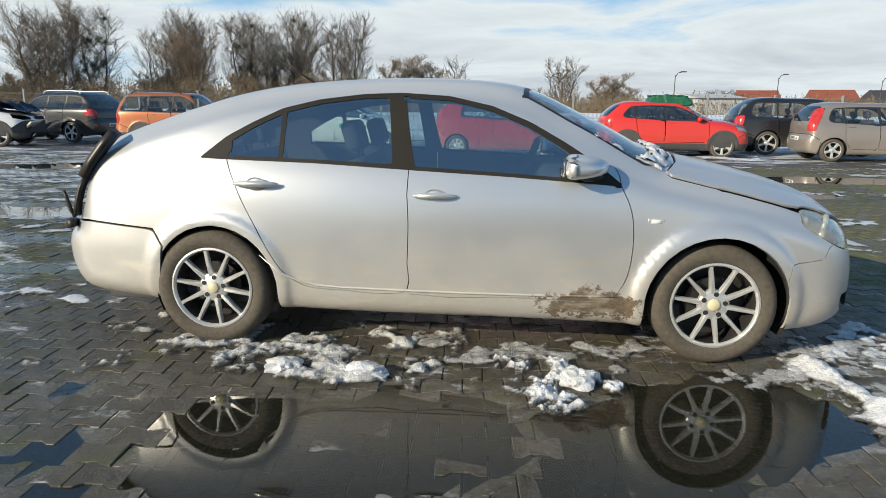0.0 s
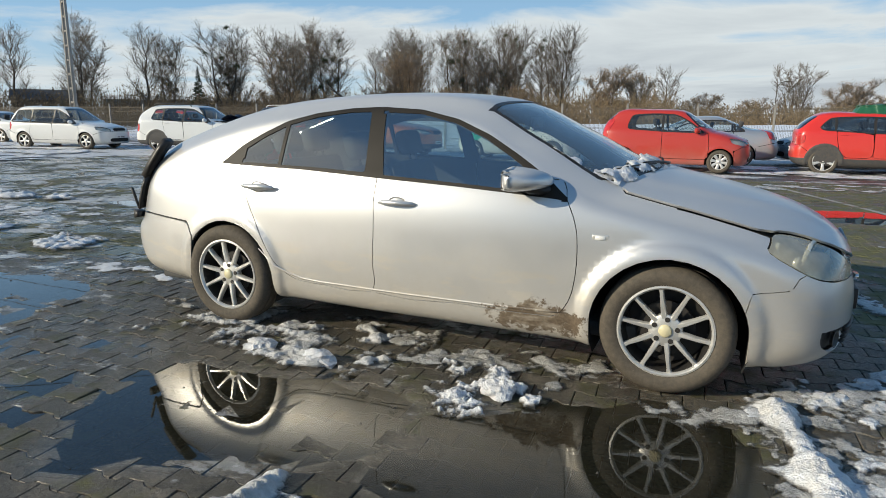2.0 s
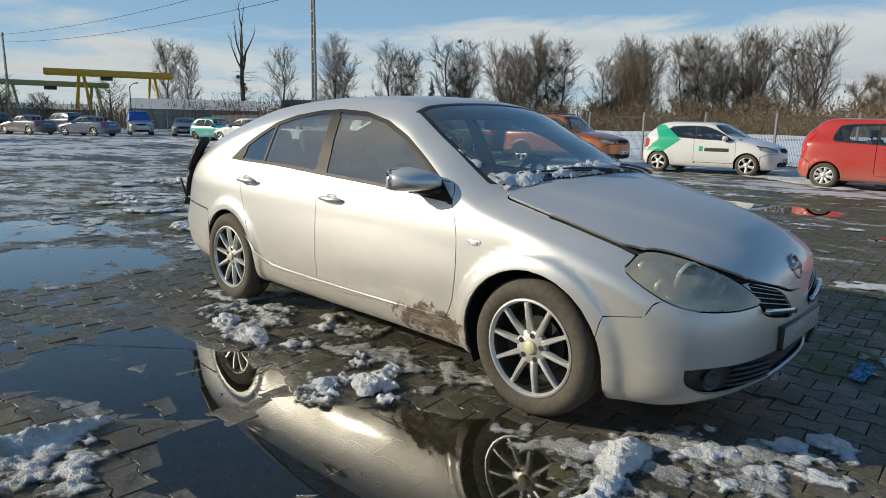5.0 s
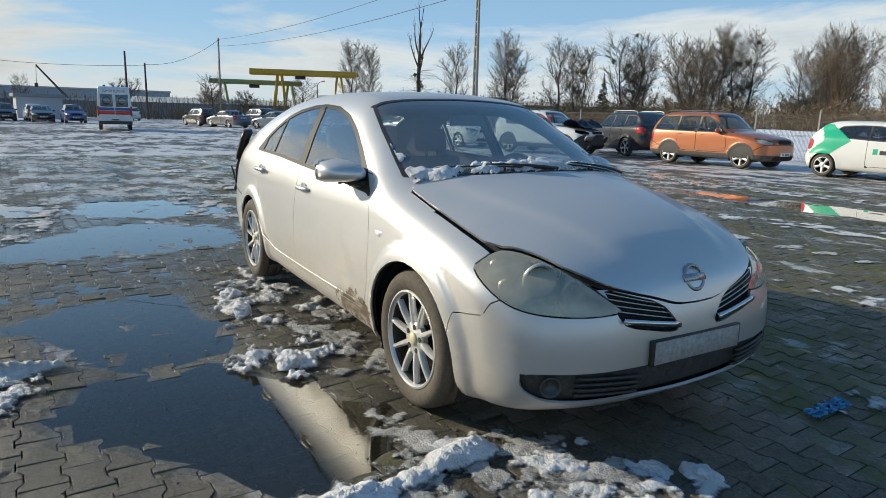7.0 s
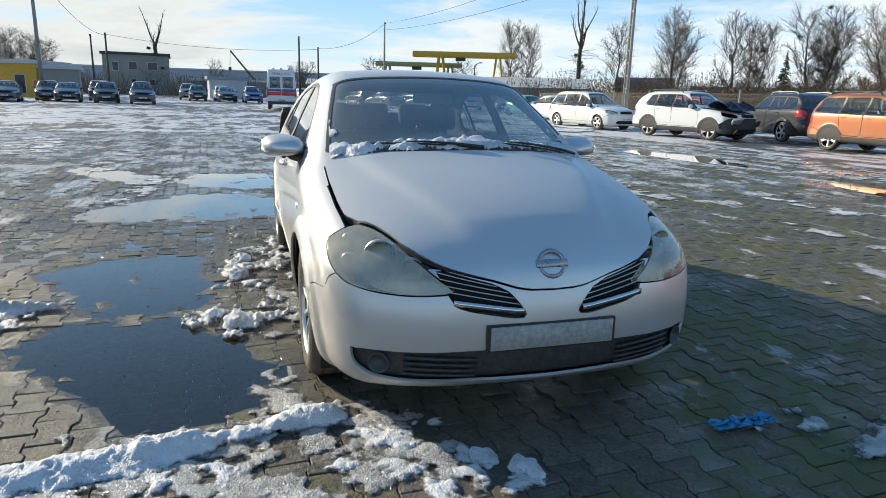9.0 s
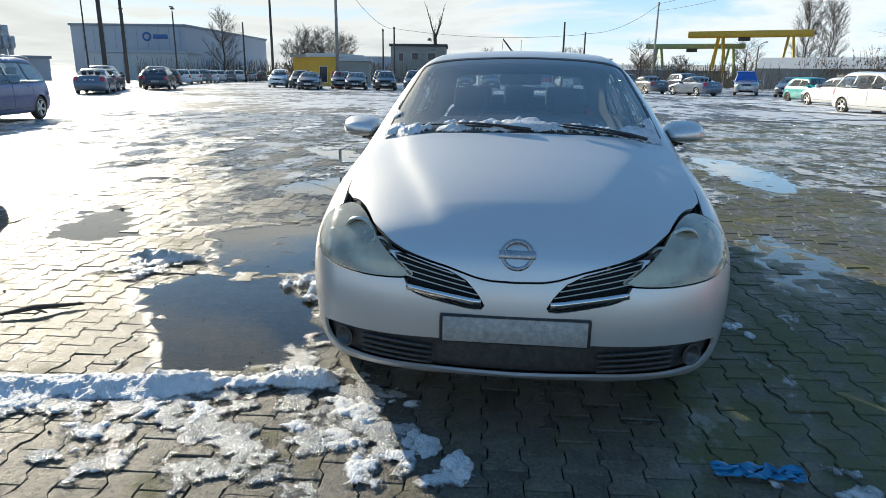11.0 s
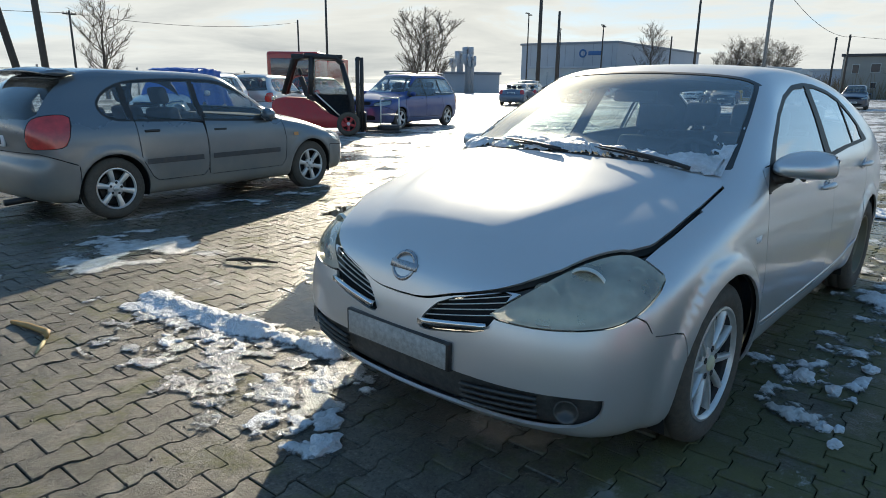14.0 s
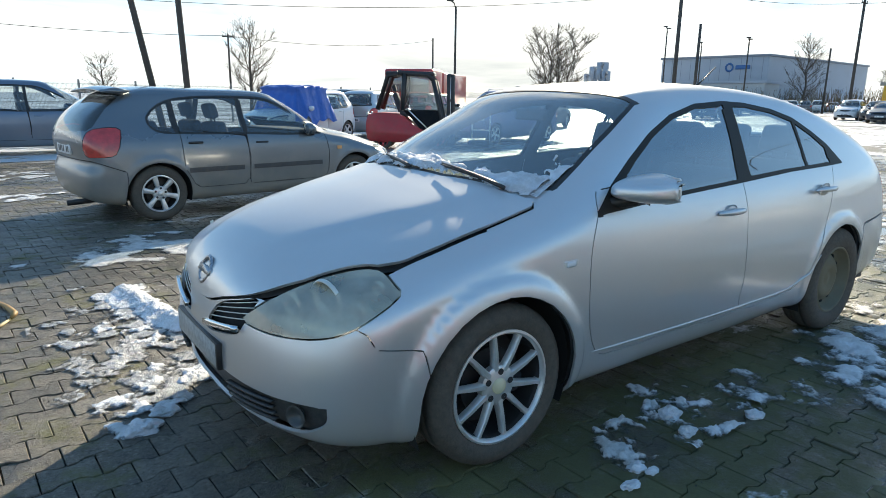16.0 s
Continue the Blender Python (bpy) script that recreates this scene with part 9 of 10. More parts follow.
def snow_mat(name, col, grey, rough=0.55, sheet=False):
    """Old snow; a sheet of it turns to grey, half clear slush where it lies thin."""
    m, nt, b = base_mat(name)
    geo = nt.nodes.new("ShaderNodeNewGeometry")
    pos = geo.outputs["Position"]
    n = nd(nt, "ShaderNodeTexNoise", Vector=pos, Scale=9.0, Detail=9.0, Roughness=0.72)
    f = nd(nt, "ShaderNodeTexNoise", Vector=pos, Scale=130.0, Detail=3.0)
    c = mixc(nt, ramp(nt, n.outputs[0], [(0.35, (1, 1, 1)), (0.62, (0, 0, 0))]), col, grey)
    if sheet:
        at = nt.nodes.new("ShaderNodeAttribute")
        at.attribute_name = "thickness"
        g = nd(nt, "ShaderNodeTexNoise", Vector=pos, Scale=48.0, Detail=6.0, Roughness=0.7)
        k = math_node(nt, "ADD", at.outputs["Fac"], math_node(nt, "MULTIPLY", math_node(nt, "SUBTRACT", g.outputs[0], 0.5), 0.75))
        c = mixc(nt, ramp(nt, k, [(0.22, (1, 1, 1)), (0.62, (0, 0, 0))]), c, tuple(0.42 * v for v in grey))
        nt.links.new(ramp(nt, k, [(0.06, (0, 0, 0)), (0.50, (1, 1, 1))]), b.inputs["Alpha"])
        nt.links.new(ramp(nt, k, [(0.12, (0.12, 0.12, 0.12)), (0.45, (rough, rough, rough))]), b.inputs["Roughness"])
    else:
        b.inputs["Roughness"].default_value = rough
    nt.links.new(c, b.inputs["Base Color"])
    b.inputs["Subsurface Weight"].default_value = 0.1
    b.inputs["Subsurface Radius"].default_value = (0.02, 0.025, 0.03)
    bp = nd(nt, "ShaderNodeBump", Strength=1.0, Distance=0.012, Height=math_node(nt, "ADD", f.outputs[0], n.outputs[0]))
    nt.links.new(bp.outputs[0], b.inputs["Normal"])
    return m


M_PAVER = paver_mat()
M_LOT = ground_mat()
M_WATER = water_mat()
M_SNOW = snow_mat("old_snow", (0.82, 0.83, 0.85), (0.52, 0.51, 0.50))
M_CRUST = snow_mat("snow_crust", (0.82, 0.83, 0.85), (0.60, 0.59, 0.57), sheet=True)
M_SLUSH = snow_mat("dirty_slush", (0.72, 0.715, 0.70), (0.40, 0.38, 0.34), 0.40, sheet=True)
M_ICE = snow_mat("grey_ice", (0.56, 0.55, 0.53), (0.28, 0.27, 0.24), 0.20, sheet=True)

NEAR = (-17.0, 12.0, -13.0, 12.0)  # the stretch laid block by block


def lot_sheet():
    """One sheet out to the horizon; it lies a little lower under the laid blocks."""
    xs = sorted({-900, -300, -120, -60, -30, NEAR[0] - 0.05, NEAR[0], -8, 0, 6, NEAR[1], NEAR[1] + 0.05, 30, 60, 120, 300, 900})
    ys = sorted({-900, -300, -120, -60, -30, NEAR[2] - 0.05, NEAR[2], -6, 0, 6, NEAR[3], NEAR[3] + 0.05, 30, 60, 120, 300, 900})
    v, f = [], []
    for x in xs:
        for y in ys:
            inside = NEAR[0] <= x <= NEAR[1] and NEAR[2] <= y <= NEAR[3]
            v.append((x, y, -0.045 if inside else -0.002))
    n = len(ys)
    for i in range(len(xs) - 1):
        for j in range(n - 1):
            f.append((i * n + j, (i + 1) * n + j, (i + 1) * n + j + 1, i * n + j + 1))
    ob = new("ground", mesh_from("ground", v, f))
    ob.data.materials.append(M_LOT)
    return tagged(ob, "wet paved lot with thawing snow and slush", "ground", kind="structure")


lot = lot_sheet()

BLOCK = [(-0.1, -0.0815), (-0.066, -0.0815), (-0.036, -0.0585), (0.036, -0.0585), (0.066, -0.0815), (0.1, -0.0815), (0.1, 0.0815), (0.066, 0.0815), (0.036, 0.0585), (-0.036, 0.0585), (-0.066, 0.0815), (-0.1, 0.0815)]


def block_rings():
    p = np.array(BLOCK)
    outer = p - np.sign(p) * 0.0019
    top = p - np.sign(p) * 0.0050
    return outer, top


def pavers():
    a = radians(3.0)
    ca, sa = math.cos(a), math.sin(a)
    rng = np.random.RandomState(4)
    cols = np.arange(-180, 180)
    rows = np.arange(-160, 160)
    gc, gr = np.meshgrid(cols, rows, indexing="ij")
    u = gc * 0.2 + (gr % 2) * 0.1
    v = gr * 0.14
    x = (u * ca - v * sa).ravel()
    y = (u * sa + v * ca).ravel()
    keep = (x > NEAR[0]) & (x < NEAR[1]) & (y > NEAR[2]) & (y < NEAR[3])
    x, y = x[keep], y[keep]
    z = ground_height(x, y) + rng.normal(0, 0.0017, len(x))
    e = 0.05
    tx = rng.normal(0, 0.010, len(x)) + (ground_height(x, y + e) - ground_height(x, y - e)) / (2 * e)
    ty = rng.normal(0, 0.011, len(x)) - (ground_height(x + e, y) - ground_height(x - e, y)) / (2 * e)
    rot = a + rng.normal(0, 0.006, len(x))
    outer, top = block_rings()
    # the blocks singled out: a stretch beside the front right wheel, and one ahead of the nose
    single = ((x > 0.2) & (x < 2.0) & (y > -2.9) & (y < -1.9)) | ((x > 2.2) & (x < 3.6) & (y > -1.9) & (y < -0.4))
    order = np.nonzero(single)[0][:298]
    pick = np.zeros(len(x), bool)
    pick[order] = True
    me = mesh_from("block", [(*p, 0) for p in top] + [(*p, -0.004) for p in outer] + [(*p, -0.03) for p in outer],
                   [tuple(range(12))] + [(k, 12 + k, 12 + (k + 1) % 12, (k + 1) % 12) for k in range(12)] + [(12 + k, 24 + k, 24 + (k + 1) % 12, 12 + (k + 1) % 12) for k in range(12)])
    me.materials.append(M_PAVER)
    for f in me.polygons:
        f.use_smooth = False
    me.flip_normals() if me.polygons[0].normal.z < 0 else None
    for k in order:
        ob = new("paving_block", me)
        ob.parent = lot
        ob.matrix_basis = Matrix.LocRotScale((x[k], y[k], z[k]), Euler((tx[k], ty[k], rot[k])), None)
    x, y, z, tx, ty, rot = (q[~pick] for q in (x, y, z, tx, ty, rot))
    near = (x > -7) & (x < 6) & (y > -6.5) & (y < 5.0)
    verts, faces = [], []
    base = 0
    for sel, deep in ((near, True), (~near, False)):
        n = int(sel.sum())
        c, s = np.cos(rot[sel])[:, None], np.sin(rot[sel])[:, None]

        def ring(p, dz):
            px = x[sel][:, None] + p[:, 0] * c - p[:, 1] * s
            py = y[sel][:, None] + p[:, 0] * s + p[:, 1] * c
            pz = z[sel][:, None] + dz + ty[sel][:, None] * -p[:, 0] + tx[sel][:, None] * p[:, 1]
            return np.stack([px, py, pz], -1)

        rs = [ring(top, 0.0), ring(outer, -0.004)] + ([ring(outer, -0.03)] if deep else [])
        k = 12 * len(rs)
        verts.append(np.concatenate(rs, 1).reshape(-1, 3))
        off = base + np.arange(n)[:, None] * k
        ft = off + np.arange(12)
        faces += ft.tolist()
        i = np.arange(12)
        j = (i + 1) % 12
        for r in range(len(rs) - 1):
            q = np.stack([12 * r + i, 12 * (r + 1) + i, 12 * (r + 1) + j, 12 * r + j], 1)
            faces += (off[:, :, None] + q[None]).reshape(-1, 4).tolist()
        base += n * k
    verts = np.concatenate(verts)
    me = bpy.data.meshes.new("paving_blocks")
    me.from_pydata(verts.tolist(), [], faces)
    me.update()
    me.materials.append(M_PAVER)
    ob = new("paving_blocks", me)
    ob.parent = lot
    tagged(ob, "interlocking concrete paving blocks, wet", kind="stuff")


def puddles():
    """Standing water over the sunken blocks; the paving's relief draws the shore."""
    for k, (poly, depth) in enumerate(PUDDLES):
        p = crom(np.array(poly, float), 6)
        c = p.mean(0)
        bm = bmesh.new()
        ring = [bm.verts.new((*(q + (q - c) / np.linalg.norm(q - c) * 0.16), WATER + 0.0002 * k)) for q in p]
        f = bm.faces.new(ring)
        f.normal_update()
        if f.normal.z < 0:
            f.normal_flip()
        ob = part("puddle", bm, M_WATER, None, smooth=False)
        tagged(ob, "still shallow puddle on the paving", "puddle", "puddles", "structure")


def snow_patch(label, poly, height, thresh, seed, material, scale=6.0, cell=0.012, ridge=None, name="snow_patch", floor=0.003, kind="stuff"):
    """Thawing snow inside an outline: a rough crust with holes, thinner towards the edge."""
    poly = np.array(poly, float)
    lo, hi = poly.min(0) - 0.05, poly.max(0) + 0.05
    nx, ny = np.ceil((hi - lo) / cell).astype(int) + 1
    gx, gy = np.meshgrid(lo[0] + np.arange(nx) * cell, lo[1] + np.arange(ny) * cell, indexing="ij")
    fx, fy = gx.ravel(), gy.ravel()
    edge = -poly_sd(np.stack([fx, fy], 1), crom(poly, 4))
    wx = 0.035 * (fbm(fx * 7 + 5, fy * 7 + 5, seed + 60, 2) - 0.5)
    n1 = fbm((fx + wx) * scale + 40, (fy - wx) * scale + 40, seed, 5, 0.5)
    n2 = fbm(fx * scale * 3.7 + 9, fy * scale * 3.7 + 9, seed + 20, 3, 0.6)
    h = n1 + 0.30 * (n2 - 0.5) - thresh + np.clip(edge / 0.16, -1, 1) * 0.16 - 0.08
    if ridge is not None:
        r0, r1, wdt, top = ridge
        a, b = np.array(r0, float), np.array(r1, float)
        ab = b - a
        q = np.stack([fx, fy], 1)
        t = np.clip(((q - a) @ ab) / (ab @ ab), 0, 1)
        d = np.hypot(*(q - a - t[:, None] * ab).T)
        h = h + 0.6 * np.exp(-((d / wdt) ** 2)) * (0.5 + n1)
    z = ground_height(fx, fy)
    n3 = fbm(fx * 58.0 + 3, fy * 58.0 + 3, seed + 40, 2, 0.6)
    up = height * (1 - np.exp(-np.clip(h, 0, 1) / 0.13)) * (0.15 + 0.42 * n3 + 0.65 * n2 + 1.2 * np.clip(h, 0, 0.5))
    if ridge is not None:
        up = up + top * np.exp(-((d / wdt) ** 2)) * np.clip(0.35 + 1.3 * (n1 - 0.35), 0, 1) * (h > 0) * (0.50 + 0.40 * n2 + 0.45 * n3)
    zz = z + np.where(h > 0, floor * np.clip(h / 0.03, 0, 1) + up, -0.002)
    ok = (h > -0.015).reshape(nx, ny)
    cells = ok[:-1, :-1] & ok[1:, :-1] & ok[1:, 1:] & ok[:-1, 1:]
    ids = np.arange(nx * ny).reshape(nx, ny)
    f = np.stack([ids[:-1, :-1][cells], ids[1:, :-1][cells], ids[1:, 1:][cells], ids[:-1, 1:][cells]], 1)
    if not len(f):
        return None
    used, inv = np.unique(f.ravel(), return_inverse=True)
    jit = np.random.RandomState(seed).uniform(-0.3, 0.3, (len(used), 2)) * cell
    v = np.stack([fx[used] + jit[:, 0], fy[used] + jit[:, 1], zz[used]], 1)
    me = bpy.data.meshes.new(name)
    me.from_pydata(v.tolist(), [], inv.reshape(-1, 4).tolist())
    me.update()
    me.shade_smooth()
    me.attributes.new("thickness", "FLOAT", "POINT").data.foreach_set("value", np.clip(h[used] / 0.28, 0, 1).astype(np.float32))
    me.materials.append(material)
    return tagged(new(name, me), label, "snow", kind=kind)


def snow_on_lot():
    snow_patch("rutted slush beside the car's sill", [(-2.2, -0.55), (-1.5, -1.02), (-0.9, -1.40), (-0.2, -1.32), (0.15, -0.95), (0.1, -0.62), (-0.8, -0.5)], 0.032, 0.475, 3, M_SLUSH, 6.5, 0.010)
    snow_patch("broken snow between the wheels", [(-0.1, -1.10), (0.3, -1.0), (0.95, -0.95), (1.25, -0.62), (0.5, -0.5), (-0.2, -0.6)], 0.018, 0.53, 13, M_ICE, 7.0)
    snow_patch("heap of coarse snow by the puddle", [(0.16, -1.36), (0.40, -1.50), (0.66, -1.34), (0.78, -1.04), (0.48, -0.92), (0.22, -1.14)], 0.036, 0.44, 23, M_CRUST, 9.0, 0.007)
    snow_patch("grey ice in front of the tyre", [(0.85, -1.05), (1.2, -1.16), (1.75, -1.12), (1.85, -0.85), (1.3, -0.92), (0.95, -0.85)], 0.014, 0.46, 33, M_ICE, 6.0)
    snow_patch("crust of grey slush ahead of the car", [(2.45, -2.15), (2.1, -2.2), (1.92, -1.6), (1.84, -1.05), (1.72, -0.72), (1.90, -0.45), (2.10, -0.34), (2.40, -0.36), (2.58, -0.52), (2.60, -0.9), (2.68, -1.3), (2.66, -1.75)], 0.010, 0.465, 43, M_ICE, 11.0, 0.008)
    snow_patch("broken plates of white snow", [(2.40, -1.9), (2.05, -1.75), (1.95, -1.2), (1.85, -0.7), (2.0, -0.42), (2.35, -0.40), (2.50, -0.7), (2.45, -1.2), (2.56, -1.6)], 0.018, 0.59, 47, M_CRUST, 9.0, 0.008)
    snow_patch("long ridge of white snow", [(2.40, -2.55), (2.05, -2.40), (1.86, -2.0), (1.90, -1.5), (1.76, -1.0), (1.72, -0.72), (1.86, -0.74), (2.04, -1.2), (2.18, -1.6), (2.30, -2.0), (2.52, -2.3)], 0.020, 0.50, 46, M_CRUST, 5.0, 0.008, ridge=((2.12, -2.35), (1.86, -0.85), 0.065, 0.05))
    snow_patch("thin ridge of wet snow", [(0.02, -2.22), (0.14, -2.20), (0.45, -2.30), (0.62, -2.50), (0.30, -2.72), (-0.02, -2.80)], 0.022, 0.42, 63, M_SLUSH, 6.0, 0.008, ridge=((0.1, -2.25), (0.12, -2.7), 0.045, 0.055))
    snow_patch("snow by the grey car", [(1.95, -4.3), (1.15, -4.3), (1.25, -3.35), (1.65, -3.05), (2.15, -3.1), (2.3, -3.6)], 0.010, 0.49, 73, M_SLUSH, 3.5, 0.014)
    snow_patch("snow beside the left sill", [(-1.8, 1.05), (-1.29, 0.92), (-0.84, 0.90), (-0.40, 0.83), (-0.16, 0.90), (-0.02, 1.05), (-0.04, 1.22), (-0.2, 1.33), (-0.7, 1.42), (-1.2, 1.65), (-1.8, 1.7)], 0.030, 0.40, 83, M_CRUST, 4.5, 0.010)
    snow_patch("crumbling tail of snow by the sill", [(-0.12, 0.95), (0.06, 0.86), (0.20, 0.68), (0.34, 0.78), (0.36, 1.0), (0.22, 1.24), (0.04, 1.26)], 0.022, 0.50, 85, M_CRUST, 8.0, 0.008)
    snow_patch("small mound of coarse snow", [(0.32, 0.90), (0.48, 0.92), (0.58, 1.16), (0.50, 1.20), (0.38, 1.04)], 0.030, 0.40, 86, M_CRUST, 9.0, 0.008)
    snow_patch("scattered wet snow by the wheel", [(0.70, 0.94), (0.88, 0.96), (0.93, 1.12), (0.78, 1.14)], 0.022, 0.42, 87, M_SLUSH, 10.0, 0.008)
    snow_patch("snow round a blue scrap", [(2.30, 0.92), (2.36, 1.30), (2.45, 1.62), (2.62, 1.45), (2.56, 1.10), (2.42, 0.92)], 0.025, 0.42, 103, M_SLUSH, 6.0, 0.011)
    snow_patch("wet snow ahead of the nose", [(1.85, -0.55), (2.0, -0.2), (2.5, -0.1), (2.75, -0.3), (2.4, -0.8)], 0.018, 0.60, 113, M_CRUST, 8.0, 0.011)
    for label, poly, hgt, th, sd, mat, sc, cell in (
        ("trodden snow before the parked cars", [(-40, 17), (-30, 18.8), (-19.5, 12.5), (-18.4, 10.4), (-21, 10.6), (-28, 11.6), (-36, 12.2)], 0.05, 0.40, 301, M_CRUST, 0.9, 0.09),
        ("trodden snow round the red car", [(-6.5, 19.0), (-2.2, 17.4), (2.5, 16.6), (7.5, 16.2), (7.5, 13.4), (2.4, 13.5), (0.6, 14.0), (-0.7, 13.2), (-2.5, 15.0), (-5.5, 16.8)], 0.04, 0.42, 302, M_CRUST, 1.3, 0.05),
        ("thin snow on the empty lot", [(-18.9, 10.3), (-17.4, 9.4), (-17.2, 8.2), (-18.0, 7.8), (-19.2, 9.2)], 0.02, 0.42, 303, M_CRUST, 1.8, 0.04),
        ("ridge of old snow across the lot", [(-10.9, 3.25), (-10.3, 2.55), (-9.3, 2.40), (-7.8, 2.70), (-8.1, 3.10), (-8.9, 3.0)], 0.07, 0.42, 304, M_CRUST, 2.6, 0.025),
        ("strip of old snow", [(-10.9, 2.6), (-10.3, 1.2), (-10.0, 1.3), (-10.0, 2.2)], 0.05, 0.42, 305, M_CRUST, 3.0, 0.025),
        ("strip of old snow", [(-8.7, 1.2), (-8.5, 0.5), (-7.8, 0.6), (-8.0, 1.1)], 0.05, 0.44, 306, M_CRUST, 4.0, 0.02),
        ("strip of old snow", [(-7.7, 0.3), (-7.5, 1.2), (-6.9, 1.0), (-7.1, 0.4)], 0.05, 0.44, 307, M_CRUST, 4.0, 0.02),
        ("strip of old snow", [(-6.6, 0.3), (-6.3, 0.95), (-6.0, 0.9), (-6.2, 0.3)], 0.04, 0.43, 308, M_CRUST, 4.5, 0.02),
        ("strip of old snow", [(-5.1, 0.25), (-4.7, 0.85), (-4.3, 0.5), (-4.4, 0.1)], 0.04, 0.43, 309, M_CRUST, 4.5, 0.016),
    ):
        snow_patch(label, poly, hgt, th, sd, mat, sc, cell, floor=0.008)
    # thin slush over the lot, in drifts drawn out along the driving lanes
    rng = random.Random(8)
    # on the side towards the factory, then on the side towards the fence
    spots_near = [(-3.2, -0.1, 1.0, 0.25), (-5.0, -2.4, 1.6, 0.35), (-6.5, -0.4, 1.8, 0.35), (-8.0, 1.6, 2.2, 0.4), (-4.0, 2.2, 1.5, 0.3), (-9.0, -3.2, 2.2, 0.5), (-11.0, 0.2, 2.2, 0.45), (-3.0, -4.4, 1.5, 0.35), (-7.0, -5.4, 2.4, 0.6), (-12.0, -5.6, 2.8, 0.8), (-5.0, 4.4, 2.2, 0.4), (0.0, 4.8, 1.6, 0.25), (4.0, 4.0, 1.4, 0.3), (3.6, 2.4, 1.0, 0.35), (5.0, 0.6, 1.0, 0.4), (-1.0, 6.4, 2.4, 0.35), (5.5, 6.8, 2.0, 0.35), (-9.0, 6.2, 2.6, 0.4), (-4.0, 10.2, 3.2, 0.5), (3.0, 10.6, 3.0, 0.5)]
    spots_far = [(8.5, 10.4, 2.2, 0.5), (-12.0, 10.0, 2.8, 0.6), (-2.6, -6.6, 2.0, 0.5), (-6.5, -8.6, 2.8, 0.9), (3.5, -7.4, 1.8, 0.5), (-2.0, -9.8, 3.0, 0.9), (3.2, -10.4, 2.4, 0.8), (-11.5, -9.8, 3.0, 1.0), (-0.6, -5.0, 1.6, 0.35), (3.4, -3.6, 0.9, 0.35), (-14.0, 4.0, 2.2, 0.5), (-14.5, -1.5, 2.0, 0.6), (-2.4, 0.9, 0.8, 0.25), (1.6, 3.2, 1.0, 0.25), (0.0, 11.6, 2.4, 0.3), (-5.0, 11.4, 2.6, 0.4), (5.0, 11.6, 2.4, 0.3), (9.0, 11.6, 2.2, 0.3)]
    for k, (cx, cy, a, b) in enumerate(spots_near + spots_far):
        d = radians(rng.uniform(-12, 14))
        pts = []
        for i in range(10):
            t = 2 * math.pi * i / 10
            r = rng.uniform(0.75, 1.2)
            u, v = a * r * math.cos(t), b * r * math.sin(t)
            pts.append((cx + u * math.cos(d) - v * math.sin(d), cy + u * math.sin(d) + v * math.cos(d)))
        snow_patch("thin crust of old slush", pts, 0.012, 0.535, 200 + k, M_SLUSH if k % 3 else M_CRUST, rng.uniform(4.0, 6.5), 0.018 if abs(cx) + abs(cy) < 8 else 0.035, floor=0.004)
    # clods
    for c, r, sd in (((2.41, -0.18, 0.015), (0.075, 0.055, 0.06), 1), ((0.62, -1.20, 0.04), (0.085, 0.065, 0.09), 2), ((-0.42, -1.20, 0.02), (0.11, 0.08, 0.10), 3), ((-0.85, -1.16, 0.02), (0.10, 0.07, 0.08), 4), ((2.30, -0.30, 0.01), (0.06, 0.05, 0.04), 5), ((0.93, 1.19, 0.01), (0.04, 0.03, 0.03), 6), ((0.90, 1.24, 0.01), (0.03, 0.022, 0.025), 7), ((1.04, 1.25, 0.01), (0.04, 0.025, 0.02), 8), ((0.46, 1.00, 0.02), (0.06, 0.045, 0.05), 9), ((0.53, 1.14, 0.015), (0.045, 0.03, 0.04), 10), ((0.14, 1.22, 0.012), (0.05, 0.035, 0.035), 11)):
        bm = bmesh.new()
        z = float(ground_height(np.array([c[0]]), np.array([c[1]]))[0])
        snow_lump(bm, (c[0], c[1], z + c[2] * 0.6), r, sd)
        tagged(part("snow_clod", bm, M_SNOW, None, smooth=False), "lump of white snow on the paving", "snow clod", "snow clods")


def grit():
    """Small crumbs of dirt and ice strewn over the paving."""
    rng = np.random.RandomState(3)
    bm_v, bm_f = [], []
    n = 2600
    x = rng.uniform(-5.5, 4.6, n)
    y = rng.uniform(-5.0, 3.4, n)
    z = ground_height(x, y)
    for i in range(n):
        r = 0.003 + 0.009 * rng.rand() ** 4
        o = len(bm_v)
        t = rng.rand() * 6.28
        for k in range(4):
            bm_v.append((x[i] + r * math.cos(t + k * 1.57) * rng.uniform(0.6, 1.4), y[i] + r * math.sin(t + k * 1.57) * rng.uniform(0.6, 1.4), max(z[i], WATER) - 0.001))
        bm_v.append((x[i], y[i], max(z[i], WATER) + r * rng.uniform(0.4, 0.9)))
        bm_f += [(o, o + 1, o + 4), (o + 1, o + 2, o + 4), (o + 2, o + 3, o + 4), (o + 3, o, o + 4)]
    me = mesh_from("grit", bm_v, bm_f)
    me.materials.append(pbr("grit", (0.05, 0.042, 0.032), 0.6, var=0.5, scale=3))
    tagged(new("grit", me), "dark crumbs of soil and grit strewn on paving", "grit", kind="stuff")


pavers()
puddles()
snow_on_lot()
grit()

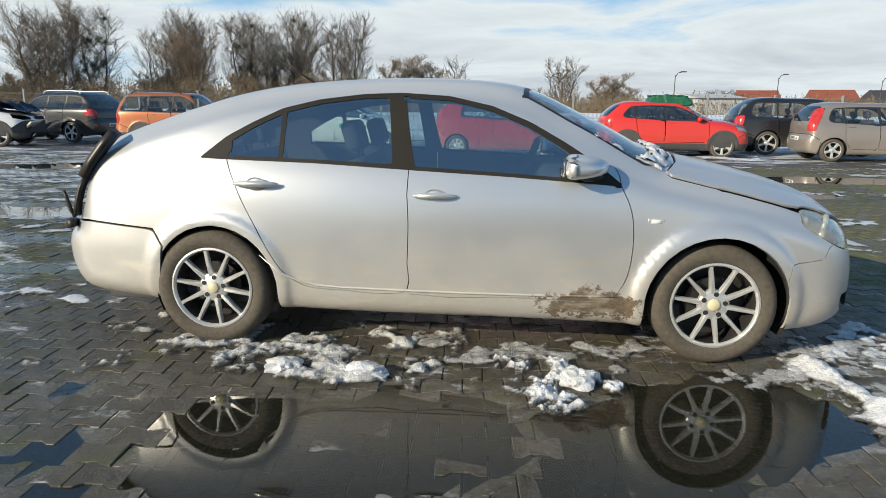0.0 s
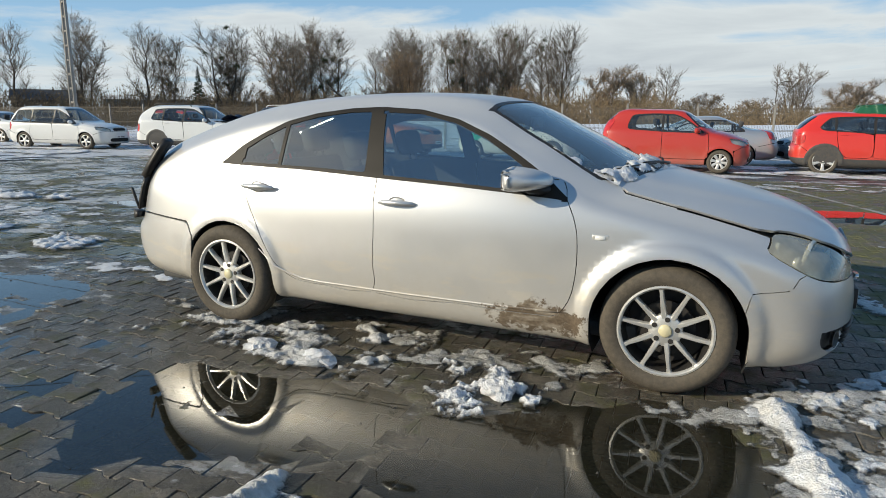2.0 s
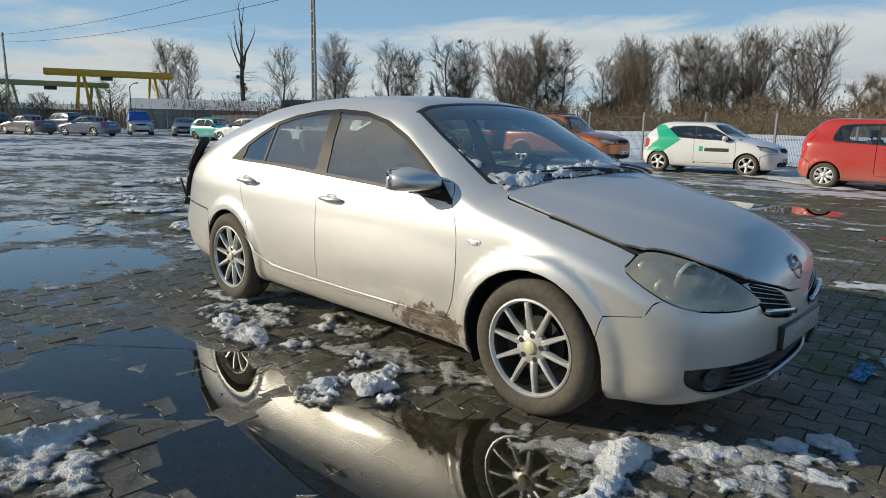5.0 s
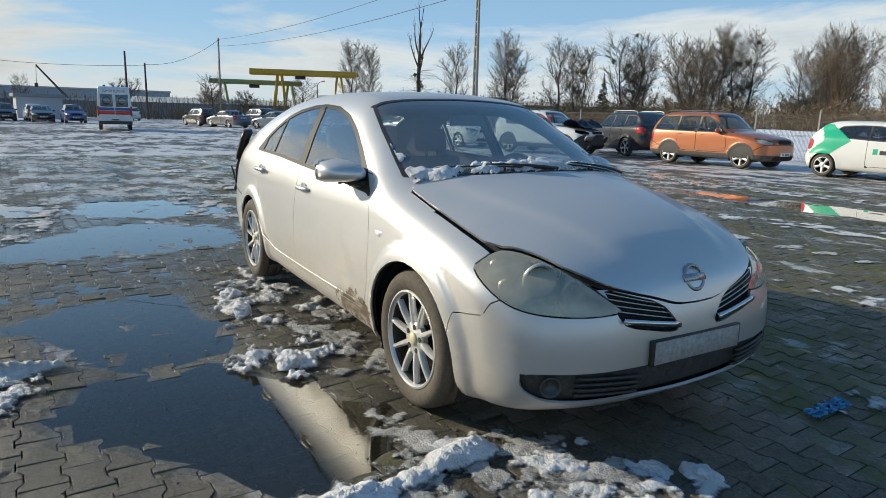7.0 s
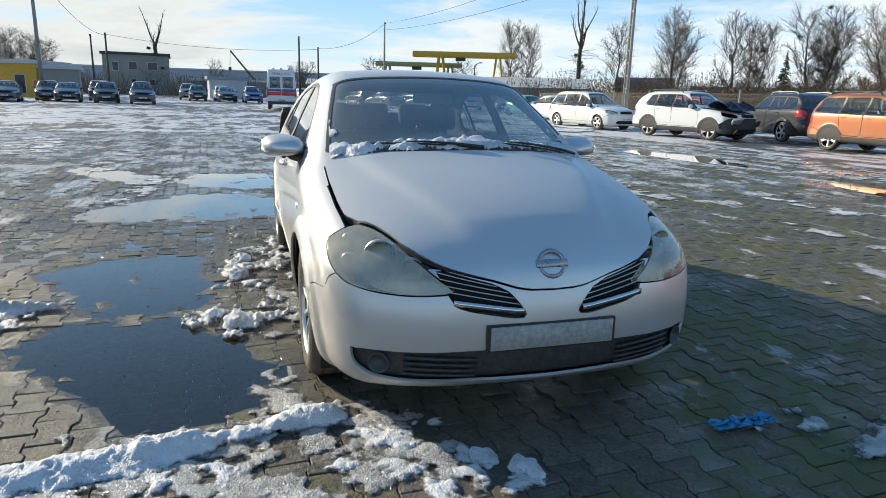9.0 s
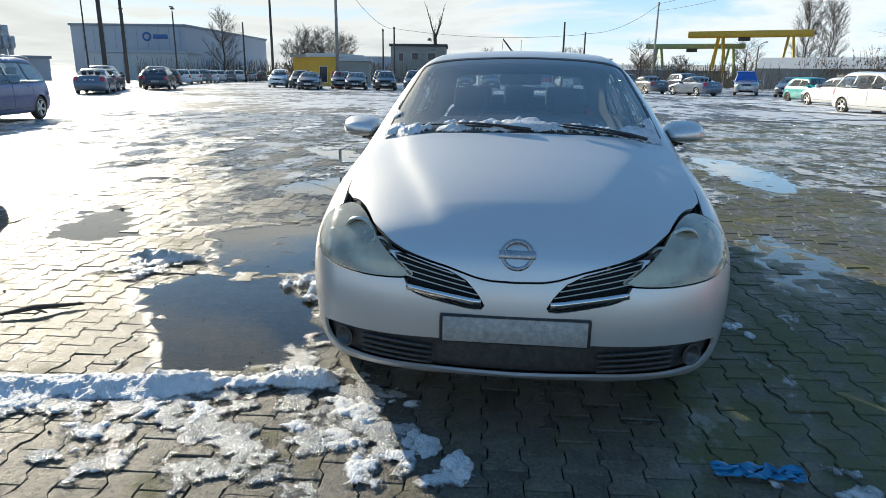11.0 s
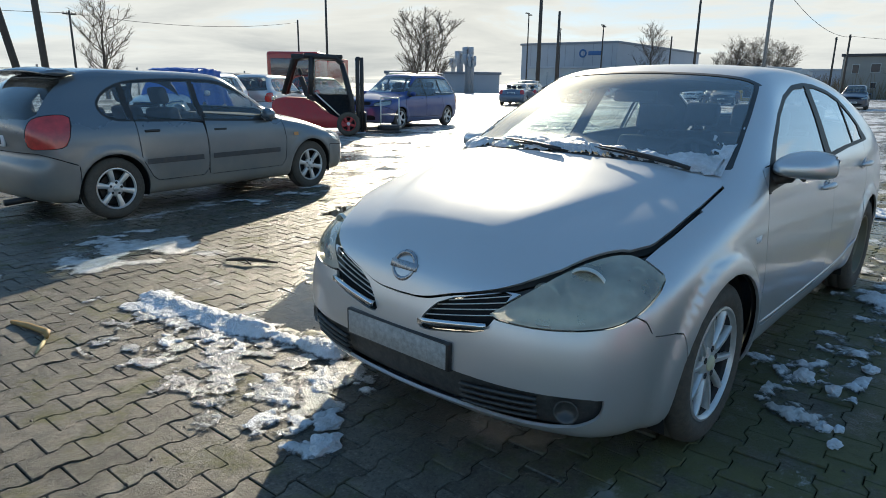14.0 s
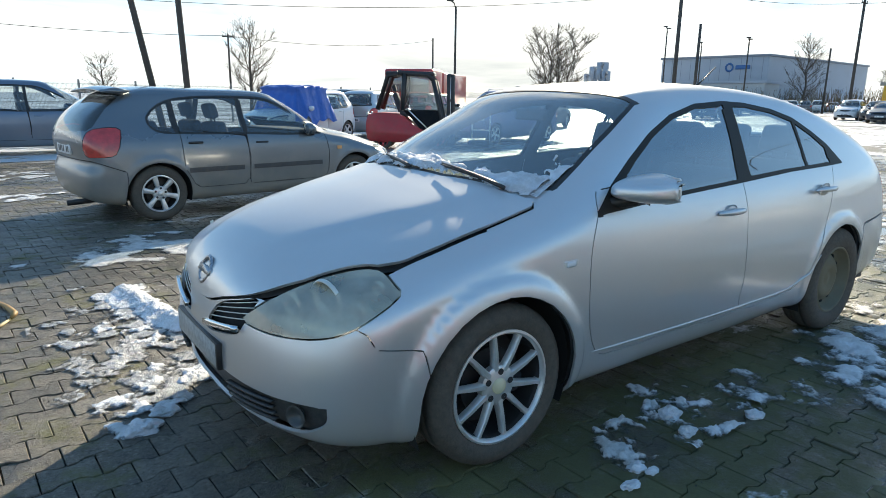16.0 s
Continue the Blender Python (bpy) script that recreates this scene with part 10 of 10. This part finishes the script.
# ---- small things ----
def cowl_snow():
    """Old snow along the foot of the windscreen and up its edges, laid on the skin."""
    def crust(label, place, nu, nv, height, seed, cover):
        v, f, keep = [], [], []
        u, w = np.meshgrid(np.linspace(0, 1, nu), np.linspace(0, 1, nv), indexing="ij")
        P = [place(a, b) for a, b in zip(u.ravel(), w.ravel())]
        x, y = np.array([p[0] for p in P]), np.array([p[1] for p in P])
        n1 = fbm(x * 9 + 60, y * 9 + 60, seed, 4, 0.6)
        n2 = fbm(x * 28 + 20, y * 28 + 20, seed + 9, 2, 0.6)
        h = n1 + 0.25 * (n2 - 0.5) - cover(u.ravel(), w.ravel())
        z = np.array([1.6] * len(x))
        for _ in range(60):
            z = z - np.clip(hero_field(np.stack([x, y, z], 1)), -0.02, 0.06) * 0.85
        zz = z + np.where(h > 0, 0.003 + np.clip(h, 0, 0.3) * height * (0.9 + 0.2 * n2), -0.004)
        ok = (h > -0.02).reshape(nu, nv)
        cells = ok[:-1, :-1] & ok[1:, :-1] & ok[1:, 1:] & ok[:-1, 1:]
        ids = np.arange(nu * nv).reshape(nu, nv)
        q = np.stack([ids[:-1, :-1][cells], ids[1:, :-1][cells], ids[1:, 1:][cells], ids[:-1, 1:][cells]], 1)
        used, inv = np.unique(q.ravel(), return_inverse=True)
        me = mesh_from("windscreen_snow", np.stack([x[used], y[used], zz[used]], 1).tolist(), inv.reshape(-1, 4).tolist())
        me.shade_smooth()
        me.materials.append(M_SNOW)
        tagged(new("windscreen_snow", me), label, "snow", kind="stuff")

    foot = lambda y: 1.215 - 0.20 * y * y - 0.22 * y**4
    crust("crumbling old snow along the windscreen's foot", lambda a, b: (foot(-0.68 + 1.36 * a) - 0.15 * b, -0.68 + 1.36 * a), 190, 24, 0.085, 7,
          lambda a, b: 0.27 + 1.1 * np.abs(b - 0.45) ** 1.5 - 0.10 * (np.abs(a - 0.5) > 0.36))
    for s in (-1, 1):
        crust("thin snow up the windscreen's edge", lambda a, b: (1.06 - 0.44 * a, s * (0.705 - 0.05 * a - 0.12 * b)), 70, 18, 0.035, 17 + s,
              lambda a, b: 0.28 + 0.42 * b + 0.30 * a)


cowl_snow()


def scrap():
    bm = bmesh.new()
    n = 18
    vs = [[bm.verts.new((2.30 + i / n * 0.07 + 0.03 * noise.noise(Vector((i * 0.5, j * 0.5, 1))), 0.70 + j / n * 0.30 + 0.02 * noise.noise(Vector((i * 0.5, j * 0.5, 4))), 0.018 + 0.03 * abs(noise.noise(Vector((i * 0.4, j * 0.35, 8)))))) for j in range(n + 1)] for i in range(n + 1)]
    for i in range(n):
        for j in range(n):
            bm.faces.new((vs[i][j], vs[i + 1][j], vs[i + 1][j + 1], vs[i][j + 1]))
    tagged(part("plastic_scrap", bm, pbr("blue_plastic", (0.02, 0.22, 0.42), 0.3, var=0.4, scale=20), None), "crumpled bright blue plastic scrap on wet paving", "litter")
    bm = bmesh.new()
    tube(bm, [(2.84, -2.48, 0.012), (2.80, -2.32, 0.02), (2.77, -2.12, 0.03), (2.79, -2.06, 0.022)], [0.012, 0.018, 0.02, 0.010], 6)
    tagged(part("stick", bm, pbr("peeled_wood", (0.34, 0.20, 0.06), 0.6, var=0.4, scale=30), None), "ochre strip of splintered wood on paving", "stick")
    bm = bmesh.new()
    tube(bm, [(2.79, -2.08, 0.012), (2.84, -1.98, 0.012), (2.89, -1.90, 0.01)], [0.006, 0.012, 0.006], 5)
    tagged(part("straw", bm, pbr("straw", (0.50, 0.40, 0.20), 0.6, var=0.3, scale=20), None), "pale straw lying on paving", "straw")
    bm = bmesh.new()
    tube(bm, [(1.33, -2.80, 0.02), (1.25, -2.66, 0.04), (1.18, -2.58, 0.03), (1.10, -2.46, 0.02)], [0.008, 0.016, 0.014, 0.006], 6)
    tube(bm, [(1.25, -2.66, 0.035), (1.27, -2.56, 0.02)], [0.009, 0.004], 5)
    tagged(part("twig", bm, M_BARK, None), "dark wet twig on slush", "twig")


scrap()


def painted_line():
    """A worn parking line on the paving."""
    a, b = Vector((2.44, 10.9, 0)), Vector((4.2, 5.8, 0))
    side = (b - a).normalized().cross(Vector((0, 0, 1))) * 0.05
    v, f = [], []
    n = 60
    for k in range(n + 1):
        p = a.lerp(b, k / n)
        for q in (p - side, p + side):
            z = float(ground_height(np.array([q.x]), np.array([q.y]))[0])
            v.append((q.x, q.y, max(z, WATER) + 0.004))
    for k in range(n):
        if noise.noise(Vector((k * 0.37, 2.0, 0))) > -0.25:
            f.append((2 * k, 2 * k + 1, 2 * k + 3, 2 * k + 2))
    me = mesh_from("painted_line", v, f)
    me.materials.append(pbr("worn_line_paint", (0.46, 0.43, 0.38), 0.6, var=0.4, scale=18, dirt=0.7, dirt_col=(0.10, 0.09, 0.07)))
    tagged(new("painted_line", me), "worn pale parking line on wet paving", "road marking", kind="structure")


painted_line()
